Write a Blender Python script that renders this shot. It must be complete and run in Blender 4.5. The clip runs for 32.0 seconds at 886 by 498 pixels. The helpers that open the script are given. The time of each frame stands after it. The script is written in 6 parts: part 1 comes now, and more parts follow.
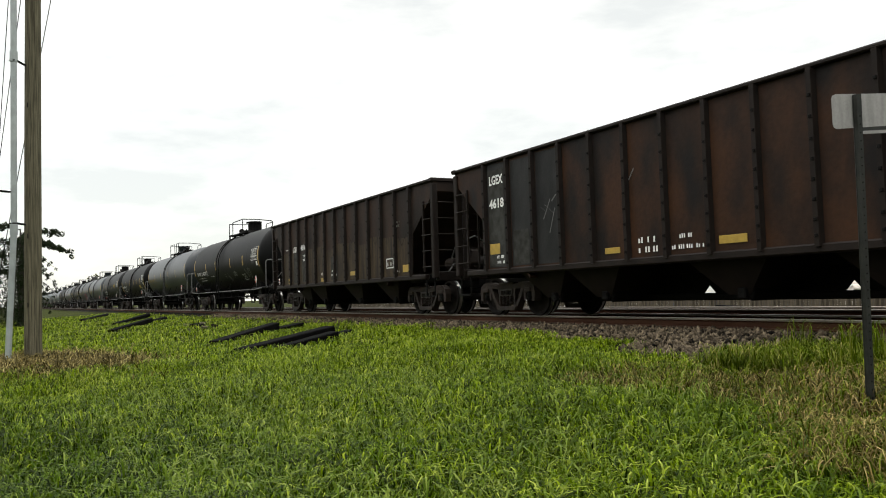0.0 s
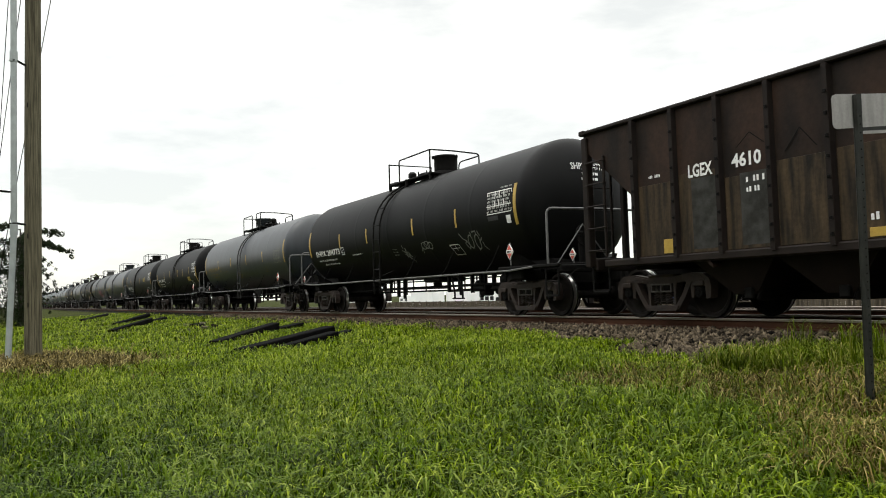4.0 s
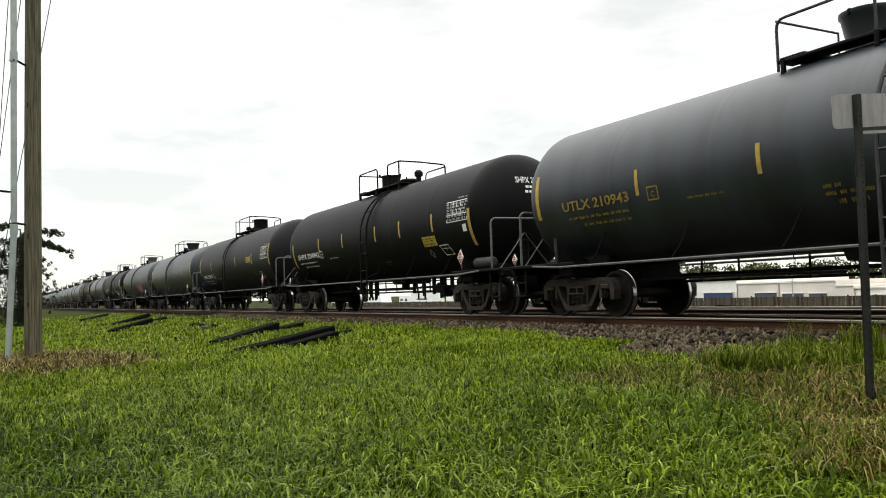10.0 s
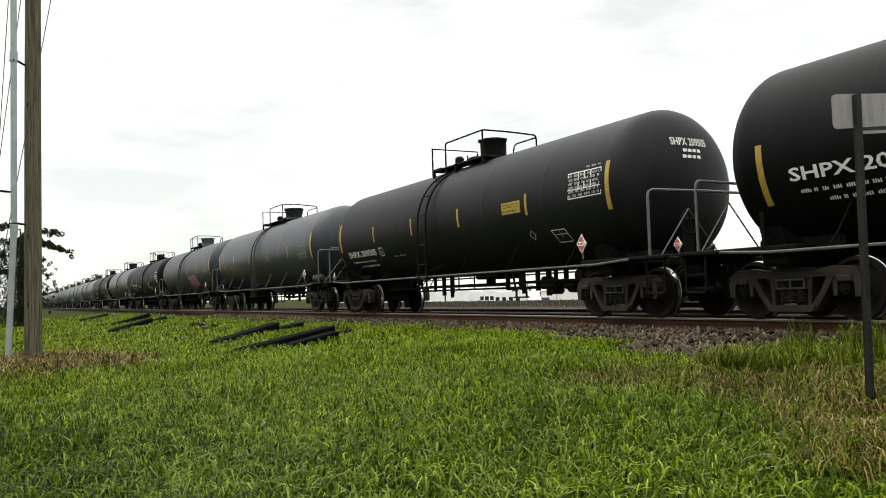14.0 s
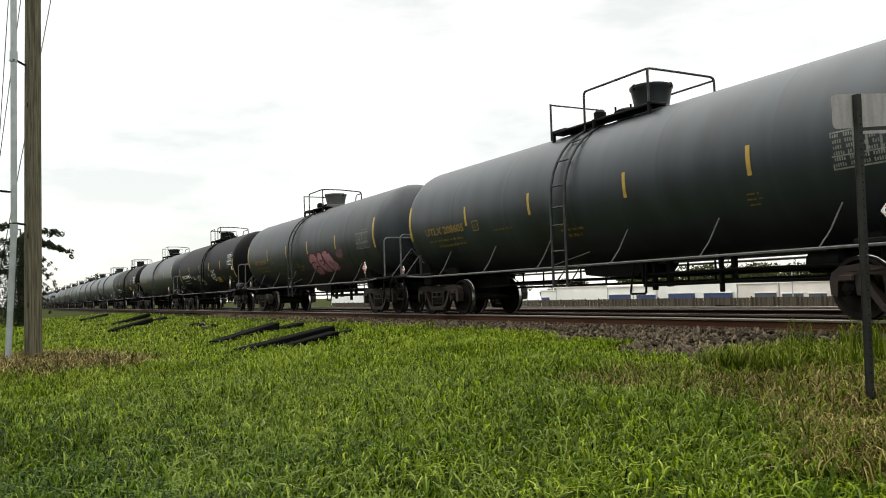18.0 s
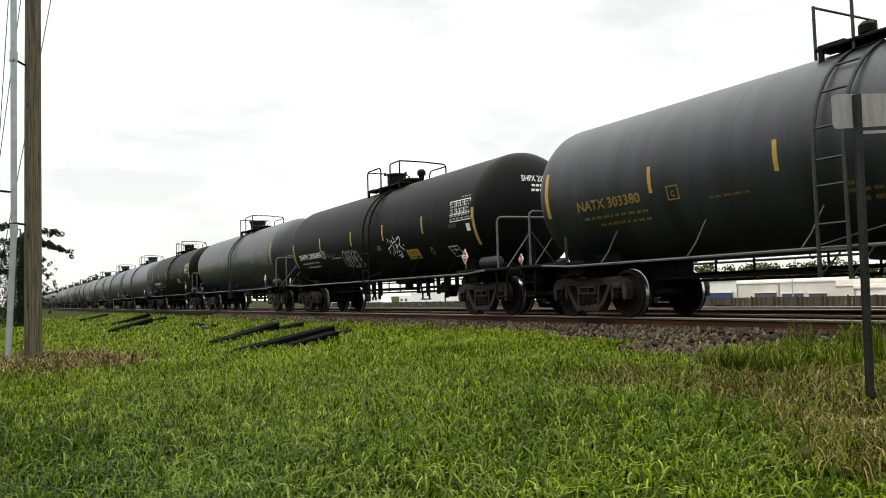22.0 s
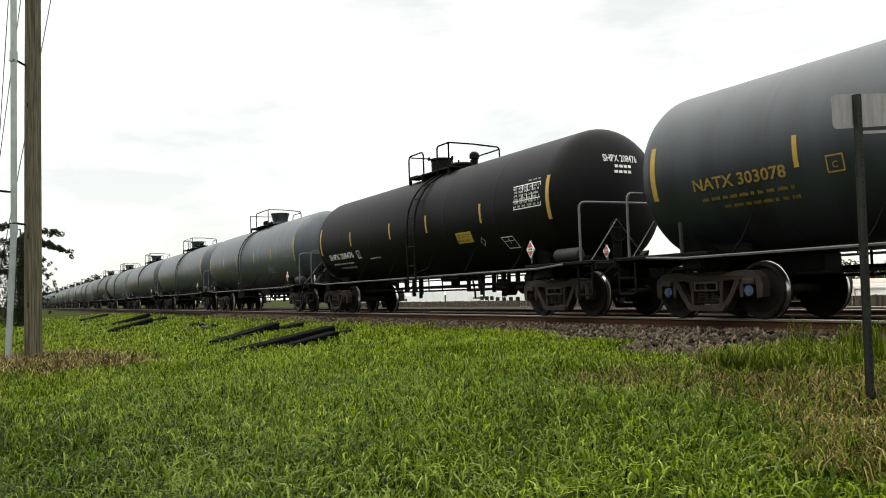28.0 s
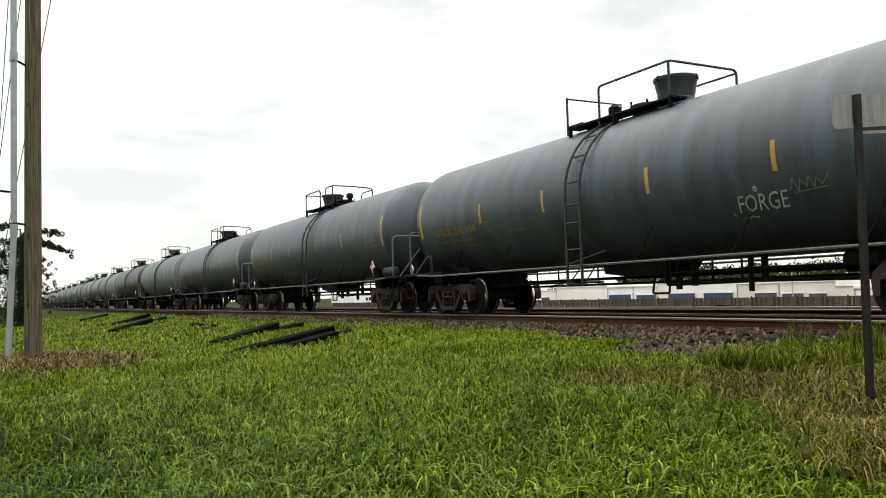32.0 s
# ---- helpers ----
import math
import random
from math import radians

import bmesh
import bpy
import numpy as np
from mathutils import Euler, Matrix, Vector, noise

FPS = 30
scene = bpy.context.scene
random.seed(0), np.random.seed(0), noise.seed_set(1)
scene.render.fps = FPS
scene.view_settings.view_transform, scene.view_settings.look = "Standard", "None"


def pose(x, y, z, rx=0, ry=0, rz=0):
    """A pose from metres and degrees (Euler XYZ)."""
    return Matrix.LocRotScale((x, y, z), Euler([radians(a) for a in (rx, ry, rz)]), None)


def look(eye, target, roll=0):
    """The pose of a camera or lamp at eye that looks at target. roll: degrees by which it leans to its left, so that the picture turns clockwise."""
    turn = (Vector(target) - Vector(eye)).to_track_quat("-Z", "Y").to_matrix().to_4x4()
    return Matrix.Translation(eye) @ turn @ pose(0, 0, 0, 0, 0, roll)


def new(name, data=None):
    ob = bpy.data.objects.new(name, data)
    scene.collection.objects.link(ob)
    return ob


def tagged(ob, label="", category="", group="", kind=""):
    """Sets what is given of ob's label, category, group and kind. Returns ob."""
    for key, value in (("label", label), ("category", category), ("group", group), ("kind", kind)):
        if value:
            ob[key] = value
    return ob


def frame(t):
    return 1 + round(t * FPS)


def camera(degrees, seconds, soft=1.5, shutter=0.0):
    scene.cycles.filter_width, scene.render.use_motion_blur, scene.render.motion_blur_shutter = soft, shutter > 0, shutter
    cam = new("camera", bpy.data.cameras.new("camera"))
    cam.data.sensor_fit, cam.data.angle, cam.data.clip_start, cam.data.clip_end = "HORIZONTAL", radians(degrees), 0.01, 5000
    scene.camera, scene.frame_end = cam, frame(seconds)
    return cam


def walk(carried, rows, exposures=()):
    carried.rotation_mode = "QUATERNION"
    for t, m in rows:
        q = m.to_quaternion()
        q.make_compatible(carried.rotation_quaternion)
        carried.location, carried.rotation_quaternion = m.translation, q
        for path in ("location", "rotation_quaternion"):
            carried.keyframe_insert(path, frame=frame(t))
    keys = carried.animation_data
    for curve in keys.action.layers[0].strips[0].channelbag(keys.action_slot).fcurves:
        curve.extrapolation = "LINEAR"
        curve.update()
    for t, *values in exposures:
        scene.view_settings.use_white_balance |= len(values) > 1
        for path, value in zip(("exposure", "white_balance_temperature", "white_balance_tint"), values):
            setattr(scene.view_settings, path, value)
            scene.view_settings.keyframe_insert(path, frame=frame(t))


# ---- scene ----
cam = camera(57.1, 32.0, soft=1.0)
EYE = Vector((0.0, 0.0, 0.549))
TURN, TILT, ROLL = 0.4935, 0.0553, -1.748
AIM = Vector((-math.cos(TURN) * math.cos(TILT), math.sin(TURN) * math.cos(TILT), math.sin(TILT)))
walk(cam, [(0.0, look(EYE, EYE + AIM, ROLL)), (32.0, look(EYE, EYE + AIM, ROLL))])

# ---- light: an overcast summer sky, no visible sun ----
SUN_UP, SUN_ROUND = radians(58), radians(200)


def make_world():
    world = bpy.data.worlds.new("overcast_sky")
    scene.world = world
    world.use_nodes = True
    nt = world.node_tree
    n, l = nt.nodes, nt.links
    bg = n["Background"]
    sky = n.new("ShaderNodeTexSky")
    sky.sky_type, sky.sun_disc = "NISHITA", False
    sky.sun_elevation, sky.sun_rotation = SUN_UP, SUN_ROUND
    co = n.new("ShaderNodeTexCoord")
    mp = n.new("ShaderNodeMapping")
    mp.inputs["Scale"].default_value = (1.0, 1.0, 3.6)
    l.new(co.outputs["Generated"], mp.inputs["Vector"])
    no = n.new("ShaderNodeTexNoise")
    no.inputs["Scale"].default_value, no.inputs["Detail"].default_value = 3.3, 7.0
    no.inputs["Roughness"].default_value = 0.55
    l.new(mp.outputs["Vector"], no.inputs["Vector"])
    ramp = n.new("ShaderNodeValToRGB")
    ramp.color_ramp.elements[0].position, ramp.color_ramp.elements[0].color = 0.40, (0.78, 0.785, 0.735, 1)
    ramp.color_ramp.elements[1].position, ramp.color_ramp.elements[1].color = 0.54, (1.0, 0.985, 0.91, 1)
    l.new(no.outputs["Fac"], ramp.inputs["Fac"])
    mix = n.new("ShaderNodeMixRGB")
    mix.blend_type, mix.inputs["Fac"].default_value = "ADD", 0.03
    l.new(ramp.outputs["Color"], mix.inputs["Color1"])
    l.new(sky.outputs["Color"], mix.inputs["Color2"])
    l.new(mix.outputs["Color"], bg.inputs["Color"])
    # an overcast sky is brighter overhead than at the horizon
    sep = n.new("ShaderNodeSeparateXYZ")
    l.new(co.outputs["Generated"], sep.inputs["Vector"])
    up = n.new("ShaderNodeMapRange")
    up.inputs["From Min"].default_value, up.inputs["From Max"].default_value = 0.34, 1.0
    up.inputs["To Min"].default_value, up.inputs["To Max"].default_value = 1.04, 3.7
    l.new(sep.outputs["Z"], up.inputs["Value"])
    l.new(up.outputs["Result"], bg.inputs["Strength"])


make_world()
sun = bpy.data.lights.new("sun", "SUN")
sun.energy, sun.angle, sun.color = 0.5, radians(25), (1.0, 0.97, 0.92)
sun_ob = new("sun", sun)
sun_ob.matrix_world = look((0, 0, 60), (0 + 8, 26, 0))

# ---- materials ----


def mat(name, col, rough=0.7, metal=0.0, vary=0.25, scale=4.0, grain=60.0, bump=0.15, dist=0.01, rand=0.0, col2=None, streak=None, spec=0.4):
    """A painted or natural surface: two scales of tone, fine relief, optional streaks and a tone of its own for each piece."""
    m = bpy.data.materials.new(name)
    m.use_nodes = True
    nt = m.node_tree
    n, l = nt.nodes, nt.links
    b = n["Principled BSDF"]
    b.inputs["Roughness"].default_value, b.inputs["Metallic"].default_value = rough, metal
    b.inputs["Specular IOR Level"].default_value = spec
    co = n.new("ShaderNodeTexCoord")
    vec = co.outputs["Object"]
    if streak:
        mp = n.new("ShaderNodeMapping")
        mp.inputs["Scale"].default_value = streak
        l.new(vec, mp.inputs["Vector"])
        svec = mp.outputs["Vector"]
    else:
        svec = vec
    big = n.new("ShaderNodeTexNoise")
    big.inputs["Scale"].default_value, big.inputs["Detail"].default_value = scale, 6.0
    l.new(svec, big.inputs["Vector"])
    fine = n.new("ShaderNodeTexNoise")
    fine.inputs["Scale"].default_value, fine.inputs["Detail"].default_value = grain, 3.0
    l.new(vec, fine.inputs["Vector"])
    ramp = n.new("ShaderNodeValToRGB")
    c2 = col2 or tuple(c * (1 - vary) for c in col)
    ramp.color_ramp.elements[0].position, ramp.color_ramp.elements[0].color = 0.35, (*c2, 1)
    ramp.color_ramp.elements[1].position, ramp.color_ramp.elements[1].color = 0.65, (*col, 1)
    l.new(big.outputs["Fac"], ramp.inputs["Fac"])
    mr = n.new("ShaderNodeMapRange")
    mr.inputs["To Min"].default_value, mr.inputs["To Max"].default_value = 1 - vary * 0.6, 1 + vary * 0.6
    l.new(fine.outputs["Fac"], mr.inputs["Value"])
    mul = n.new("ShaderNodeMixRGB")
    mul.blend_type, mul.inputs["Fac"].default_value = "MULTIPLY", 1.0
    l.new(ramp.outputs["Color"], mul.inputs["Color1"])
    l.new(mr.outputs["Result"], mul.inputs["Color2"])
    out = mul.outputs["Color"]
    if rand:
        geo = n.new("ShaderNodeNewGeometry") if rand > 0 else n.new("ShaderNodeObjectInfo")
        r2 = n.new("ShaderNodeMapRange")
        r2.inputs["To Min"].default_value, r2.inputs["To Max"].default_value = 1 - abs(rand), 1 + abs(rand)
        l.new(geo.outputs["Random Per Island" if rand > 0 else "Random"], r2.inputs["Value"])
        m2 = n.new("ShaderNodeMixRGB")
        m2.blend_type, m2.inputs["Fac"].default_value = "MULTIPLY", 1.0
        l.new(out, m2.inputs["Color1"])
        l.new(r2.outputs["Result"], m2.inputs["Color2"])
        out = m2.outputs["Color"]
    l.new(out, b.inputs["Base Color"])
    if bump:
        bp = n.new("ShaderNodeBump")
        bp.inputs["Strength"].default_value, bp.inputs["Distance"].default_value = bump, dist
        l.new(fine.outputs["Fac"], bp.inputs["Height"])
        l.new(bp.outputs["Normal"], b.inputs["Normal"])
    return m


TANK_BLACK = mat("tank_black_paint", (0.0038, 0.0040, 0.0038), 0.5, vary=0.4, scale=1.3, grain=40, bump=0.05, streak=(1.6, 1, 0.3), col2=(0.0021, 0.0022, 0.0022), spec=0.09)
# black paint lightened for one car, standing in for sky sheen
TANK_BLACK_SHEEN = mat("tank_black_sheen_paint", (0.0075, 0.0083, 0.0080), 0.5, vary=0.4, scale=1.3, grain=40, bump=0.05, streak=(1.6, 1, 0.3), col2=(0.0040, 0.0045, 0.0045), spec=0.15)
TANK_GREY = mat("tank_grey_paint", (0.0200, 0.0250, 0.0280), 0.45, vary=0.4, scale=1.3, grain=40, bump=0.06, streak=(2.2, 1, 0.25), col2=(0.0085, 0.0106, 0.0116), spec=0.40)
TANK_WARM = mat("tank_warm_grey_paint", (0.0180, 0.0245, 0.0290), 0.42, vary=0.4, scale=1.3, grain=40, bump=0.06, streak=(1.6, 1, 0.3), col2=(0.0082, 0.0112, 0.0130), spec=0.5)
TANK_BLUE = mat("tank_blue_grey_paint", (0.0190, 0.0240, 0.0290), 0.40, vary=0.35, scale=1.3, grain=40, bump=0.06, streak=(1.6, 1, 0.3), col2=(0.0085, 0.0110, 0.0130), spec=0.5)
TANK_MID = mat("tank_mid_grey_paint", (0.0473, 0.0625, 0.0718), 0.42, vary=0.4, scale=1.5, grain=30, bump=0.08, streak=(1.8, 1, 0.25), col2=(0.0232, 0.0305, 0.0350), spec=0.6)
# grey paint paled to put distance haze into its colour
TANK_HAZED = mat("tank_hazed_grey", (0.13, 0.155, 0.145), 0.55, vary=0.3, scale=1.3, grain=40, bump=0.05, streak=(1.0, 1, 0.3), col2=(0.085, 0.10, 0.10), spec=0.2)
IRON = mat("black_iron", (0.0075, 0.0070, 0.0064), 0.6, vary=0.4, scale=9, grain=80, bump=0.15, spec=0.06)
RUSTY = mat("brown_truck_iron", (0.030, 0.0195, 0.0145), 0.7, vary=0.5, scale=4, grain=60, bump=0.35, col2=(0.015, 0.011, 0.009), spec=0.3)
BOLSTER = mat("greasy_bolster_iron", (0.050, 0.044, 0.037), 0.6, vary=0.4, scale=8, grain=70, bump=0.2, spec=0.3)
WHEEL = mat("wheel_steel", (0.014, 0.0115, 0.0100), 0.65, 0.0, vary=0.4, scale=8, grain=70, spec=0.1)
TREAD = mat("polished_tread_steel", (0.27, 0.235, 0.20), 0.42, 1.0, vary=0.1, scale=20, grain=80, bump=0.03)
RIM = mat("worn_wheel_tread", (0.66, 0.64, 0.62), 0.28, 1.0, vary=0.2, scale=20, grain=80, bump=0.03)
PIPE = mat("grey_pipe_rail", (0.115, 0.115, 0.110), 0.55, vary=0.3, scale=8, grain=80, spec=0.25)
DARKPIPE = mat("dark_grey_pipe", (0.028, 0.028, 0.027), 0.6, vary=0.4, scale=8, grain=80, spec=0.3)
PALEINK = mat("worn_white_stencil", (0.42, 0.43, 0.40), 0.65, vary=0.35, scale=14, grain=120)
YELLOW = mat("yellow_reflective_tape", (0.38, 0.25, 0.04), 0.45, vary=0.25, scale=9, grain=70)
WHITE = mat("white_stencil_paint", (0.75, 0.75, 0.72), 0.6, vary=0.2, scale=14, grain=120)
DULL = mat("faded_grey_stencil", (0.20, 0.21, 0.18), 0.7, vary=0.4, scale=14, grain=120)
OCHRE = mat("yellow_ochre_stencil", (0.25, 0.165, 0.03), 0.6, vary=0.35, scale=14, grain=120)
LABEL_Y = mat("yellow_notice_panel", (0.42, 0.30, 0.03), 0.6, vary=0.3, scale=12, grain=100)
PINK = mat("pink_spray_paint", (0.34, 0.15, 0.17), 0.7, vary=0.35, scale=6, grain=60)
DARKRED = mat("dark_red_spray_paint", (0.10, 0.03, 0.04), 0.7, vary=0.35, scale=6, grain=60)
RED = mat("red_placard_ink", (0.55, 0.08, 0.05), 0.5, vary=0.2, scale=20, grain=100)
BLUE_CAP = mat("blue_bearing_cap", (0.05, 0.09, 0.16), 0.5, vary=0.3, scale=20, grain=80)
HOPPER = mat("weathered_hopper_brown", (0.0340, 0.0140, 0.0058), 0.6, vary=0.7, scale=1.1, grain=14, bump=0.35, streak=(1.3, 1, 0.7), col2=(0.0060, 0.0042, 0.0034), spec=0.15)
HOPPER_DULL = mat("weathered_hopper_grey_brown", (0.0290, 0.0158, 0.0100), 0.6, vary=0.7, scale=1.1, grain=14, bump=0.35, streak=(1.3, 1, 0.6), col2=(0.0085, 0.0058, 0.0042), spec=0.13)
HOPPER_LOW = mat("scoured_lower_sheet", (0.0520, 0.0350, 0.0180), 0.6, vary=0.8, scale=2.0, grain=18, bump=0.35, streak=(4.0, 1, 0.5), col2=(0.0085, 0.0066, 0.0045), spec=0.15)
DARKSHEET = mat("dark_grey_repaint", (0.0130, 0.0130, 0.0122), 0.6, vary=0.7, scale=2.2, grain=20, bump=0.25, streak=(1.5, 1, 0.6), col2=(0.0042, 0.0041, 0.0038), spec=0.24)
# brown darkened so the ribs' shaded sides are carried by colour
HOPPER_RIB = mat("hopper_rib_shaded_brown", (0.0115, 0.0072, 0.0050), 0.65, vary=0.45, scale=3, grain=50, bump=0.15, spec=0.16)
GREYPATCH = mat("grey_paint_patch", (0.040, 0.040, 0.036), 0.8, vary=0.5, scale=5, grain=60, spec=0.15, col2=(0.018, 0.017, 0.014))
RAIL_SIDE = mat("rusty_rail_side", (0.060, 0.027, 0.015), 0.85, vary=0.4, scale=5, grain=90, bump=0.2, streak=(0.3, 1, 1), spec=0.1)
TIE = mat("creosoted_tie_wood", (0.025, 0.019, 0.016), 0.95, vary=0.4, scale=3, grain=60, bump=0.4, rand=-0.3, spec=0.1)
BALLAST = mat("ballast_stone", (0.105, 0.083, 0.055), 0.9, vary=0.5, scale=25, grain=120, bump=0.5, rand=0.98, spec=0.08, col2=(0.028, 0.021, 0.014))
WOODPOLE = mat("weathered_pole_wood", (0.140, 0.126, 0.084), 0.9, vary=0.5, scale=9, grain=70, bump=0.6, streak=(6, 6, 0.2), col2=(0.045, 0.040, 0.026), spec=0.1)
GALV = mat("galvanised_pipe", (0.33, 0.36, 0.35), 0.55, 0.3, vary=0.2, scale=5, grain=80)
SIGNBACK = mat("bare_aluminium_sign", (0.27, 0.26, 0.245), 0.5, 0.2, vary=0.3, scale=6, grain=60, streak=(3, 3, 0.4))
POST = mat("dark_green_post_steel", (0.017, 0.018, 0.014), 0.55, 0.0, vary=0.6, scale=9, grain=80, spec=0.3)
OLDTIE = mat("tarred_timber", (0.0036, 0.0035, 0.0033), 0.95, vary=0.5, scale=5, grain=60, bump=0.4, rand=-0.3, spec=0.05)
FENCEWOOD = mat("grey_brown_fence_board", (0.088, 0.072, 0.052), 0.95, vary=0.4, scale=2, grain=30, bump=0.3, streak=(3, 3, 0.3), rand=0.3, spec=0.1)
WALLWHITE = mat("white_metal_wall", (0.78, 0.76, 0.71), 0.7, vary=0.12, scale=0.3, grain=4, bump=0.05)
WALLTAN = mat("pale_tan_wall", (0.68, 0.62, 0.56), 0.8, vary=0.15, scale=0.3, grain=4, bump=0.05)
DOCKBLUE = mat("dark_blue_dock_door", (0.03, 0.05, 0.13), 0.6, vary=0.2, scale=1, grain=8)
DOCKGREY = mat("grey_dock_door", (0.06, 0.07, 0.09), 0.6, vary=0.2, scale=1, grain=8)
VANWHITE = mat("white_vehicle_paint", (0.84, 0.84, 0.82), 0.35, vary=0.08, scale=0.6, grain=6, bump=0.0)
DARKGLASS = mat("dark_window_glass", (0.02, 0.022, 0.025), 0.1, vary=0.1, scale=2, grain=6, bump=0.0, spec=0.5)
TYRE = mat("black_tyre_rubber", (0.015, 0.015, 0.015), 0.9, vary=0.2, scale=6, grain=40, spec=0.1)


def leaf_mat(name, stops, rough=0.55, patch=0.35, trans=0.15, gloss=0.07):
    """Leaves and blades: a tone for each blade, drifting in patches over the ground."""
    m = bpy.data.materials.new(name)
    m.use_nodes = True
    nt = m.node_tree
    n, l = nt.nodes, nt.links
    b = n["Principled BSDF"]
    b.inputs["Roughness"].default_value = rough
    b.inputs["Specular IOR Level"].default_value = gloss
    b.inputs["Specular Tint"].default_value = (1.0, 1.0, 0.5, 1.0)
    geo = n.new("ShaderNodeNewGeometry")
    no = n.new("ShaderNodeTexNoise")
    no.inputs["Scale"].default_value, no.inputs["Detail"].default_value = 0.7, 4.0
    l.new(geo.outputs["Position"], no.inputs["Vector"])
    mx = n.new("ShaderNodeMath")
    mx.operation = "MULTIPLY_ADD"
    mx.inputs[1].default_value = patch * 2
    l.new(no.outputs["Fac"], mx.inputs[0])
    ad = n.new("ShaderNodeMath")
    ad.operation = "SUBTRACT"
    ad.inputs[1].default_value = patch
    l.new(geo.outputs["Random Per Island"], mx.inputs[2])
    l.new(mx.outputs[0], ad.inputs[0])
    ramp = n.new("ShaderNodeValToRGB")
    e = ramp.color_ramp.elements
    for i, (p, c) in enumerate(stops):
        if i < 2:
            e[i].position, e[i].color = p, (*c, 1)
        else:
            k = e.new(p)
            k.color = (*c, 1)
    l.new(ad.outputs[0], ramp.inputs["Fac"])
    l.new(ramp.outputs["Color"], b.inputs["Base Color"])
    tr = n.new("ShaderNodeBsdfTranslucent")
    l.new(ramp.outputs["Color"], tr.inputs["Color"])
    ms = n.new("ShaderNodeMixShader")
    ms.inputs["Fac"].default_value = trans
    l.new(b.outputs["BSDF"], ms.inputs[1])
    l.new(tr.outputs["BSDF"], ms.inputs[2])
    l.new(ms.outputs["Shader"], n["Material Output"].inputs["Surface"])
    return m


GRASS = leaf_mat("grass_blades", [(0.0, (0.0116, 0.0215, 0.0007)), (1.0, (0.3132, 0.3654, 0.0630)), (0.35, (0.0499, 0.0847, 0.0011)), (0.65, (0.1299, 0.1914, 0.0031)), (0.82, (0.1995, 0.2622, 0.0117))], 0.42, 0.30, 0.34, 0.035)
# deep green, also darkened to paint the edge falloff at near left
GREENGRASS = leaf_mat("lush_darkened_grass_blades", [(0.0, (0.0032, 0.0079, 0.0004)), (1.0, (0.1680, 0.2258, 0.0384)), (0.35, (0.0126, 0.0289, 0.0005)), (0.65, (0.0420, 0.0777, 0.0010)), (0.82, (0.0819, 0.1313, 0.0052))], 0.40, 0.30, 0.32, 0.05)
DEADGRASS = leaf_mat("dead_brown_blades", [(0.0, (0.0156, 0.0126, 0.0030)), (1.0, (0.3120, 0.2580, 0.1140)), (0.4, (0.0576, 0.0444, 0.0132)), (0.7, (0.1380, 0.1080, 0.0360))], 0.6, 0.3, 0.15, 0.02)
DRYGRASS = leaf_mat("dry_grass_blades", [(0.0, (0.0280, 0.0215, 0.0050)), (1.0, (0.3625, 0.2750, 0.1187)), (0.4, (0.0800, 0.0625, 0.0150)), (0.7, (0.1750, 0.1300, 0.0450))], 0.5, 0.3, 0.15, 0.06)
LEAF = leaf_mat("tree_leaves", [(0.0, (0.012, 0.015, 0.005)), (1.0, (0.075, 0.085, 0.025)), (0.5, (0.035, 0.044, 0.012))])
NEEDLE = leaf_mat("pine_needles", [(0.0, (0.006, 0.010, 0.005)), (1.0, (0.03, 0.042, 0.018)), (0.5, (0.014, 0.022, 0.009))])


def ground_mat():
    m = mat("field_earth_and_turf", (0.030, 0.037, 0.004), 0.95, vary=0.4, scale=0.5, grain=30, bump=0.6, dist=0.03, col2=(0.016, 0.019, 0.003), spec=0.05)
    return m


GROUND = ground_mat()
BARK = mat("tree_bark", (0.05, 0.04, 0.03), 0.9, vary=0.4, scale=6, grain=50, bump=0.5)

# ---- mesh building ----


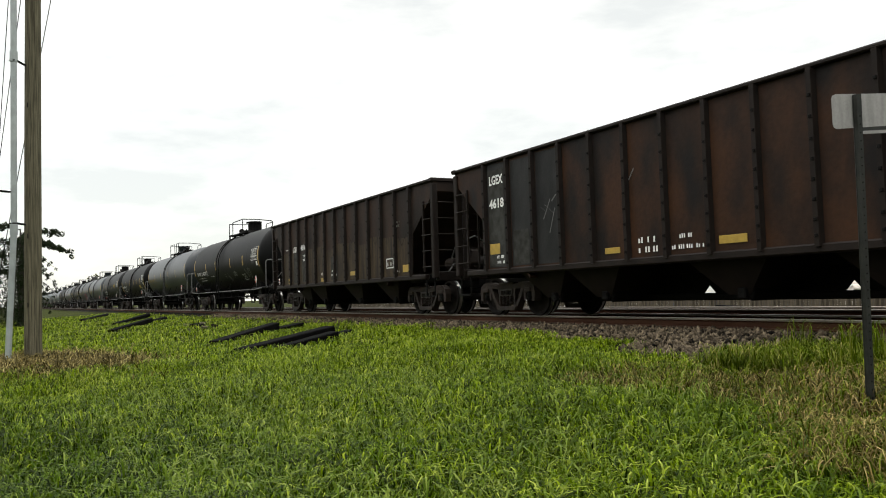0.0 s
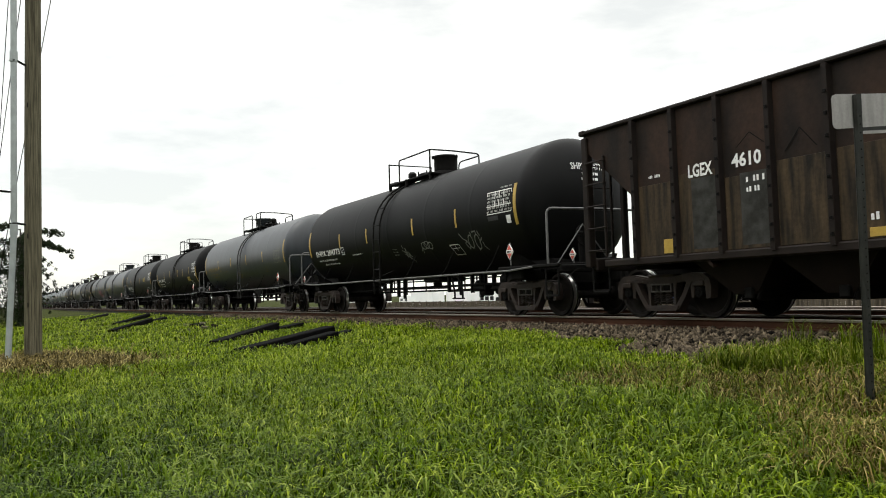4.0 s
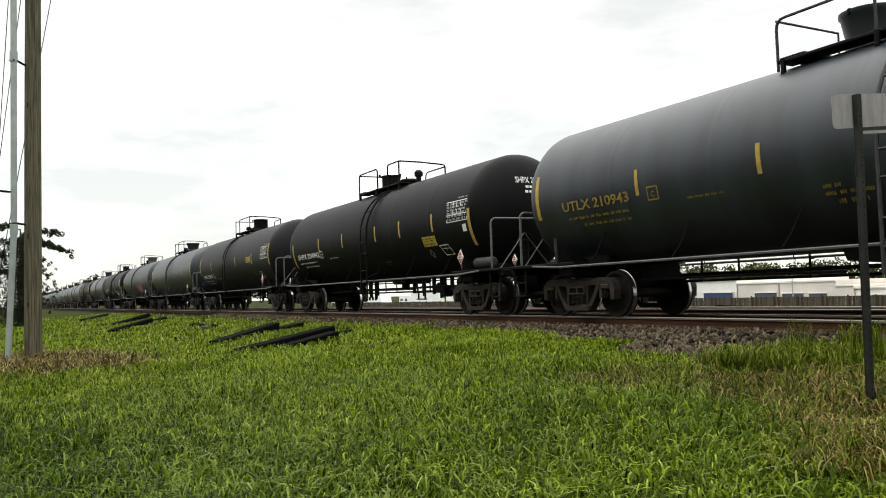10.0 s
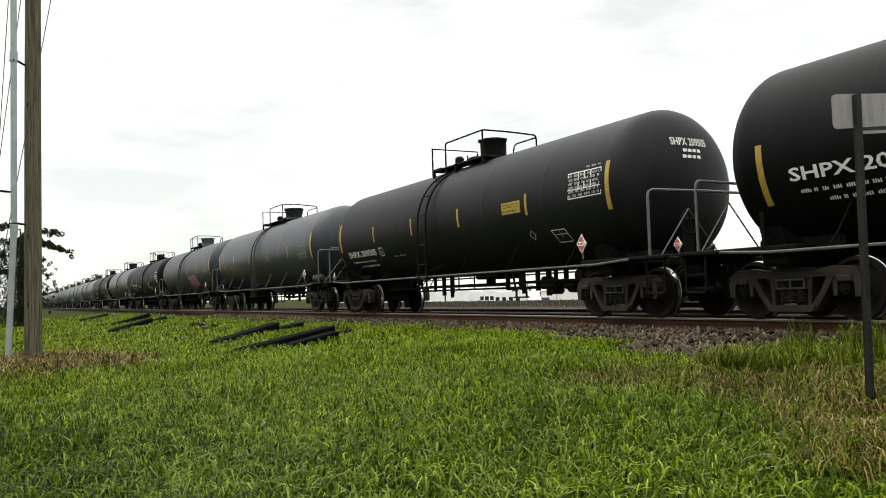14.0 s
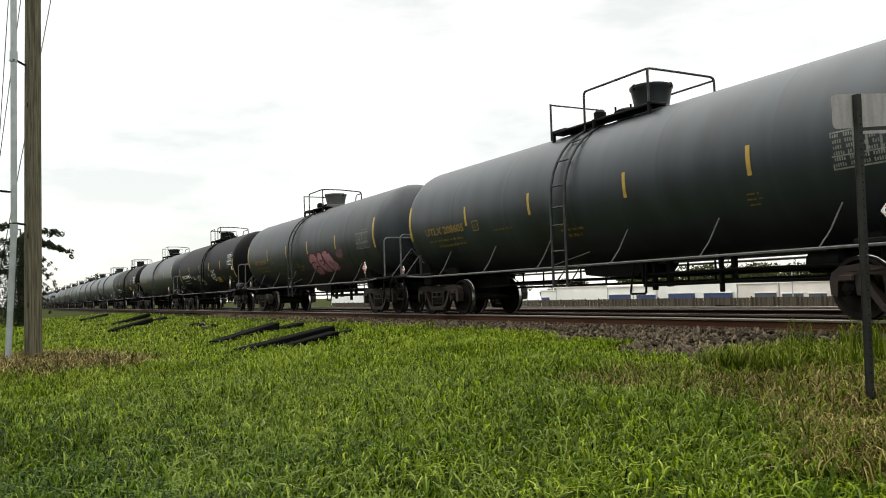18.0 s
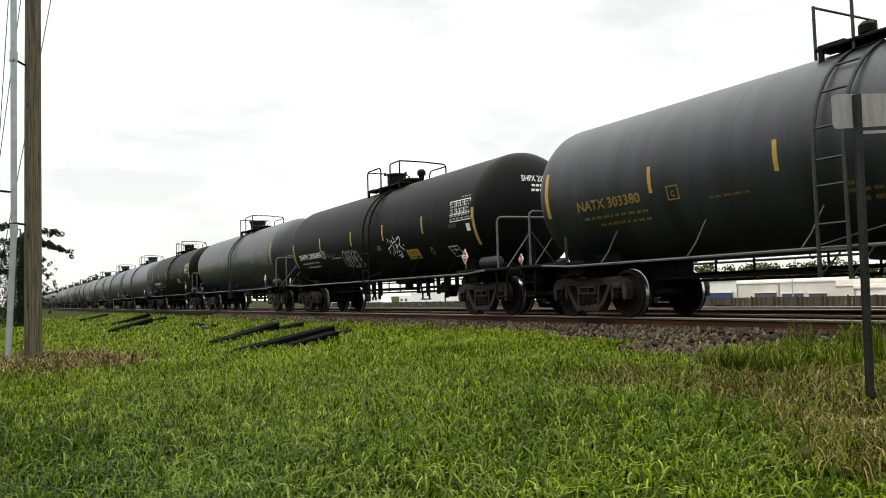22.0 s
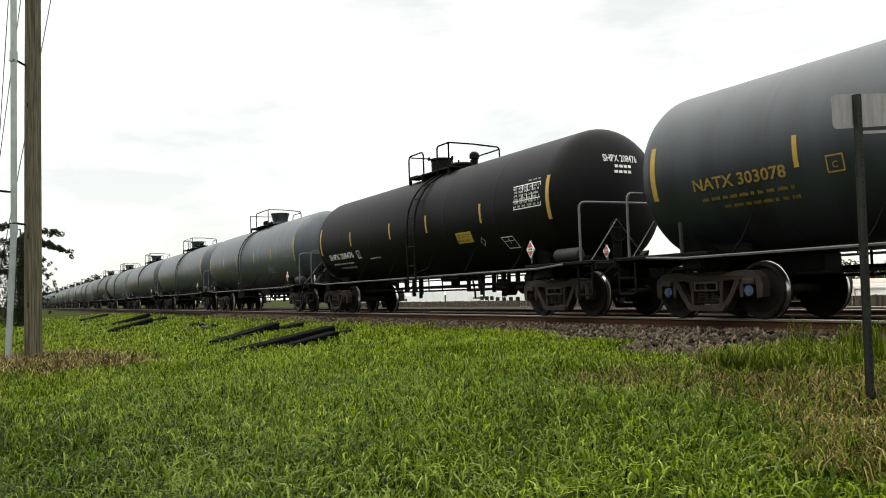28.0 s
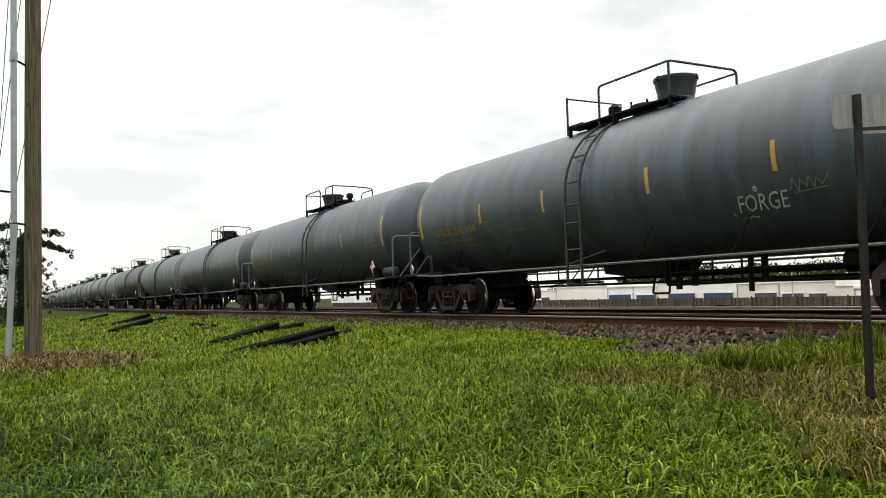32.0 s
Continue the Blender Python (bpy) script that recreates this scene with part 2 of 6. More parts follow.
class Shape:
    """Gathers vertices and faces of one mesh."""

    def __init__(self):
        self.v, self.f, self.s = [], [], []

    def add(self, verts, faces, smooth=False):
        k = len(self.v)
        self.v += [tuple(p) for p in verts]
        self.f += [tuple(i + k for i in q) for q in faces]
        self.s += [smooth] * len(faces)
        return self

    def box(self, c, size, m=None, ch=None):
        """A box with chamfered edges."""
        hx, hy, hz = (abs(a) / 2 for a in size)
        ch = min(hx, hy, hz) * 0.3 if ch is None else min(ch, hx * 0.9, hy * 0.9, hz * 0.9)
        vs, idx = [], {}
        for sx in (-1, 1):
            for sy in (-1, 1):
                for sz in (-1, 1):
                    for ax in range(3):
                        p = [sx * (hx - ch), sy * (hy - ch), sz * (hz - ch)]
                        p[ax] += (sx, sy, sz)[ax] * ch
                        idx[sx, sy, sz, ax] = len(vs)
                        vs.append(p)
        fs = []
        for ax in range(3):
            a, b = [i for i in range(3) if i != ax]
            for s in (-1, 1):
                q = []
                for sa, sb in ((-1, -1), (1, -1), (1, 1), (-1, 1)):
                    k = [0, 0, 0]
                    k[ax], k[a], k[b] = s, sa, sb
                    q.append(idx[(*k, ax)])
                if (s > 0) == (ax == 1):
                    q.reverse()
                fs.append(q)
            for sa in (-1, 1):
                for sb in (-1, 1):
                    k1, k2 = [0, 0, 0], [0, 0, 0]
                    k1[ax], k1[a], k1[b] = -1, sa, sb
                    k2[ax], k2[a], k2[b] = 1, sa, sb
                    q = [idx[(*k1, a)], idx[(*k2, a)], idx[(*k2, b)], idx[(*k1, b)]]
                    fs.append(q)
        for sx in (-1, 1):
            for sy in (-1, 1):
                for sz in (-1, 1):
                    fs.append([idx[sx, sy, sz, i] for i in range(3)])
        off = Vector(c)
        if m is not None:
            vs = [m @ Vector(p) + off for p in vs]
        else:
            vs = [Vector(p) + off for p in vs]
        return self.add(vs, fs)

    def tube(self, pts, r, n=6, closed=False):
        """A round bar along a line of points."""
        pts = [Vector(p) for p in pts]
        k = len(pts)
        vs, fs = [], []
        ref = None
        for i, p in enumerate(pts):
            a = pts[(i - 1) % k] if (closed or i) else p
            b = pts[(i + 1) % k] if (closed or i < k - 1) else p
            d = (b - a).normalized()
            if ref is None:
                ref = d.orthogonal().normalized()
            ref = (ref - d * ref.dot(d)).normalized()
            w = d.cross(ref)
            rr = r[i] if isinstance(r, (list, tuple)) else r
            for j in range(n):
                t = 2 * math.pi * j / n
                vs.append(p + (ref * math.cos(t) + w * math.sin(t)) * rr)
        for i in range(k if closed else k - 1):
            for j in range(n):
                a, b = i * n + j, i * n + (j + 1) % n
                c, d = ((i + 1) % k) * n + (j + 1) % n, ((i + 1) % k) * n + j
                fs.append((a, b, c, d))
        if not closed:
            fs.append(tuple(range(n))[::-1])
            fs.append(tuple((k - 1) * n + j for j in range(n)))
        return self.add(vs, fs, True)

    def lathe(self, prof, c, axis="x", n=32, start=0.0, sweep=2 * math.pi):
        """Turns a profile of (place along the axis, radius) round an axis through c."""
        vs, fs = [], []
        full = sweep > 6.28
        cols = n if full else n + 1
        for a, r in prof:
            for j in range(cols):
                t = start + sweep * j / n
                u, w = r * math.cos(t), r * math.sin(t)
                p = {"x": (a, u, w), "y": (w, a, u), "z": (u, w, a)}[axis]
                vs.append(Vector(p) + Vector(c))
        for i in range(len(prof) - 1):
            for j in range(n):
                j2 = (j + 1) % cols
                fs.append((i * cols + j, i * cols + j2, (i + 1) * cols + j2, (i + 1) * cols + j))
        return self.add(vs, fs, True)

    def prism(self, poly, depth, m, smooth=False):
        """A flat outline (u, v) with thickness along w, placed by the matrix m."""
        k = len(poly)
        vs = [m @ Vector((u, v, -depth / 2)) for u, v in poly] + [m @ Vector((u, v, depth / 2)) for u, v in poly]
        fs = [tuple(range(k))[::-1], tuple(range(k, 2 * k))]
        fs += [(i, (i + 1) % k, k + (i + 1) % k, k + i) for i in range(k)]
        return self.add(vs, fs, smooth)

    def mesh(self, name, material):
        me = bpy.data.meshes.new(name)
        me.from_pydata(self.v, [], self.f)
        me.polygons.foreach_set("use_smooth", self.s)
        bm = bmesh.new()
        bm.from_mesh(me)
        bmesh.ops.recalc_face_normals(bm, faces=bm.faces)
        for e in bm.edges:
            if len(e.link_faces) == 2 and e.calc_face_angle(0) > 0.7:
                e.smooth = False
        bm.to_mesh(me)
        bm.free()
        me.materials.append(material)
        return me


STORE = {}


def part(name, shape, material, parent, label="", at=None, key=None):
    """Links a shape as one mesh object under a thing or a part. key: pieces of the same key share one mesh."""
    if key is not None and (key, material.name) in STORE:
        me = STORE[key, material.name]
    else:
        sh = shape() if callable(shape) else shape
        me = sh.mesh(name, material)
        if key is not None:
            STORE[key, material.name] = me
    ob = new(name, me)
    ob.parent = parent
    if at is not None:
        ob.matrix_basis = at
    return tagged(ob, label)


def thing(name, label, category, group="", at=None, kind=""):
    ob = new(name)
    ob.empty_display_size = 0.3
    if at is not None:
        ob.matrix_basis = at
    return tagged(ob, label, category, group, kind)


def solid(name, shape, material, label, category, group="", kind="", at=None):
    ob = new(name, shape.mesh(name, material))
    if at is not None:
        ob.matrix_basis = at
    return tagged(ob, label, category, group, kind)


def raw(name, verts, faces, material, smooth=False):
    """A mesh from arrays; faces: an (n, 3) or (n, 4) array."""
    me = bpy.data.meshes.new(name)
    verts, faces = np.asarray(verts, np.float32), np.asarray(faces, np.int32)
    k = faces.shape[1]
    me.vertices.add(len(verts))
    me.vertices.foreach_set("co", verts.ravel())
    me.loops.add(faces.size)
    me.loops.foreach_set("vertex_index", faces.ravel())
    me.polygons.add(len(faces))
    me.polygons.foreach_set("loop_start", np.arange(len(faces), dtype=np.int32) * k)
    me.update(calc_edges=True)
    if smooth:
        me.polygons.foreach_set("use_smooth", np.ones(len(faces), bool))
    me.materials.append(material)
    return me


# ---- the lie of the land: rail tops at z = 0, track along x ----
YC, YC2 = 11.406, 15.68
GAUGE_HALF = 0.7535


def smooth(a, b, x):
    t = np.clip((x - a) / (b - a), 0, 1)
    return t * t * (3 - 2 * t)


def toe(x):
    """How far out the bare stones of the near shoulder reach."""
    return 9.20 - 0.70 * smooth(-15.0, -10.5, x) - 1.50 * smooth(-10.8, -7.2, x) + 0.25 * smooth(-6.6, -5.6, x)


def land(x, y):
    """Height of the ground."""
    x, y = np.asarray(x, float), np.asarray(y, float)
    field = -0.78 + 0.42 * smooth(0.0, 8.6, y) - 0.10 * smooth(0, -40, y)
    field = field + 0.16 * smooth(-6, -17, x) * smooth(6.0, 0.0, y)
    field = field + 0.025 * np.sin(x * 1.3 + y * 0.7) + 0.02 * np.sin(x * 0.6 - y * 1.9)
    bed = -0.26
    far = -0.30 - 2.1 * smooth(19, 58, y) - 0.6 * smooth(60, 140, y)
    z = np.where(y < 9.9, field + (bed - field) * smooth(8.3, 9.95, y), bed)
    return np.where(y > 17.4, bed + (far - bed) * smooth(17.4, 19.0, y), z)


def make_ground():
    xs = np.concatenate([-np.geomspace(3000, 80, 24), np.arange(-78, 8, 0.5), np.geomspace(9, 900, 16)])
    ys = np.concatenate([-np.geomspace(900, 6, 14), np.arange(-5, 22, 0.4), np.geomspace(22.5, 3000, 40)])
    X, Y = np.meshgrid(xs, ys, indexing="ij")
    Z = land(X, Y)
    nx, ny = X.shape
    I = np.arange(nx * ny).reshape(nx, ny)
    F = np.stack([I[:-1, :-1], I[1:, :-1], I[1:, 1:], I[:-1, 1:]], -1).reshape(-1, 4)
    ob = new("ground", raw("ground", np.stack([X, Y, Z], -1).reshape(-1, 3), F, GROUND, True))
    tagged(ob, "green turf and earth falling away behind the tracks", "ground", kind="structure")


make_ground()

RAIL_PROFILE = ((-0.070, -0.172), (0.070, -0.172), (0.070, -0.160), (0.012, -0.140), (0.009, -0.055), (0.034, -0.044), (0.036, -0.010), (0.030, 0.0), (-0.030, 0.0), (-0.036, -0.010), (-0.034, -0.044), (-0.009, -0.055), (-0.012, -0.140), (-0.070, -0.160))


def make_track(yc, name, label):
    tr = thing(name, label, "railway track", "two parallel tracks")
    for side in (-1, 1):
        y = yc + side * GAUGE_HALF
        m = Matrix(((0, 0, 1, -320), (1, 0, 0, y), (0, 1, 0, 0), (0, 0, 0, 1)))
        rl = part("rail", Shape().prism(RAIL_PROFILE, 700, m), RAIL_SIDE, tr, "rusty steel rail")
        # the running top and the gauge face are worn bright
        head = [(a, b) for a, b in ((0.0365, -0.034), (0.0375, -0.010), (0.031, 0.0012), (-0.031, 0.0012), (-0.0375, -0.010), (-0.0365, -0.036), (-0.030, -0.030), (0.030, -0.030))]
        part("rail_head", Shape().prism(head, 700, m), TREAD, rl, "polished running surface")
    k = 0
    x = 4.0
    while x > -46 and k < 100:
        dx = 0.03 * math.sin(k * 7.3)
        part("tie", lambda: Shape().box((0, 0, 0), (0.23, 2.6, 0.17), ch=0.012), TIE, tr, at=pose(x + dx, yc + 0.04 * math.sin(k * 3.1), -0.262, 0, 0, 1.2 * math.sin(k * 1.7)), key="tie")
        x -= 0.5
        k += 1
    return tr


make_track(YC, "railway_track", "rusty steel rails on dark wooden ties in ballast")
make_track(YC2, "railway_track", "second railway track beyond the train, polished rail heads")

# ---- the train ----
# distance run by the train since the start, second by second
RUN = ((0, -0.08), (1, 5.00), (2, 10.31), (3, 15.48), (4, 20.80), (5, 26.15), (6, 31.51), (7, 36.81), (8, 42.20), (9, 47.63), (10, 53.33), (11, 59.01), (12, 64.46), (13, 70.04), (14, 75.75), (15, 81.48), (16, 87.23), (17, 92.99), (18, 98.77), (19, 104.61), (20, 110.53), (21, 116.29), (22, 122.45), (23, 128.53), (24, 134.67), (25, 140.85), (26, 147.30), (27, 153.82), (28, 160.35), (29, 166.72), (30, 173.12), (31, 179.60), (32, 186.15))
CARS, WHEELSETS = [], []
DARKS = (TANK_BLACK, TANK_BLACK_SHEEN)
WHEEL_R = 0.457
TANK_R, TANK_Z = 1.505, 2.515
TRUCK_X, CAR_HALF = 6.58, 8.61


def side_frame_shape():
    """A cast side frame: arched top chord, pedestal jaws over the bearings, slanted struts round two windows, spring seat."""
    s = Shape()
    m = Matrix(((1, 0, 0, 0), (0, 0, 1, 0), (0, 1, 0, 0), (0, 0, 0, 1)))
    half = [(0.34, 0.735), (0.72, 0.79), (1.00, 0.77), (1.13, 0.68), (1.17, 0.55), (1.15, 0.36), (1.05, 0.34), (1.04, 0.54), (0.98, 0.615), (0.80, 0.625), (0.55, 0.64), (0.32, 0.615)]
    s.prism([(-a, b) for a, b in half] + half[::-1], 0.17, m)
    s.prism([(-a * 0.94, b - 0.035) for a, b in half[:4]] + [(a * 0.94, b - 0.035) for a, b in half[3::-1]] + [(0.9, 0.69), (0.4, 0.665), (-0.4, 0.665), (-0.9, 0.69)], 0.205, m)
    for d in (-1, 1):
        s.prism([(d * 0.79, 0.64), (d * 0.765, 0.36), (d * 0.705, 0.36), (d * 0.69, 0.64)], 0.14, m)
        s.prism([(d * 0.75, 0.66), (d * 0.63, 0.66), (d * 0.50, 0.42), (d * 0.32, 0.20), (d * 0.40, 0.14), (d * 0.58, 0.38)], 0.17, m)
        s.prism([(d * 0.29, 0.66), (d * 0.38, 0.66), (d * 0.35, 0.48), (d * 0.34, 0.20), (d * 0.29, 0.20)], 0.15, m)
        s.box((d * 0.90, -0.05, 0.60), (0.24, 0.14, 0.10), ch=0.02)
    s.prism([(-0.43, 0.225), (0.43, 0.225), (0.36, 0.13), (-0.36, 0.13)], 0.22, m)
    s.box((0, 0, 0.755), (0.66, 0.20, 0.05), ch=0.015)
    return s


def bolster_end_shape():
    """The bolster's end in the frame's window, with its two cored holes."""
    s = Shape()
    for z in (0.475, 0.60):
        s.box((0, 0, z), (0.52, 0.10, 0.03), ch=0.006)
    for x in (-0.245, 0.0, 0.245):
        s.box((x, 0, 0.537), (0.03, 0.10, 0.10), ch=0.006)
    s.box((0, 0.06, 0.537), (0.48, 0.04, 0.10), ch=0.006)
    return s


def spring_shape():
    s = Shape()
    pts = [(0.055 * math.cos(a), 0.055 * math.sin(a), 0.25 + 0.22 * a / (5 * 2 * math.pi)) for a in [i * math.pi / 4 for i in range(41)]]
    return s.tube(pts, 0.017, 4)


def wheelset_shape():
    """Two wheels on an axle; turned along y. The outer faces are dished, the flanges inside."""
    s = Shape()
    for d in (-1, 1):
        prof = [(0.40, 0.09), (0.78, 0.10), (0.80, 0.14), (0.765, 0.20), (0.755, 0.36), (0.80, 0.385), (0.815, 0.40), (0.815, 0.452), (0.80, 0.4565), (0.69, 0.459)]
        s.lathe([(d * a, r) for a, r in prof], (0, 0, 0), "y", 28)
        s.lathe([(d * a, r) for a, r in [(0.685, 0.455), (0.68, 0.482), (0.655, 0.484), (0.645, 0.45), (0.66, 0.38), (0.70, 0.34), (0.70, 0.16), (0.62, 0.12)]], (0, 0, 0), "y", 28)
    s.lathe([(-0.62, 0.09), (0.62, 0.09)], (0, 0, 0), "y", 12)
    return s


def tread_shape(d):
    s = Shape()
    s.lathe([(d * a, r) for a, r in [(0.762, 0.4582), (0.705, 0.4605), (0.690, 0.464), (0.686, 0.472)]], (0, 0, 0), "y", 28)
    return s


def cap_shape(d):
    s = Shape()
    s.lathe([(d * a, r) for a, r in [(0.83, 0.105), (1.06, 0.105), (1.075, 0.095), (1.075, 0.085)]], (0, 0, 0), "y", 14)
    return s


def cap_face_shape(d):
    s = Shape()
    s.lathe([(d * a, r) for a, r in [(1.074, 0.09), (1.085, 0.085), (1.085, 0.04), (1.10, 0.035), (1.10, 0.001)]], (0, 0, 0), "y", 14)
    for i in range(3):
        a = i * 2.094
        s.box((0.062 * math.cos(a), d * 1.092, 0.062 * math.sin(a)), (0.032, 0.02, 0.032), ch=0.006)
    return s


def truck(parent, x, frame_mat, cap_mat, detail=True):
    """A two-axle truck: side frames, bolster, springs and two wheelsets."""
    tr = part("truck", lambda: Shape().box((0, 0, 0.60), (0.36, 2.1, 0.24), ch=0.04).box((0, 0, 0.76), (0.6, 0.6, 0.08), ch=0.02).box((-0.6, 0, 0.42), (0.09, 1.3, 0.12)).box((0.6, 0, 0.42), (0.09, 1.3, 0.12)), IRON, parent, "four-wheel freight truck", pose(x, 0, 0), key="truck")
    for d in (-1, 1):
        part("side_frame", side_frame_shape, frame_mat, tr, at=pose(0, d * 1.0, 0), key="side_frame")
        if detail:
            part("bolster_end", bolster_end_shape, BOLSTER, tr, at=pose(0, d * 1.05, 0), key="bolster_end%d" % d)
            for i in (-1, 0, 1):
                part("spring", spring_shape, frame_mat, tr, at=pose(i * 0.15, d * 1.03, 0), key="spring")
    for d in (-1, 1):
        ws = part("wheelset", wheelset_shape, WHEEL, parent, at=pose(x + d * 0.889, 0, WHEEL_R), key="wheelset")
        WHEELSETS.append((ws, x + d * 0.889, detail))
        for e in ((-1, 1) if detail else (-1,)):
            part("wheel_tread", lambda: tread_shape(e), RIM, ws, "worn bright tread", key="tread%d" % e)
            part("bearing", lambda: cap_shape(e), IRON, ws, key="cap%d" % e)
            part("bearing_cap", lambda: cap_face_shape(e), cap_mat, ws, key="capface%d" % e)
    return tr


def skin(x, z, lift=0.006, side=-1):
    """A point on the tank's flank at that place along it and height."""
    dz = z - TANK_Z
    y = math.sqrt(max(0.0, TANK_R ** 2 - dz ** 2))
    k = (TANK_R + lift) / TANK_R
    return (x, side * y * k, TANK_Z + dz * k)


def patch_shape(x0, x1, z0, z1, lift=0.006, lean=0.0, rows=4):
    """A sheet bent onto the tank, with a thin edge."""
    s = Shape()
    vs, fs = [], []
    for i in range(rows + 1):
        z = z0 + (z1 - z0) * i / rows
        k = lean * (i / rows - 0.5)
        vs += [skin(x0 + k, z, lift), skin(x1 + k, z, lift), skin(x0 + k, z, -0.01), skin(x1 + k, z, -0.01)]
    for i in range(rows):
        a, b = i * 4, i * 4 + 4
        fs += [(a, a + 1, b + 1, b), (a + 2, a, b, b + 2), (a + 1, a + 3, b + 3, b + 1)]
    fs += [(0, 2, 3, 1), (rows * 4, rows * 4 + 1, rows * 4 + 3, rows * 4 + 2)]
    return s.add(vs, fs)


def glyphs(text, height, width=None, thick=0.0):
    """Letters in the plane: vertices (u, v) and faces, from the built-in font, u from 0 to the given width."""
    cu = bpy.data.curves.new("letters", "FONT")
    cu.body, cu.size, cu.offset, cu.resolution_u, cu.fill_mode = text, 1.0, thick, 2, "FRONT"
    ob = bpy.data.objects.new("letters", cu)
    me = bpy.data.meshes.new_from_object(ob)
    bpy.data.objects.remove(ob)
    bpy.data.curves.remove(cu)
    bm = bmesh.new()
    bm.from_mesh(me)
    bpy.data.meshes.remove(me)
    bmesh.ops.triangulate(bm, faces=bm.faces)
    lo = min(v.co.x for v in bm.verts)
    hi = max(v.co.x for v in bm.verts)
    k = height / 0.70
    kx = (width / (hi - lo)) if width else k
    vs = [((v.co.x - lo) * kx, v.co.y * k) for v in bm.verts]
    fs = [tuple(v.index for v in f.verts) for f in bm.faces]
    bm.free()
    return vs, fs


def letter_part(name, text, x, z, height, material, parent, width=None, label="", flat=None, thick=0.015, slope=0.0):
    """Lettering on the tank's flank, or on a flat side at y = flat."""
    vs, fs = glyphs(text, height, width, thick)
    s = Shape()
    if flat is None:
        s.add([skin(x + u + slope * v, z + v, 0.012) for u, v in vs], fs)
    else:
        s.add([(x + u + slope * v, flat, z + v) for u, v in vs], fs)
    return part(name, s, material, parent, label)


def bars(name, rows, material, parent, flat=None, label="", lift=0.010):
    """Small writing that cannot be read: rows of (x0, x1, z, height) broken into word-long bars."""
    s = Shape()
    for x0, x1, z, h in rows:
        x, k = x0, 0
        while x < x1 - 0.02:
            w = min(0.10 + 0.11 * ((k * 37 + int(z * 100) * 13) % 7) / 7, x1 - x)
            # each word is a run of letter-wide marks
            step = h * 0.70
            for m in range(max(1, int(w / step))):
                a, b = x + m * step, x + m * step + step * 0.62
                top = z + h * (1.0 if (m * 5 + k) % 4 else 0.8)
                if flat is None:
                    vs = [skin(a, z, lift), skin(b, z, lift), skin(b, top, lift), skin(a, top, lift)]
                else:
                    vs = [(a, flat, z), (b, flat, z), (b, flat, top), (a, flat, top)]
                s.add(vs, [(0, 1, 2, 3)])
            x += w + 0.035
            k += 1
    return tagged(part(name, s, material, parent, label), kind="stuff")


def outline(name, pts, w, material, parent, closed=True, label="", lift=0.010, flat=None):
    """A painted line along points (x, z) on the tank."""
    s = Shape()
    seq = list(pts) + ([pts[0]] if closed else [])
    for (x0, z0), (x1, z1) in zip(seq, seq[1:]):
        d = math.hypot(x1 - x0, z1 - z0) or 1
        nx, nz = -(z1 - z0) / d * w / 2, (x1 - x0) / d * w / 2
        ex, ez = (x1 - x0) / d * w / 3, (z1 - z0) / d * w / 3
        c = [(x0 - ex + nx, z0 - ez + nz), (x0 - ex - nx, z0 - ez - nz), (x1 + ex - nx, z1 + ez - nz), (x1 + ex + nx, z1 + ez + nz)]
        s.add([skin(a, b, lift) if flat is None else (a, flat, b) for a, b in c], [(0, 1, 2, 3)])
    return part(name, s, material, parent, label)


def tank_shape(half):
    """The shell with elliptical heads, weld seams and the jacket's bands."""
    prof = []
    for i in range(13):
        a = math.pi / 2 * i / 12
        prof.append((-half - 0.70 * math.cos(a), max(0.002, TANK_R * math.sin(a))))
    for x in (-4.9, -2.45, 0.0, 2.45, 4.9):
        prof += [(x - 0.12, TANK_R), (x - 0.04, TANK_R), (x - 0.02, TANK_R + 0.0015), (x + 0.02, TANK_R + 0.0015), (x + 0.04, TANK_R), (x + 0.12, TANK_R)]
    prof[13:13] = [(-half + 0.1, TANK_R)]
    prof += [(half - 0.1, TANK_R)] + [(-a, r) for a, r in prof[12::-1]]
    s = Shape().lathe(prof, (0, 0, TANK_Z), "x", 56)
    return s


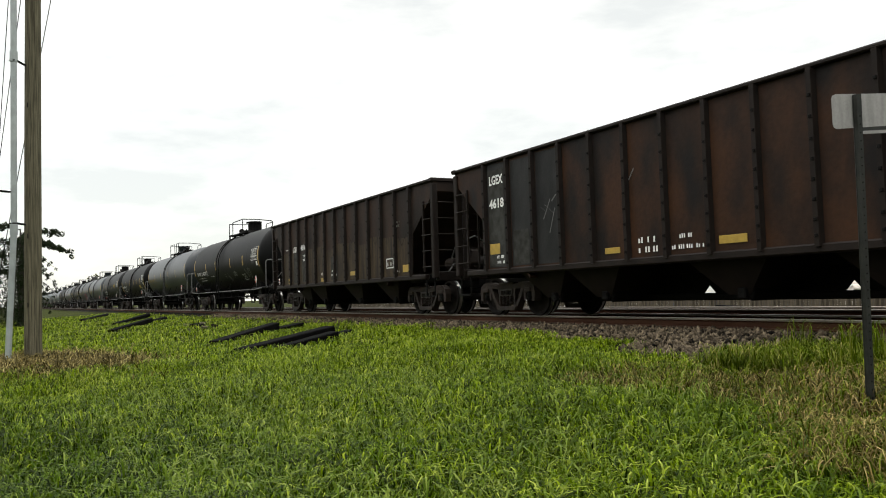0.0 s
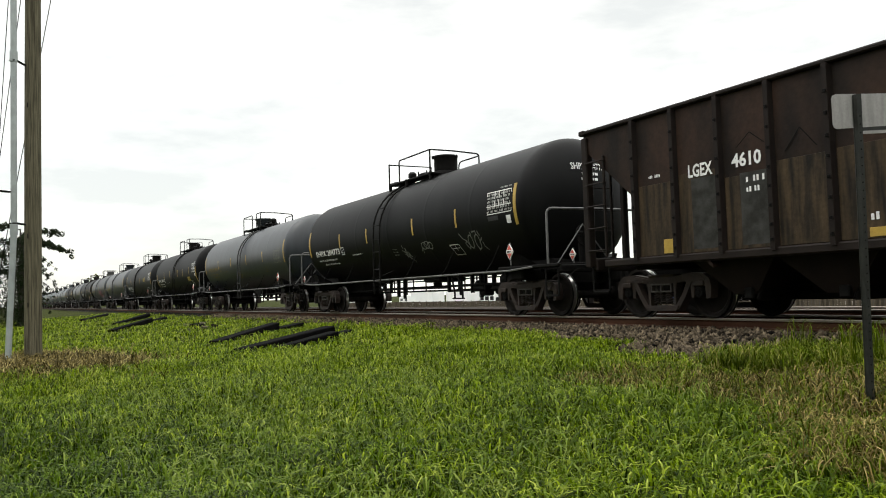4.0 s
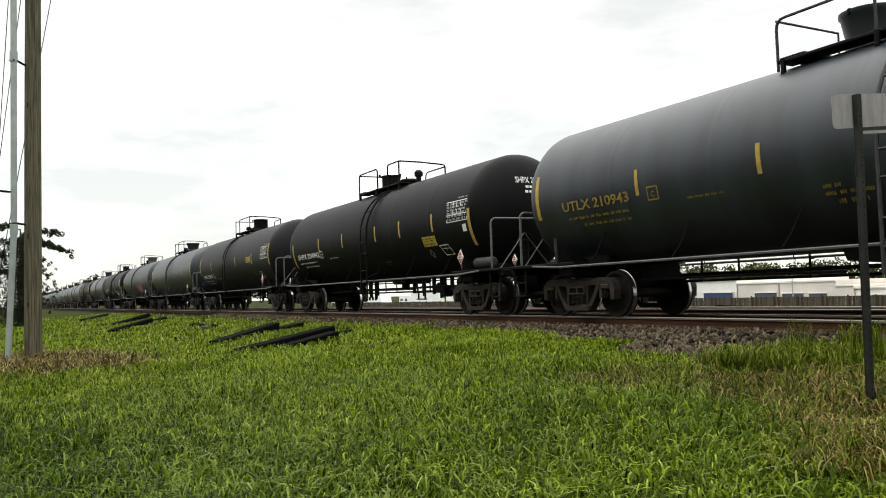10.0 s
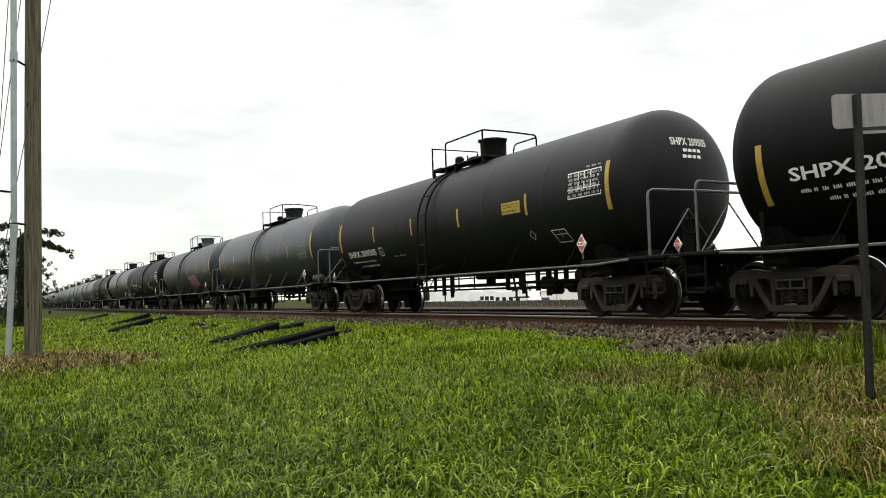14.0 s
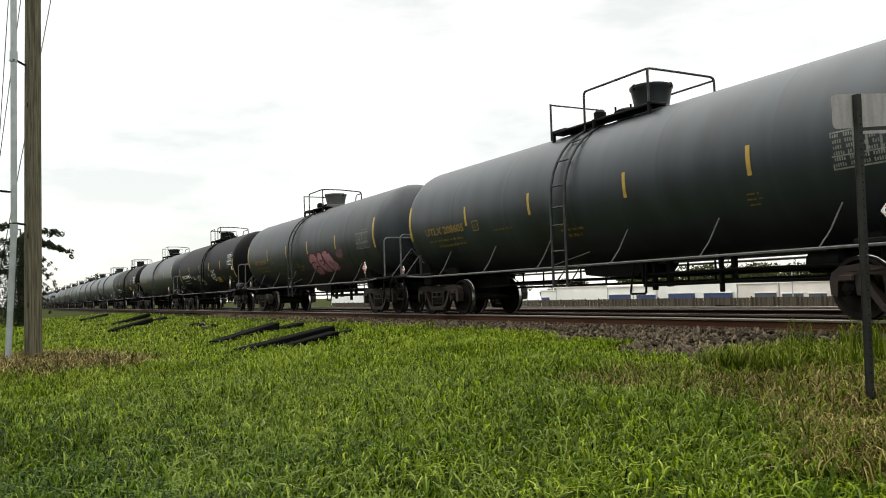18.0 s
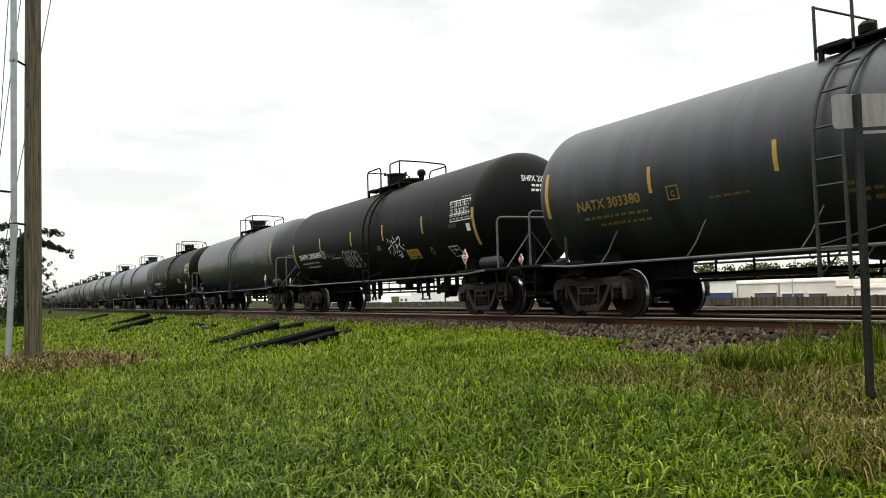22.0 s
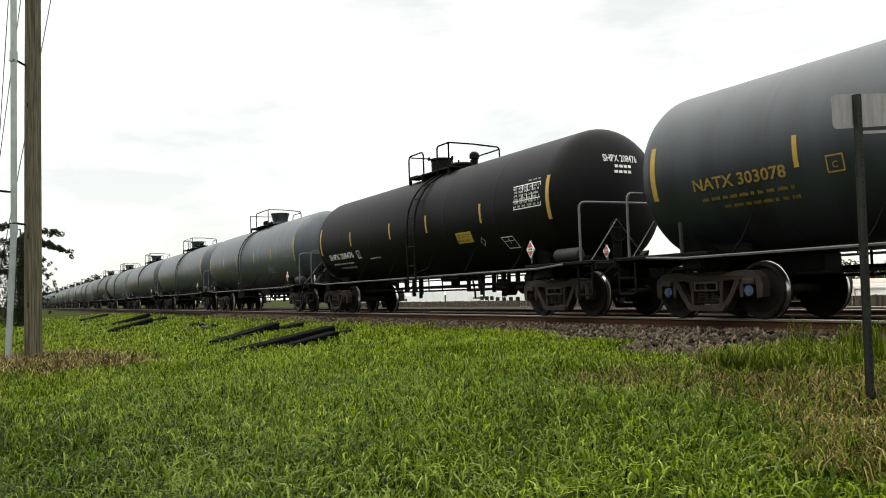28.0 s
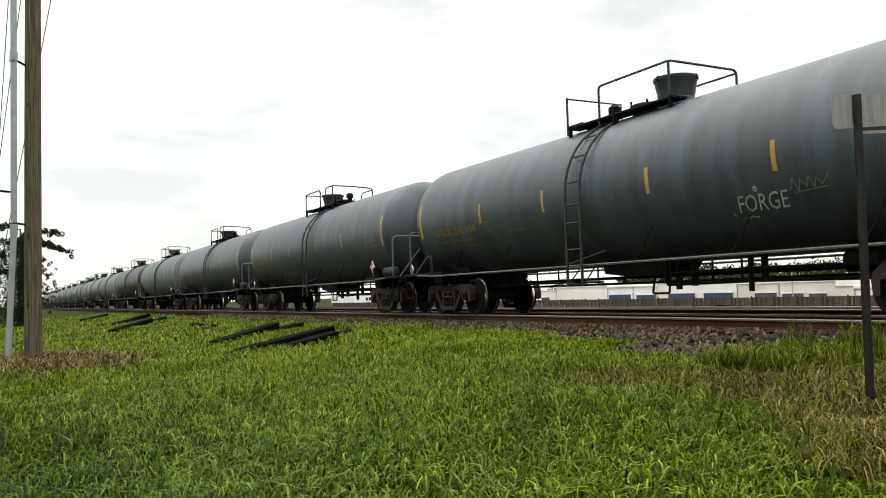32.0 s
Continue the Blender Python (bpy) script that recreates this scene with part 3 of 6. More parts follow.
def ladder(car, x, steel, w=0.46):
    """A side ladder bent round the flank from the sill to the walkway on top."""
    y_low = -TANK_R - 0.14
    line = [(y_low, 0.62), (y_low, 1.5), (y_low, 2.3)]
    for i in range(1, 8):
        a = math.radians(0 + i * 9.5)
        line.append((-(TANK_R + 0.14) * math.cos(a), TANK_Z - 0.1 + (TANK_R + 0.10) * math.sin(a)))
    def stile():
        return Shape().tube([(0, y, z) for y, z in line], 0.029, 6)
    lad = part("ladder", stile, steel, car, "steel side ladder", pose(x - w / 2, 0, 0), key="stile")
    part("stile", stile, steel, lad, at=pose(w, 0, 0), key="stile")
    acc, last = 0.0, None
    for k in range(len(line) - 1):
        (y0, z0), (y1, z1) = line[k], line[k + 1]
        d = math.hypot(y1 - y0, z1 - z0)
        n = 0
        while acc + 0.36 * (n + 1) <= acc + d + 1e-6 and n < 6:
            n += 1
            f = min(1, 0.36 * n / d)
            p = (y0 + (y1 - y0) * f, z0 + (z1 - z0) * f)
            if last is None or math.hypot(p[0] - last[0], p[1] - last[1]) > 0.28:
                part("rung", lambda: Shape().tube([(0, 0, 0), (0.46, 0, 0)], 0.019, 5), steel, lad, at=pose(0, p[0], p[1]), key="rung")
                last = p
        if d < 0.36 and (last is None or math.hypot(y1 - last[0], z1 - last[1]) > 0.30):
            part("rung", lambda: Shape().tube([(0, 0, 0), (0.46, 0, 0)], 0.019, 5), steel, lad, at=pose(0, y1, z1), key="rung")
            last = (y1, z1)
    part("foot_brace", lambda: Shape().tube([(-0.02, y_low, 0.62), (0.25, y_low + 0.1, 0.95)], 0.015, 5).tube([(0.48, y_low, 0.62), (0.75, y_low + 0.1, 1.0)], 0.015, 5).tube([(0.0, y_low, 1.05), (0.9, y_low + 0.25, 1.28)], 0.014, 5), steel, lad, key="foot_brace")


def bend(a, b, c, r=0.16, n=4):
    """Points of a rounded corner at b between a and c."""
    a, b, c = Vector(a), Vector(b), Vector(c)
    p, q = b + (a - b).normalized() * r, b + (c - b).normalized() * r
    return [((1 - t) ** 2) * p + 2 * t * (1 - t) * b + t * t * q for t in [i / n for i in range(n + 1)]]


def loop_rail(pts, r=0.022, rad=0.16):
    """A pipe rail through points with rounded corners."""
    out = [Vector(pts[0])]
    for i in range(1, len(pts) - 1):
        out += bend(pts[i - 1], pts[i], pts[i + 1], rad)
    out.append(Vector(pts[-1]))
    return Shape().tube(out, r, 6)


def top_works(car, kind, pipe, dome, paint, x0, x1, dx):
    """Walkway, fittings housing, hatch and guard rails on the tank's crown."""
    top = TANK_Z + TANK_R
    tag = "%s%.2f%.2f%.2f" % (kind, x0, x1, dx)
    hatch = dx + (-0.25 if kind == "a" else 0.62)
    for side in (-1, 1):
        part("top_platform", lambda: Shape().box(((x0 + x1) / 2, side * 0.60, top - 0.02), (x1 - x0, 0.36, 0.05), ch=0.01).box((x0 + 0.1, side * 0.76, top - 0.10), (0.07, 0.07, 0.26), ch=0.01).box((x1 - 0.1, side * 0.76, top - 0.10), (0.07, 0.07, 0.26), ch=0.01).box((0.0, side * 0.80, top - 0.12), (0.07, 0.07, 0.24), ch=0.01), IRON, car, "grated walkway on the crown", key="plat%s%d" % (tag, side))
    part("cross_walk", lambda: Shape().box((x0 + 0.25, 0, top + 0.02), (0.45, 1.5, 0.05), ch=0.01), IRON, car, key="cross" + tag)
    house = IRON if paint in DARKS else (PIPE if paint is TANK_GREY else paint)
    if kind == "a" and paint in DARKS:
        prof = [(top - 0.1, 0.36), (top + 0.10, 0.36), (top + 0.13, 0.335), (top + 0.14, 0.345), (top + 0.52, 0.345), (top + 0.54, 0.36), (top + 0.58, 0.35), (top + 0.60, 0.001)]
    elif paint in DARKS:
        prof = [(top - 0.1, 0.33), (top + 0.10, 0.33), (top + 0.12, 0.31), (top + 0.46, 0.31), (top + 0.48, 0.335), (top + 0.53, 0.335), (top + 0.56, 0.001)]
    else:
        prof = [(top - 0.1, 0.36), (top + 0.12, 0.36), (top + 0.14, 0.34), (top + 0.46, 0.40), (top + 0.50, 0.43), (top + 0.55, 0.43), (top + 0.57, 0.36), (top + 0.59, 0.001)]
    h = part("fittings_housing", lambda: Shape().lathe(prof, (0, 0, 0), "z", 24), house, car, "round valve housing", pose(dome, 0, 0), key="dome%s%d" % (kind, paint in DARKS))
    for a in (0.4, 2.5, 4.6):
        part("lid_bolt", lambda: Shape().box((0, 0, 0), (0.07, 0.06, 0.10), ch=0.015), IRON, h, at=pose(0.40 * math.cos(a), 0.40 * math.sin(a), top + 0.52, 0, 0, math.degrees(a)), key="lidbolt")
    hm = part("manway", lambda: Shape().lathe([(top - 0.1, 0.30), (top + 0.12, 0.30), (top + 0.14, 0.35), (top + 0.18, 0.35), (top + 0.22, 0.28), (top + 0.25, 0.001)], (hatch, 0, 0), "z", 22), IRON, car, "hinged hatch lid with eye bolts", key="hatch" + tag)
    for i in range(6):
        a = i * math.pi / 3 + 0.3
        part("eye_bolt", lambda: Shape().tube([(0, 0, -0.05), (0, 0, 0.10)], 0.022, 5), IRON, hm, at=pose(hatch + 0.36 * math.cos(a), 0.36 * math.sin(a), top + 0.16), key="eyebolt")
    rv = dx + (-0.95 if kind == "a" else 1.75)
    part("relief_valve", lambda: Shape().lathe([(top - 0.05, 0.08), (top + 0.15, 0.08), (top + 0.16, 0.13), (top + 0.28, 0.13), (top + 0.34, 0.07), (top + 0.35, 0.001)], (rv, -0.25, 0), "z", 14), IRON, car, key="relief" + tag)
    zr, zb, y = top + 0.66, top - 0.16, 0.75
    near_left = [(x0, -y, zb), (x0, -y, zr)] if kind == "a" else [(x0, -y, zb), (x0, -y, zr), (-0.04, -y, zr), (-0.04, -y, zb)]
    part("guard_rail", lambda: loop_rail(near_left, 0.024), pipe, car, "pipe guard rail", key="gl" + tag)
    xs = dx + (-0.84 if kind == "a" else 0.56)
    part("guard_rail", lambda: loop_rail([(xs, -y, zb), (xs, -y, zr), (x1 - 0.1, -y, zr), (x1 - 0.1, 0, zr), (x1 + 0.1, y, zr - 0.08), (x1 + 0.1, y, zb)], 0.024, 0.10), pipe, car, "pipe guard rail", key="gr" + tag)
    part("rail_post", lambda: Shape().tube([(x1 - 0.12, -y, zb), (x1 - 0.12, -y, zr - 0.02)], 0.024, 6), pipe, car, key="gp" + tag)
    part("guard_rail", lambda: Shape().tube([(x0, -y, zr - 0.02), (x0, y, zr - 0.02), (x0, y, zb)], 0.02, 6), pipe, car, "pipe guard rail", key="gx" + tag)
    part("guard_rail", lambda: loop_rail([(x1 + 0.1, y, zr - 0.14), (0.5, y, zr - 0.14), (0.4, y, zb)], 0.02), pipe, car, "pipe guard rail", key="gf" + tag)


def coupler_shape():
    s = Shape()
    s.box((0.35, 0, 0.84), (0.75, 0.16, 0.15), ch=0.03)
    s.box((0.78, 0.03, 0.84), (0.22, 0.30, 0.28), ch=0.06)
    s.box((0.92, -0.10, 0.84), (0.14, 0.10, 0.26), ch=0.03)
    s.tube([(0.70, 0.22, 0.80), (0.85, 0.26, 0.55), (1.0, 0.26, 0.42), (1.08, 0.24, 0.42)], 0.025, 5)
    return s


def end_gear(car, d, half, pipe, grab):
    """Stub sill, end platform, hand rails and coupler at one end (d = -1 or 1)."""

    def flip(s):
        s.v = [(p[0] * d, p[1], p[2]) for p in s.v]
        return s
    part("stub_sill", lambda: flip(Shape().box((half - 2.1, 0, 0.86), (3.1, 0.46, 0.34), ch=0.03)), IRON, car, key="sill%d%.2f" % (d, half))
    part("body_bolster", lambda: flip(Shape().box((half - 2.0, 0, 0.93), (0.5, 2.7, 0.24), ch=0.04).prism([(-1.3, 1.0), (-1.42, 1.35), (-0.8, 1.05), (0.8, 1.05), (1.42, 1.35), (1.3, 1.0)], 0.4, Matrix(((0, 0, 1, half - 2.0), (1, 0, 0, 0), (0, 1, 0, 0.05), (0, 0, 0, 1))))), IRON, car, key="bolster%d%.2f" % (d, half))
    part("end_platform", lambda: flip(Shape().box((half - 1.35, -1.28, 1.08), (2.3, 0.46, 0.07), ch=0.015).box((half - 1.35, 1.28, 1.08), (2.3, 0.46, 0.07), ch=0.015).box((half - 0.42, 0, 1.08), (0.5, 2.9, 0.07), ch=0.015).box((half - 0.2, 0, 1.0), (0.10, 2.9, 0.16), ch=0.02)), IRON, car, key="deck%d%.2f" % (d, half))
    xr = half - 0.60
    part("end_rail", lambda: flip(loop_rail([(xr, -1.46, 1.08), (xr, -1.46, 2.28), (xr + 0.12, 0.0, 2.28), (xr, 1.46, 2.28), (xr, 1.46, 1.08)], 0.026, 0.14)), pipe, car, "bent pipe hand rail", key="erail%d%.2f" % (d, half))
    part("rail_brace", lambda: flip(Shape().tube([(half - 0.50, -1.30, 1.10), (half - 0.50, -0.60, 1.95)], 0.014, 5).tube([(half - 0.50, -0.60, 1.95), (half - 0.50, 0.15, 1.10)], 0.014, 5)), pipe, car, key="ebrace%d%.2f" % (d, half))
    if d < 0:
        part("grab_iron", lambda: flip(Shape().tube([(half - 1.95, -1.50, 1.10), (half - 1.95, -1.52, 1.62)], 0.035, 6)), grab, car, key="grab%d%.2f" % (d, half))
    part("corner_step", lambda: flip(loop_rail([(half - 0.28, -1.44, 1.02), (half - 0.28, -1.44, 0.45), (half - 0.72, -1.44, 0.45), (half - 0.72, -1.44, 1.02)], 0.022, 0.06).tube([(half - 0.28, -1.44, 0.74), (half - 0.72, -1.44, 0.74)], 0.018, 5)), IRON, car, key="step%d%.2f" % (d, half))
    part("uncoupling_lever", lambda: flip(Shape().tube([(half - 0.12, -1.42, 0.78), (half - 0.08, -1.1, 0.98), (half - 0.04, -0.2, 0.98), (half + 0.05, 0.0, 0.9)], 0.016, 5)), IRON, car, key="lever%d%.2f" % (d, half))
    part("coupler", lambda: flip(Shape().add([(p[0] + half - 0.95, p[1], p[2]) for p in coupler_shape().v], coupler_shape().f)), IRON, car, "knuckle coupler with air hose", key="coupler%d%.2f" % (d, half))


def placard(name, parent, x, y, z, r):
    """A diamond hazard placard on its stem: red with a white edge and a white number band."""
    def at(k):
        return Matrix(((1, 0, 0, x), (0, 0, 1, y - k), (0, 1, 0, z), (0, 0, 0, 1)))

    def diamond(q):
        return [(0, -q), (q * 0.80, 0), (0, q), (-q * 0.80, 0)]
    p = part(name, Shape().prism(diamond(r), 0.02, at(0.0)), WHITE, parent, "red diamond placard with a white edge")
    part("placard_field", Shape().prism(diamond(r * 0.84), 0.008, at(0.012)), RED, p)
    band = part("number_band", Shape().prism([(-r * 0.60, -r * 0.20), (r * 0.60, -r * 0.20), (r * 0.60, r * 0.22), (-r * 0.60, r * 0.22)], 0.006, at(0.018)), WHITE, p)
    ink = Shape()
    for i in range(4):
        ink.prism([(r * (-0.42 + 0.24 * i), -r * 0.10), (r * (-0.29 + 0.24 * i), -r * 0.10), (r * (-0.29 + 0.24 * i), r * 0.12), (r * (-0.42 + 0.24 * i), r * 0.12)], 0.003, at(0.022))
    tagged(part("number_bars", ink, IRON, band), kind="stuff")
    part("placard_stem", Shape().tube([(x, y + 0.02, z - r * 1.6), (x, y + 0.02, z + r * 1.1)], 0.018, 5), PIPE, p)


def under_gear(car, heavy):
    """Brake gear hung below the tank: rods, hangers, levers and valve boxes."""
    rods = [(2.1, 5.4, -0.55, 0.76, 0.030), (1.6, 5.2, -0.35, 0.62, 0.026), (-5.3, 1.9, -0.5, 0.72, 0.024)] if heavy else [(1.1, 5.3, -0.55, 0.80, 0.030), (0.9, 5.2, -0.45, 0.60, 0.034), (-5.3, -0.9, -0.5, 0.70, 0.024)]
    for x0, x1, y, z, r in rods:
        part("brake_rod", lambda: Shape().tube([(x0, y, z), ((x0 + x1) / 2, y, z + 0.02), (x1, y, z)], r, 6), IRON, car, key="rod%.1f%.2f" % (x0, z))
    hung = (-1.95, -1.6, -1.3, -0.95, 1.75, 2.2, 2.6, 3.05, 3.35, 3.9, 4.15, 4.55, 4.9) if heavy else (0.95, 1.15, 1.45, 2.9, 3.1, 4.9)
    for i, x in enumerate(hung):
        low = (0.62, 0.50, 0.56, 0.44, 0.60)[i % 5]
        part("hanger_bar", lambda: Shape().box((0, -0.5, (1.16 + low) / 2), (0.055 + 0.03 * (i % 3), 0.10, 1.16 - low), ch=0.012), IRON, car, at=pose(x, 0.10 * (i % 3), 0), key="hang%.2f%d" % (low, i % 3))
    if heavy:
        part("brake_valve", lambda: Shape().box((0, 0, 0), (0.62, 0.46, 0.22), ch=0.06).box((0.1, 0, -0.15), (0.26, 0.3, 0.16), ch=0.05).box((-0.32, 0.05, 0.04), (0.2, 0.3, 0.3), ch=0.05), IRON, car, at=pose(3.55, -0.3, 0.70), key="bvalve")
        part("brake_valve", lambda: Shape().box((0, 0, 0), (0.46, 0.4, 0.20), ch=0.06).lathe([(-0.3, 0.001), (-0.28, 0.10), (0.34, 0.12), (0.38, 0.001)], (0.1, 0, -0.08), "x", 12), IRON, car, at=pose(4.35, -0.3, 0.68), key="bvalve2")
        part("lever_frame", lambda: Shape().tube([(2.25, -0.6, 1.12), (2.42, -0.6, 0.55), (2.42, -0.6, 0.40)], 0.028, 5).tube([(2.55, -0.6, 1.12), (2.85, -0.6, 0.62), (2.85, -0.6, 0.40)], 0.028, 5).tube([(2.30, -0.6, 0.42), (2.95, -0.6, 0.42)], 0.02, 5), IRON, car, key="leverframe")
        part("outlet_pan", lambda: Shape().box((0.75, 0, 0.98), (1.1, 0.9, 0.16), ch=0.06), IRON, car, key="outpan")
    else:
        part("outlet_pan", lambda: Shape().prism([(-1.0, 1.12), (-0.9, 0.86), (-0.3, 0.80), (0.75, 0.80), (1.0, 1.12)], 0.9, Matrix(((1, 0, 0, 0), (0, 0, 1, 0), (0, 1, 0, 0), (0, 0, 0, 1)))), IRON, car, "reinforcing pan round the outlet", key="outpan2")
        part("rod_guide", lambda: loop_rail([(0.80, -0.6, 1.1), (0.66, -0.6, 0.44), (1.1, -0.6, 0.44), (1.15, -0.6, 1.1)], 0.022, 0.04), IRON, car, key="rodguide")


def ink_white(spec):
    """The cars with white stencils are the shorter make."""
    return spec["ink"] is WHITE


def tank_car(spec):
    """A tank car. spec: place, paint, kind of top works, mark and what is painted on it."""
    far = spec.get("far", False)
    paint = spec["paint"]
    pipe = IRON if paint in DARKS else DARKPIPE
    car = thing("tank_car", spec["label"], "tank car", "train of tank cars", pose(spec["x"], YC, 0))
    CARS.append((car, spec["x"]))
    half = CAR_HALF
    shell = spec.get("shell", 7.0 if ink_white(spec) else 7.38)
    part("tank", lambda: tank_shape(shell), paint, car, key="tank%.2f" % shell)
    kind = spec["kind"]
    ink = spec["ink"]
    for x in (-TRUCK_X, TRUCK_X):
        truck(car, x, spec.get("frame", RUSTY), spec.get("cap", IRON), not far)
    for x in (-TRUCK_X, TRUCK_X):
        part("saddle", lambda: Shape().box((0, 0, 1.12), (1.5, 1.7, 0.30), ch=0.05), IRON, car, at=pose(x, 0, 0), key="saddle")
    for d in (-1, 1):
        end_gear(car, d, half, PIPE, pipe)
        # hand rail along the flank, on short brackets
        sr = part("side_rail", lambda: Shape().tube([(-7.5, d * 1.52, 1.07), (-6.6, d * 1.52, 1.02), (6.6, d * 1.52, 1.02), (7.5, d * 1.52, 1.07)], 0.024, 6), PIPE, car, "long hand rail", key="srail%d" % d)
        if not far:
            for x in (-5.6, -3.4, -1.2, 1.2, 3.4, 5.6):
                part("rail_bracket", lambda: Shape().tube([(0, d * 1.53, 1.02), (0.10, d * 1.40, 1.26), (0.22, d * 1.27, 1.64)], 0.014, 5), PIPE if spec.get("bright_brackets") else IRON, sr, at=pose(x, 0, 0), key="rbrk%d" % d)
    dx = spec.get("top_dx", 0.0)
    ladder(car, dx + (-0.69 if kind == "a" else 0.56), pipe)
    top_works(car, kind, pipe, spec.get("dome", 0.6 if kind == "a" else -0.65), paint, *spec.get("rails", (-1.57, 1.38) if kind == "a" else (-1.72, 1.42)), dx)
    # underside: outlet valve, brake rigging, train line
    part("outlet_valve", lambda: Shape().lathe([(1.08, 0.24), (0.98, 0.22), (0.96, 0.13), (0.80, 0.13), (0.78, 0.17), (0.73, 0.17), (0.72, 0.001)], (0.3, 0, 0), "z", 16).box((0.3, 0, 1.02), (0.6, 0.4, 0.10), ch=0.04), IRON, car, "bottom outlet with skid", key="outlet")
    tl = part("train_line", lambda: Shape().tube([(-7.6, 0.42, 0.80), (-5.2, 0.42, 0.78), (5.2, 0.42, 0.78), (7.6, 0.42, 0.80)], 0.035, 6).tube([(-5.4, 0.62, 0.66), (5.4, 0.62, 0.66)], 0.028, 6), IRON, car, "brake pipes under the tank", key="line")
    for x in (-4.6, -3.7, -2.2, -1.3, 1.2, 1.9, 4.3):
        part("pipe_hanger", lambda: Shape().tube([(0, 0.42, 1.1), (0, 0.42, 0.64)], 0.022, 5).box((0, 0.52, 0.66), (0.04, 0.24, 0.04), ch=0.01), IRON, tl, at=pose(x, 0, 0), key="hanger")
    under_gear(car, paint in DARKS)
    part("brake_cylinder", lambda: Shape().lathe([(4.6, 0.001), (4.6, 0.17), (5.15, 0.17), (5.2, 0.10), (5.4, 0.03)], (0, -0.35, 0.86), "x", 14), IRON, car, key="bcyl")
    if spec.get("reservoir", True):
        part("air_reservoir", lambda: Shape().lathe([(-0.42, 0.001), (-0.40, 0.10), (-0.34, 0.145), (0.34, 0.145), (0.40, 0.10), (0.42, 0.001)], (7.25, -1.18, 1.27), "x", 14), DARKPIPE, car, "air reservoir on the end platform", key="res")
    part("hand_brake", lambda: Shape().tube([(8.08, -0.55 + 0.22 * math.cos(a * 0.5236), 1.72 + 0.22 * math.sin(a * 0.5236)) for a in range(13)], 0.018, 5).tube([(8.08, -0.77, 1.72), (8.08, -0.33, 1.72)], 0.014, 5).tube([(8.08, -0.55, 1.5), (8.08, -0.55, 1.94)], 0.014, 5).box((8.02, -0.55, 1.45), (0.12, 0.20, 0.7), ch=0.03), IRON, car, "hand brake wheel and stand", key="hbrake")
    # tape marks
    a0, a1 = spec.get("arc_z", (2.04, 2.96))
    for x in spec.get("arcs", (-7.27, 7.29)):
        part("reflective_tape", lambda: patch_shape(-0.055, 0.055, a0, a1, 0.006, rows=7), YELLOW, car, "yellow reflective strip", pose(x, 0, 0), key="arc%.2f" % a0)
    for x in spec.get("tapes", (-4.2, -1.8, 1.4, 3.97)):
        part("reflective_tape", lambda: patch_shape(-0.04, 0.04, 2.20, 2.66, 0.006), spec.get("tape", YELLOW), car, "yellow reflective strip", pose(x, 0, 0), key="tape")
    mx, mz = spec.get("mark_at", (-6.40, 2.08))
    ox, oz = mx + 6.42, mz - 2.02
    if spec.get("mark"):
        letter_part("reporting_mark", spec["mark"], mx, mz, 0.18, ink, car, spec.get("mark_w", 2.25), "stencilled reporting mark", thick=0.020)
    else:
        bars("reporting_mark", [(-6.42, -4.2, 2.04, 0.17)], ink, car)
    bars("capacity_stencil", [(ox - 6.30, ox - 4.50, oz + 1.84, 0.05), (ox - 5.9, ox - 4.45, oz + 1.70, 0.05), (ox - 3.06, ox - 2.25, oz + 1.90, 0.035)], ink, car)
    outline("class_box", [(ox - 3.95, oz + 1.98), (ox - 3.70, oz + 1.98), (ox - 3.70, oz + 2.20), (ox - 3.95, oz + 2.20)], 0.022, ink, car)
    if not far:
        letter_part("class_letter", "C", ox - 3.87, oz + 2.03, 0.09, ink, car)
    # data panel near the other end
    if spec.get("panel", True):
        white = ink_white(spec)
        ink2 = spec.get("panel_ink", ink)
        x0 = spec.get("panel_x", 5.86)
        x1, z0, z1 = x0 + 1.02, *((2.36, 2.86) if white else (2.08, 2.57))
        pan = outline("data_panel", [(x0, z0), (x1, z0), (x1, z1), (x0, z1)], 0.022, ink2, car)
        rows = [(x0 + 0.03, x1 - 0.02, z0 + 0.03 + i * 0.078, 0.05) for i in range(6)]
        bars("panel_text", rows, PALEINK if white else DULL, pan)
        bars("panel_heading", [(x0 + 0.55, x1, z1 + 0.06, 0.035)], PALEINK if white else DULL, pan)
        for f in (0.34, 0.52, 0.72):
            outline("panel_line", [(x0 + f, z0 + 0.16), (x0 + f, z1)], 0.035, ink2, pan, False)
        outline("panel_line", [(x0, z0 + 0.17), (x1, z0 + 0.17)], 0.02, ink2, pan, False)
    if spec.get("notice"):
        nx, nz = spec["notice"]
        nt = part("notice", patch_shape(nx, nx + 0.74, nz, nz + 0.26, 0.008), LABEL_Y, car, "yellow notice panel")
        bars("notice_rows", [(nx + 0.05, nx + 0.69, nz + 0.185, 0.028), (nx + 0.08, nx + 0.66, nz + 0.135, 0.022)], IRON, nt, lift=0.012)
        bars("notice_rows", [(nx + 0.06 + k * 0.075, nx + 0.115 + k * 0.075, nz + 0.035, 0.065) for k in range(8)], IRON, nt, lift=0.012)
        dx2, dz2 = spec.get("diamond", (nx + 0.25, nz - 0.18))
        outline("diamond_stencil", [(dx2, dz2 - 0.10), (dx2 + 0.10, dz2), (dx2, dz2 + 0.10), (dx2 - 0.10, dz2)], 0.018, PALEINK, car)
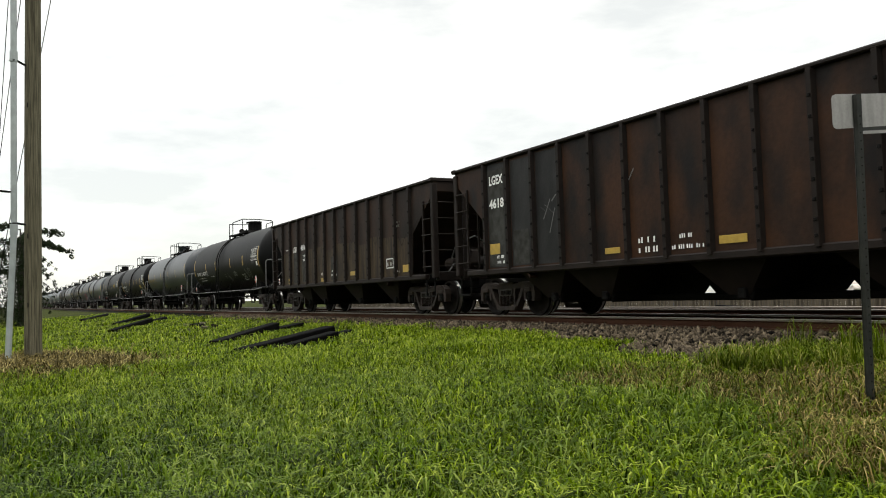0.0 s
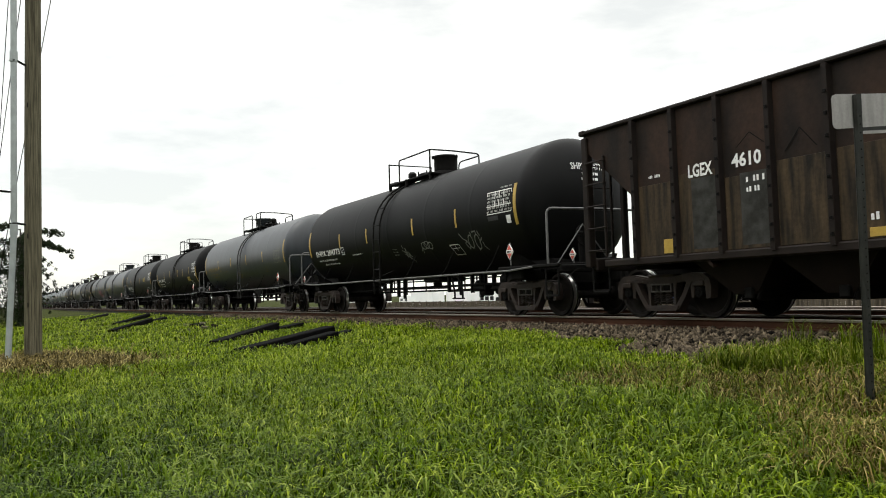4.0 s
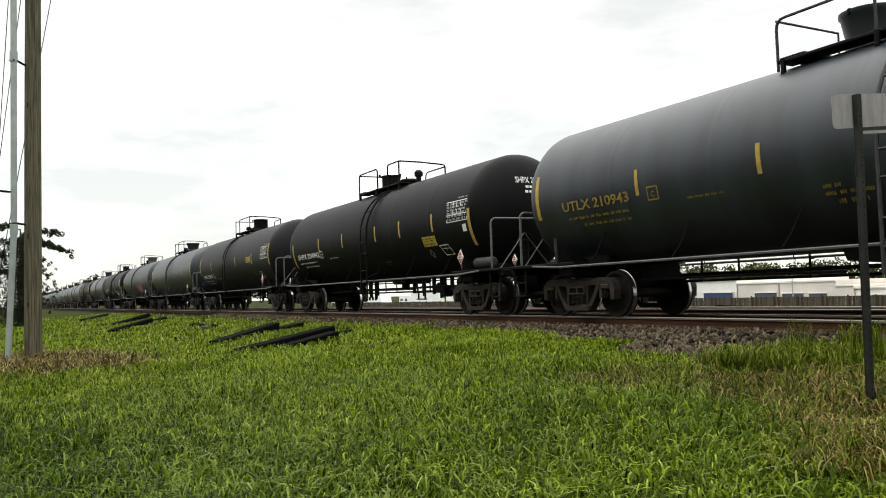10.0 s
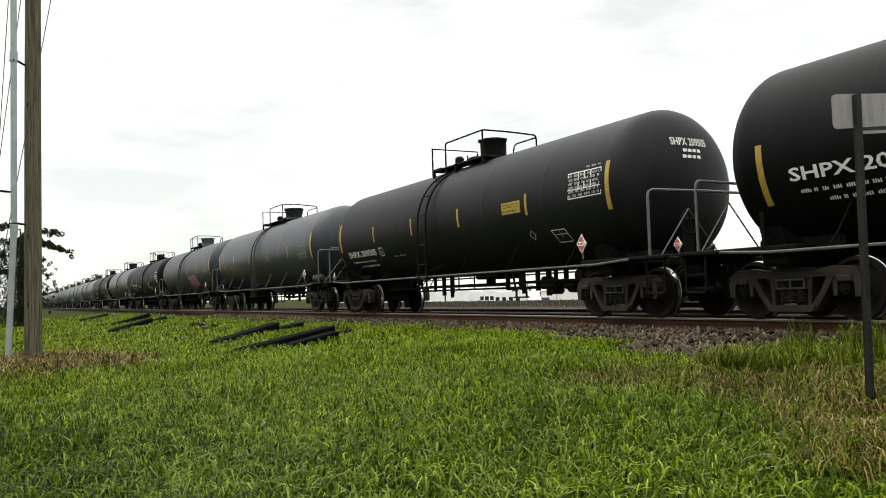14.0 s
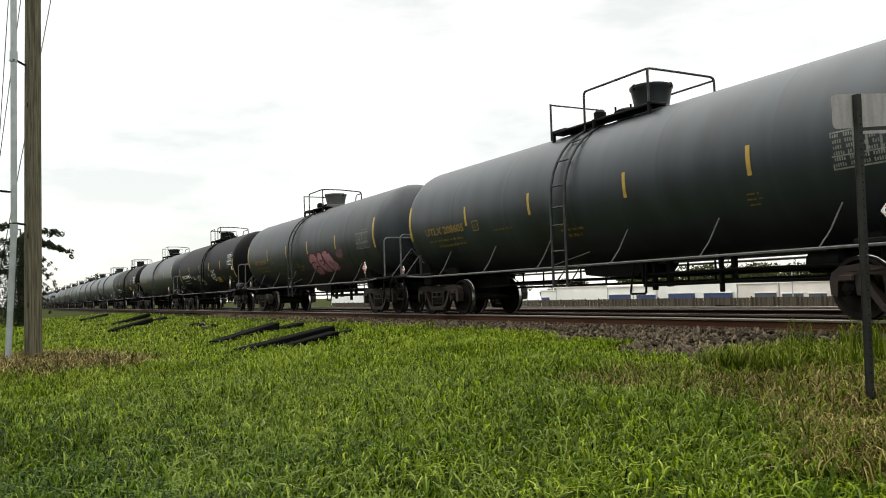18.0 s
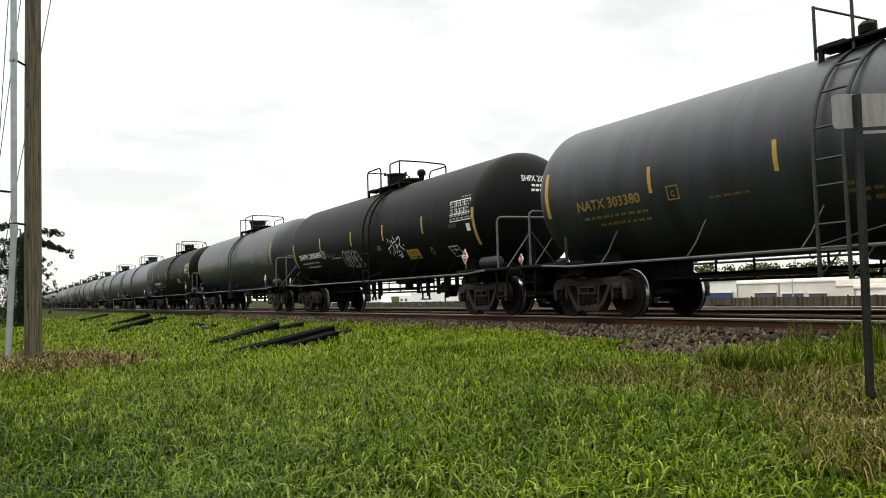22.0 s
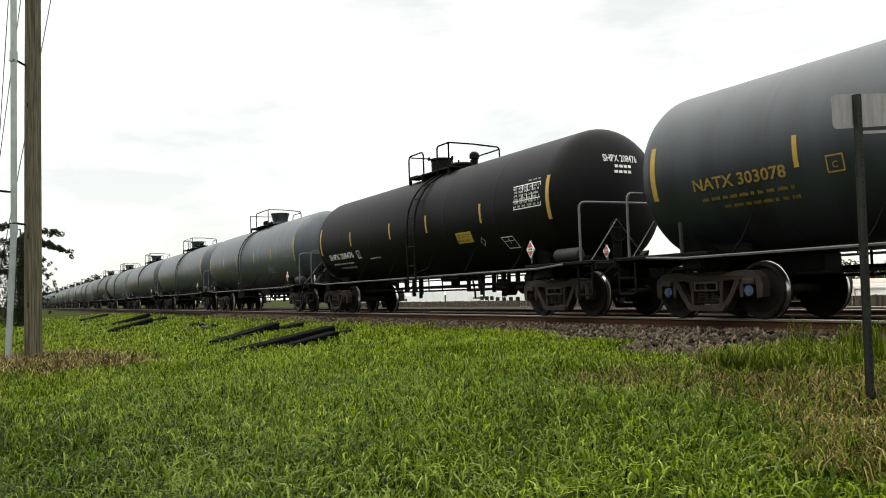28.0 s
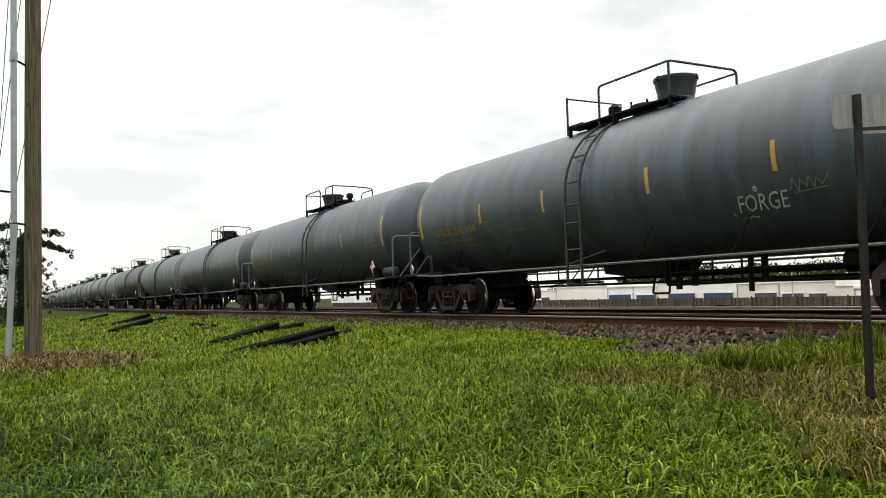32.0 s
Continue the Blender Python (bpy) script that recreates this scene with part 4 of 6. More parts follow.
    if spec.get("slant"):
        nx, nz = spec["slant"]
        outline("slanted_box", [(nx, nz + 0.25), (nx + 0.46, nz + 0.25), (nx + 0.54, nz), (nx + 0.10, nz)], 0.020, WHITE, car)
        outline("slant_line", [(nx + 0.10, nz + 0.16), (nx + 0.46, nz + 0.16)], 0.012, WHITE, car, False)
        outline("slant_line", [(nx + 0.26, nz + 0.25), (nx + 0.29, nz + 0.10)], 0.012, WHITE, car, False)
    if spec.get("square"):
        qx, qz = spec["square"]
        part("white_square", patch_shape(qx, qx + 0.17, qz, qz + 0.18, 0.008), WHITE, car, "small white decal")
    if spec.get("grey_label"):
        part("grey_decal", patch_shape(5.72, 6.15, 2.21, 2.31, 0.008), DARKPIPE, car)
    placard("placard", car, spec.get("placard_x", 6.7), -1.55, 1.44, 0.185)
    # the end face
    if not far:
        vs, fs = glyphs(spec.get("mark", "") or "I I", 0.15, 0.9, 0.01)
        s = Shape()

        def head(u, v):
            dy, dz = u - 0.45, v + 0.70
            rr = min(0.98, math.hypot(dy, dz) / TANK_R)
            return (shell + 0.70 * math.sqrt(1 - rr * rr) + 0.012, dy, TANK_Z + dz)
        s.add([head(u, v) for u, v in vs], fs)
        em = part("end_mark", s, ink, car, "stencilled end mark")
        s = Shape()
        for r, (a, b) in enumerate(((0.25, 0.72), (0.22, 0.70))):
            for k in range(4):
                u0 = a + (b - a) * k / 4
                s.add([head(u0, -0.13 - r * 0.12), head(u0 + 0.09, -0.13 - r * 0.12), head(u0 + 0.09, -0.07 - r * 0.12), head(u0, -0.07 - r * 0.12)], [(0, 1, 2, 3)])
        tagged(part("end_stencil", s, ink, em), kind="stuff")
        placard("placard", car, 8.12, -0.9, 1.30, 0.13)
    return car


def hopper_car(x, label, mark, number, older):
    """An open-top hopper: ribbed sides, slope sheets, four pairs of bottom hoppers, end ladders."""
    sheet = HOPPER if older else HOPPER_DULL
    car = thing("hopper_car", label, "hopper car", "two leading hopper cars", pose(x, YC, 0))
    CARS.append((car, x))
    half, hw, zb, zt = 7.25, 1.52, 1.02, 3.56
    for d in (-1, 1):
        part("side_sheet", lambda: Shape().prism([(-half, zt), (half, zt), (half, zt - 0.25), (half - 1.25, 2.35), (half - 1.35, zb), (-half + 1.35, zb), (-half + 1.25, 2.35), (-half, zt - 0.25)], 0.02, Matrix(((1, 0, 0, 0), (0, 0, 1, d * hw), (0, 1, 0, 0), (0, 0, 0, 1)))), sheet, car, key="hside%d" % d)
        part("top_chord", lambda: Shape().box((0, d * (hw + 0.02), zt), (2 * half, 0.13, 0.075), ch=0.02), HOPPER_RIB, car, key="hchord%d" % d)
        part("side_sill", lambda: Shape().box((0, d * (hw - 0.02), zb), (2 * half - 1.0, 0.16, 0.14), ch=0.025), HOPPER_RIB, car, key="hsill%d" % d)
        part("end_sill", lambda: Shape().box((d * (half - 0.05), 0, 1.02), (0.18, 2.9, 0.26), ch=0.03), HOPPER_RIB, car, key="hesill%d" % d)
        for i in range(13):
            rx = -5.85 + i * 0.977
            rb = part("rib", lambda: Shape().prism([(-0.065, 0), (-0.040, 0.085), (0.040, 0.085), (0.065, 0)], zt - zb - 0.05, Matrix(((1, 0, 0, 0), (0, d, 0, d * (hw + 0.01)), (0, 0, 1, (zt + zb) / 2), (0, 0, 0, 1)))), HOPPER_RIB, car, at=pose(rx, 0, 0), key="hrib%d" % d)
            if d < 0:
                part("rivets", lambda: Shape().box((0.0, -hw - 0.10, 1.20), (0.048, 0.03, 0.048)).box((0.0, -hw - 0.10, 1.42), (0.048, 0.03, 0.048)).box((0.0, -hw - 0.10, 1.70), (0.048, 0.03, 0.048)).box((0.0, -hw - 0.10, 1.98), (0.048, 0.03, 0.048)).box((0.0, -hw - 0.10, 2.26), (0.048, 0.03, 0.048)).box((0.0, -hw - 0.10, 2.54), (0.048, 0.03, 0.048)).box((0.0, -hw - 0.10, 2.85), (0.048, 0.03, 0.048)).box((0.0, -hw - 0.10, 3.15), (0.048, 0.03, 0.048)), IRON, rb, key="rivet")["kind"] = "stuff"
        # end slope sheet
        part("slope_sheet", lambda: Shape().prism([(d * half, zt - 0.25), (d * (half - 1.25), 2.35), (d * (half - 3.1), 0.9), (d * (half - 3.1), 0.84), (d * (half - 1.2), 2.27), (d * (half + 0.03), zt - 0.30), (d * (half + 0.03), zt), (d * half, zt)], 2 * hw + 0.01, Matrix(((1, 0, 0, 0), (0, 0, 1, 0), (0, 1, 0, 0), (0, 0, 0, 1)))), sheet, car, key="hslope%d" % d)
        part("end_chord", lambda: Shape().box((d * half, 0, zt), (0.16, 2 * hw + 0.2, 0.10), ch=0.02), HOPPER_RIB, car, key="hechord%d" % d)
        for e in (-1, 1):
            part("corner_post", lambda: Shape().box((d * (half - 0.02), e * (hw - 0.02), 2.22), (0.16, 0.16, 2.5), ch=0.02), HOPPER_RIB, car, key="hpost%d%d" % (d, e))
            part("end_stay", lambda: Shape().box((d * (half - 0.02), e * 0.62, 2.1), (0.12, 0.12, 2.2), ch=0.02), HOPPER_RIB, car, key="hstay%d%d" % (d, e))
        lad = part("ladder", lambda: Shape().box((d * (half - 0.56), -hw - 0.03, 2.1), (0.05, 0.05, 1.9), ch=0.01), HOPPER_RIB, car, "side ladder", key="hlad%d" % d)
        for i in range(5):
            part("rung", lambda: loop_rail([(d * (half - 0.58), -hw, 0), (d * (half - 0.58), -hw - 0.08, 0), (d * (half - 0.06), -hw - 0.08, 0), (d * (half - 0.06), -hw, 0)], 0.014, 0.03), HOPPER_RIB, lad, at=pose(0, 0, 1.28 + i * 0.42), key="hrung%d" % d)
        lad2 = part("ladder", lambda: Shape().box((d * (half + 0.03), -hw + 0.62, 2.1), (0.05, 0.05, 1.9), ch=0.01), HOPPER_RIB, car, "end ladder", key="hlad2%d" % d)
        for i in range(5):
            part("rung", lambda: loop_rail([(d * (half + 0.03), -hw + 0.08, 0), (d * (half + 0.12), -hw + 0.08, 0), (d * (half + 0.12), -hw + 0.62, 0), (d * (half + 0.03), -hw + 0.62, 0)], 0.014, 0.03), HOPPER_RIB, lad2, at=pose(0, 0, 1.28 + i * 0.42), key="hrung2%d" % d)
        part("coupler", lambda: Shape().add([(d * (p[0] + half - 0.20), p[1], p[2]) for p in coupler_shape().v], coupler_shape().f), IRON, car, "knuckle coupler with air hose", key="hcoup%d" % d)
        part("centre_sill", lambda: Shape().box((d * (half - 1.5), 0, 0.88), (3.2, 0.5, 0.34), ch=0.03).box((d * (half - 1.45), 0, 1.0), (0.6, 2.8, 0.25), ch=0.03), IRON, car, key="hcs%d" % d)
        truck(car, d * 5.8, RUSTY, IRON)
        part("corner_step", lambda: loop_rail([(d * (half - 0.08), -1.50, 1.0), (d * (half - 0.08), -1.50, 0.50), (d * (half - 0.55), -1.50, 0.50), (d * (half - 0.55), -1.50, 1.0)], 0.02, 0.06), IRON, car, key="hstep%d" % d)
    for hx in (-3.9, -2.24, 1.1, 3.85):
        bay = part("hopper_bay", lambda: Shape().add([(-0.85, -1.4, 1.0), (0.85, -1.4, 1.0), (0.85, 1.4, 1.0), (-0.85, 1.4, 1.0), (-0.22, -1.1, 0.40), (0.22, -1.1, 0.40), (0.22, 1.1, 0.40), (-0.22, 1.1, 0.40)], [(0, 1, 5, 4), (1, 2, 6, 5), (2, 3, 7, 6), (3, 0, 4, 7), (4, 5, 6, 7), (3, 2, 1, 0)]), HOPPER_RIB, car, "sloping discharge bay", pose(hx, 0, 0), key="hbay")
        part("bay_door", lambda: Shape().box((0.26, 0, 0.44), (0.07, 2.2, 0.30), Matrix.Rotation(0.4, 3, "Y"), ch=0.02).box((0.12, -1.15, 0.42), (0.16, 0.1, 0.18), ch=0.02), IRON, bay, key="hdoor")
    part("centre_beam", lambda: Shape().box((0, 0, 0.95), (11, 0.5, 0.30), ch=0.03), IRON, car, key="hbeam")
    part("floor_sheet", lambda: Shape().box((0, 0, 1.03), (9.2, 2.9, 0.05), ch=0.01), sheet, car, key="hfloor")
    # the ridges between the bays, and the brake gear on one end
    ridge = [(-4.6, 1.0), (-4.35, 0.42)]
    for nx in (-0.56, 0.9, 2.34):
        ridge += [(nx - 0.17, 0.42), (nx, 0.60), (nx + 0.17, 0.42)]
    part("inner_ridge", lambda: Shape().prism(ridge + [(4.35, 0.42), (4.6, 1.0)], 0.08, Matrix(((1, 0, 0, 0), (0, 0, 1, 0), (0, 1, 0, 0), (0, 0, 0, 1)))), IRON, car, key="hridge")
    part("outlet_beam", lambda: Shape().box((-0.35, 0, 0.355), (8.0, 0.4, 0.13), ch=0.02), IRON, car, key="houtbeam")
    part("brake_cylinder", lambda: Shape().lathe([(-0.28, 0.001), (-0.26, 0.15), (0.22, 0.15), (0.26, 0.08), (0.42, 0.03)], (half - 0.75, -0.55, 1.38), "x", 14), RUSTY, car, key="hbcyl")
    part("air_reservoir", lambda: Shape().lathe([(-0.42, 0.001), (-0.38, 0.16), (0.38, 0.16), (0.42, 0.001)], (half - 0.7, 0.5, 1.42), "y", 14), RUSTY, car, key="hares")
    part("control_valve", lambda: Shape().box((half - 0.35, -0.15, 1.55), (0.26, 0.34, 0.42), ch=0.06).box((half - 0.3, 0.1, 1.85), (0.18, 0.2, 0.22), ch=0.05).box((half - 0.25, -0.45, 1.72), (0.14, 0.22, 0.2), ch=0.04), RUSTY, car, key="hvalve")
    part("brake_pipe", lambda: Shape().tube([(half - 0.6, -0.7, 1.5), (half - 0.2, -0.75, 1.9), (half - 0.15, -0.2, 2.1), (half - 0.3, 0.3, 1.9), (half - 0.1, 0.8, 1.4), (half - 0.1, 0.9, 1.1)], 0.022, 5).tube([(half - 0.3, -0.3, 1.4), (half - 0.1, -0.9, 1.35), (half - 0.1, -1.1, 1.1)], 0.022, 5), PIPE, car, key="hbpipe")
    part("hand_brake_wheel", lambda: Shape().tube([(half + 0.10, 0.45 + 0.26 * math.cos(a * 0.5236), 2.2 + 0.26 * math.sin(a * 0.5236)) for a in range(13)], 0.02, 5).box((half + 0.04, 0.45, 2.2), (0.1, 0.2, 0.3), ch=0.03), RUSTY, car, key="hhb")
    y = -hw - 0.018
    if older:
        plates = ((-5.70, 1.42, 0.42, 0.24), (-1.62, 1.20, 0.42, 0.11), (1.15, 1.20, 0.55, 0.13))
        patches = ((-5.72, 1.15, 0.66, 2.2), (-4.72, 1.15, 0.62, 0.75))
        marks = ((-5.66, 3.02, 0.58), (-5.68, 2.48, 0.62))
        rows = [(-5.4, -5.1, 1.32, 0.07), (-5.4, -5.05, 1.20, 0.06), (-0.70, -0.20, 1.34, 0.10), (-0.70, -0.12, 1.17, 0.10), (0.30, 0.62, 1.36, 0.07), (0.12, 0.85, 1.18, 0.07)]
    else:
        plates = ((-5.20, 1.12, 0.34, 0.24), (-1.45, 1.12, 0.45, 0.12), (1.35, 1.24, 0.52, 0.13), (5.32, 1.20, 0.52, 0.20))
        patches = ((-4.52, 1.15, 0.66, 1.15), (-3.52, 1.15, 0.64, 1.10), (-0.45, 1.15, 0.6, 0.8))
        marks = ((-4.57, 2.33, 0.52), (-3.66, 2.36, 0.56))
        rows = [(-3.4, -3.0, 2.10, 0.09), (-3.4, -3.05, 1.95, 0.08), (-1.42, -1.0, 1.34, 0.10), (-0.35, 0.10, 1.42, 0.06), (-0.42, 0.12, 1.28, 0.07), (-5.5, -5.2, 2.44, 0.05), (4.85, 5.1, 1.22, 0.05)]
    for x0, z0, w, h in plates:
        part("yellow_marker", Shape().box((x0 + w / 2, y - 0.002, z0 + h / 2), (w, 0.012, h), ch=0.003), YELLOW, car, "yellow reflective plate")
    if older:
        for k, (z0, h) in enumerate(((1.12, 2.36), (1.12, 2.33), (1.12, 2.35))):
            part("repainted_panel", Shape().box((-5.36 + k * 0.977, y + 0.009, z0 + h / 2), (0.80, 0.006, h), ch=0.002), DARKSHEET, car, "dark grey repainted panel")
    else:
        for k in range(12):
            top = 2.33 + 0.10 * math.sin(k * 2.2) - 0.008 * k
            part("lower_sheet", Shape().box((-5.36 + k * 0.977, y + 0.006, (1.10 + top) / 2), (0.82, 0.010, top - 1.10), ch=0.003), HOPPER_LOW, car, "scoured replacement sheet")
    for x0, z0, w, h in patches:
        part("paint_patch", Shape().box((x0 + w / 2, y + 0.004, z0 + h / 2), (w, 0.008, h), ch=0.002), GREYPATCH, car, "faded grey repaint")
    letter_part("reporting_mark", mark, marks[0][0], marks[0][1], 0.20, WHITE, car, marks[0][2], "white stencilled mark", flat=y - 0.006, thick=0.03)
    letter_part("car_number", number, marks[1][0], marks[1][1], 0.20, WHITE, car, marks[1][2], "white stencilled number", flat=y - 0.006, thick=0.03)
    bars("stencil_text", rows, WHITE, car, flat=y - 0.006)
    if not older:
        outline("stencil_box", [(4.22, 1.36), (4.68, 1.36), (4.68, 1.62), (4.22, 1.62)], 0.03, WHITE, car, flat=y - 0.006)
        bars("stencil_text", [(4.28, 4.42, 1.42, 0.12), (4.50, 4.62, 1.42, 0.12)], WHITE, car, flat=y - 0.006)
        bars("stencil_text", [(4.95, 5.2, 2.50, 0.07), (4.95, 5.2, 2.62, 0.05)], DULL, car, flat=y - 0.006)
    # scuffed chevrons and weld scars on the sheets of the later car
    if not older:
        sc = Shape()
        for cx, cz, a in ((-2.42, 2.75, 0.30), (0.5, 2.62, 0.26), (1.5, 2.30, -0.25), (-3.3, 2.85, 0.2), (3.42, 2.1, -0.3), (5.3, 1.95, -0.3)):
            for sgn in (-1, 1):
                p0, p1 = (cx, cz), (cx + sgn * 0.26, cz - a)
                sc.add([(p0[0] - 0.012, y - 0.003, p0[1]), (p1[0] - 0.012, y - 0.003, p1[1]), (p1[0] + 0.012, y - 0.003, p1[1]), (p0[0] + 0.012, y - 0.003, p0[1])], [(0, 1, 2, 3)])
        tagged(part("weld_scars", sc, IRON, car, "dark weld scars"), kind="stuff")
    return car

hopper_car(-10.25, "rust-brown open-top hopper car with grey patches", "LGEX", "4618", True)
hopper_car(-26.0, "dark brown ribbed open-top hopper car", "LGEX", "4610", False)

BLACK_LABEL = "black tank car with white stencils and yellow tape"
GREY_LABEL = "dirty grey tank car with ochre stencils"
SPECS = [
    dict(x=-42.7, paint=TANK_BLACK, kind="a", dome=1.03, top_dx=0.25, rails=(-1.33, 1.58), ink=WHITE, mark="SHPX 204773", reservoir=False, mark_at=(-6.32, 2.02), mark_w=2.34, label="black tank car with faint white graffiti", slant=(3.54, 1.55), square=(6.50, 2.10), grey_label=True, panel_x=5.72, placard_x=6.7, arcs=(-6.90, 6.88), tapes=(-3.88, -1.56, 1.70, 4.17)),
    dict(x=-60.2, paint=TANK_BLUE, kind="b", dome=-0.62, top_dx=0.12, rails=(-1.68, 1.52), ink=OCHRE, mark="UTLX 210943", reservoir=False, mark_at=(-6.42, 2.13), mark_w=1.98, label=GREY_LABEL, panel_ink=DULL, tapes=(-4.20, -1.52, 1.41, 4.18), placard_x=6.67),
    dict(x=-77.45, dome=-0.60, top_dx=0.2, rails=(-1.58, 1.72), paint=TANK_BLACK, kind="b", ink=WHITE, mark="SHPX 204942", mark_at=(-6.20, 2.02), mark_w=2.38, label=BLACK_LABEL, notice=(4.40, 1.84), diamond=(4.63, 1.65), slant=(5.23, 1.58), square=(6.70, 2.08), panel_x=5.95, placard_x=6.7, arcs=(-6.68, 7.05), arc_z=(1.72, 2.62), tapes=(-3.74, -1.43, 1.33, 3.07, 5.10)),
    dict(x=-94.6, paint=TANK_BLACK_SHEEN, kind="a", dome=0.64, top_dx=0.2, rails=(-1.42, 1.45), ink=WHITE, mark="SHPX 209505", reservoir=False, mark_at=(-6.34, 1.82), mark_w=2.22, label="black tank car with a yellow notice panel", notice=(3.30, 2.29), diamond=(4.24, 1.77), slant=(4.94, 1.56), panel_x=5.78, placard_x=6.22, arcs=(-6.83, 6.98), tapes=(-4.05, -1.42, 1.24, 4.26)),
    dict(x=-111.8, shell=7.25, bright_brackets=True, top_dx=0.48, rails=(-1.54, 1.68), paint=TANK_WARM, kind="a", dome=0.84, ink=OCHRE, mark="UTLX 208605", mark_at=(-6.38, 2.10), mark_w=2.04, tapes=(-4.20, -1.46, 1.63, 4.45), label=GREY_LABEL, panel_ink=DULL, placard_x=6.7),
    dict(x=-128.97, top_dx=0.1, rails=(-1.36, 0.95), bright_brackets=True, paint=TANK_GREY, kind="a", dome=0.24, ink=OCHRE, mark="NATX 303380", reservoir=False, mark_at=(-6.30, 2.08), mark_w=1.79, label="grey tank car with large pink graffiti", panel_ink=DULL, tapes=(-4.22, -1.57, 1.03, 3.97), placard_x=6.7),
    dict(x=-146.3, top_dx=0.12, dome=-0.44, rails=(-1.12, 1.50), paint=TANK_BLACK, kind="b", ink=WHITE, mark="SHPX 205085", mark_at=(-6.28, 2.00), mark_w=2.35, label="black tank car with white graffiti and an orange label", notice=(2.92, 1.57), diamond=(4.47, 1.72), slant=(5.40, 1.52), square=(6.62, 2.08), grey_label=True, arcs=(-6.88, 6.98), arc_z=(1.72, 2.62), tapes=(-3.87, -0.92, 1.62, 4.25), placard_x=6.65),
    dict(x=-163.72, paint=TANK_BLUE, kind="a", ink=OCHRE, mark="NATX 303078", mark_at=(-6.37, 2.10), mark_w=1.80, top_dx=1.4, dome=0.10, rails=(-0.46, 1.95), tapes=(-4.38, -1.48, 1.35, 4.30), label="dark grey tank car with ochre stencils", cap=BLUE_CAP, panel_ink=DULL, placard_x=6.68),
    dict(x=-181.15, top_dx=0.25, dome=-0.32, rails=(-1.00, 1.60), paint=TANK_BLACK, kind="b", ink=WHITE, mark="SHPX 208476", mark_at=(-6.19, 1.84), mark_w=2.17, label="black tank car with a yellow notice panel", notice=(2.94, 1.80), diamond=(4.10, 1.78), slant=(4.93, 1.56), placard_x=6.42, arcs=(-6.82, 7.02), panel_x=5.75, tapes=(-4.00, -0.92, 1.44, 4.28)),
    dict(x=-198.55, top_dx=0.33, rails=(-1.57, 1.60), paint=TANK_MID, kind="a", dome=0.89, ink=OCHRE, mark="UTLX 210104", mark_at=(-6.46, 2.03), mark_w=2.06, label="grey tank car with white graffiti", panel_ink=DULL, tapes=(-4.14, -1.57, 1.60, 4.28), placard_x=6.75, arcs=(-7.25, 7.40), panel_x=6.05),
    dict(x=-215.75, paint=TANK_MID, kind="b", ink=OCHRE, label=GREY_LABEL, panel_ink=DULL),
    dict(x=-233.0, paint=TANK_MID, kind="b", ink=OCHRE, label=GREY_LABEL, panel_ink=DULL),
    dict(x=-250.25, paint=TANK_HAZED, kind="b", ink=OCHRE, label="grey tank car paled for distance haze", panel_ink=DULL),
    dict(x=-267.5, paint=TANK_GREY, kind="b", ink=OCHRE, label=GREY_LABEL, far=True),
]
# pale and mid greys paint the haze onto the far cars
PAINTS = (TANK_HAZED, TANK_MID, TANK_HAZED, TANK_MID, TANK_HAZED, TANK_HAZED, TANK_MID, TANK_HAZED)
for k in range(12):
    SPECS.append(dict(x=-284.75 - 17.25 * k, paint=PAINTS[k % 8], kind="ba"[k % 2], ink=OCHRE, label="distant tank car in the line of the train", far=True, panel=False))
BUILT = [tank_car(s) for s in SPECS]


def scribble(car, strokes, box, w, material, label):
    """Sprayed lines: strokes in a unit square, laid into box = (x0, x1, z0, z1) on the flank."""
    x0, x1, z0, z1 = box
    s = Shape()
    for st in strokes:
        pts = [(x0 + (x1 - x0) * u, z0 + (z1 - z0) * v) for u, v in st]
        for (ax, az), (bx, bz) in zip(pts, pts[1:]):
            d = math.hypot(bx - ax, bz - az) or 1
            nx, nz = -(bz - az) / d * w / 2, (bx - ax) / d * w / 2
            ex, ez = (bx - ax) / d * w / 2.5, (bz - az) / d * w / 2.5
            c = [(ax - ex + nx, az - ez + nz), (ax - ex - nx, az - ez - nz), (bx + ex - nx, bz + ez - nz), (bx + ex + nx, bz + ez + nz)]
            s.add([skin(a, b, 0.011) for a, b in c], [(0, 1, 2, 3)])
    return tagged(part("graffiti", s, material, car, label), kind="stuff")


def oval(cx, cy, rx, ry, slant=0.0, n=18, a0=0.0, a1=6.3):
    return [(cx + rx * math.cos(a0 + (a1 - a0) * i / n) + slant * ry * math.sin(a0 + (a1 - a0) * i / n), cy + ry * math.sin(a0 + (a1 - a0) * i / n)) for i in range(n + 1)]


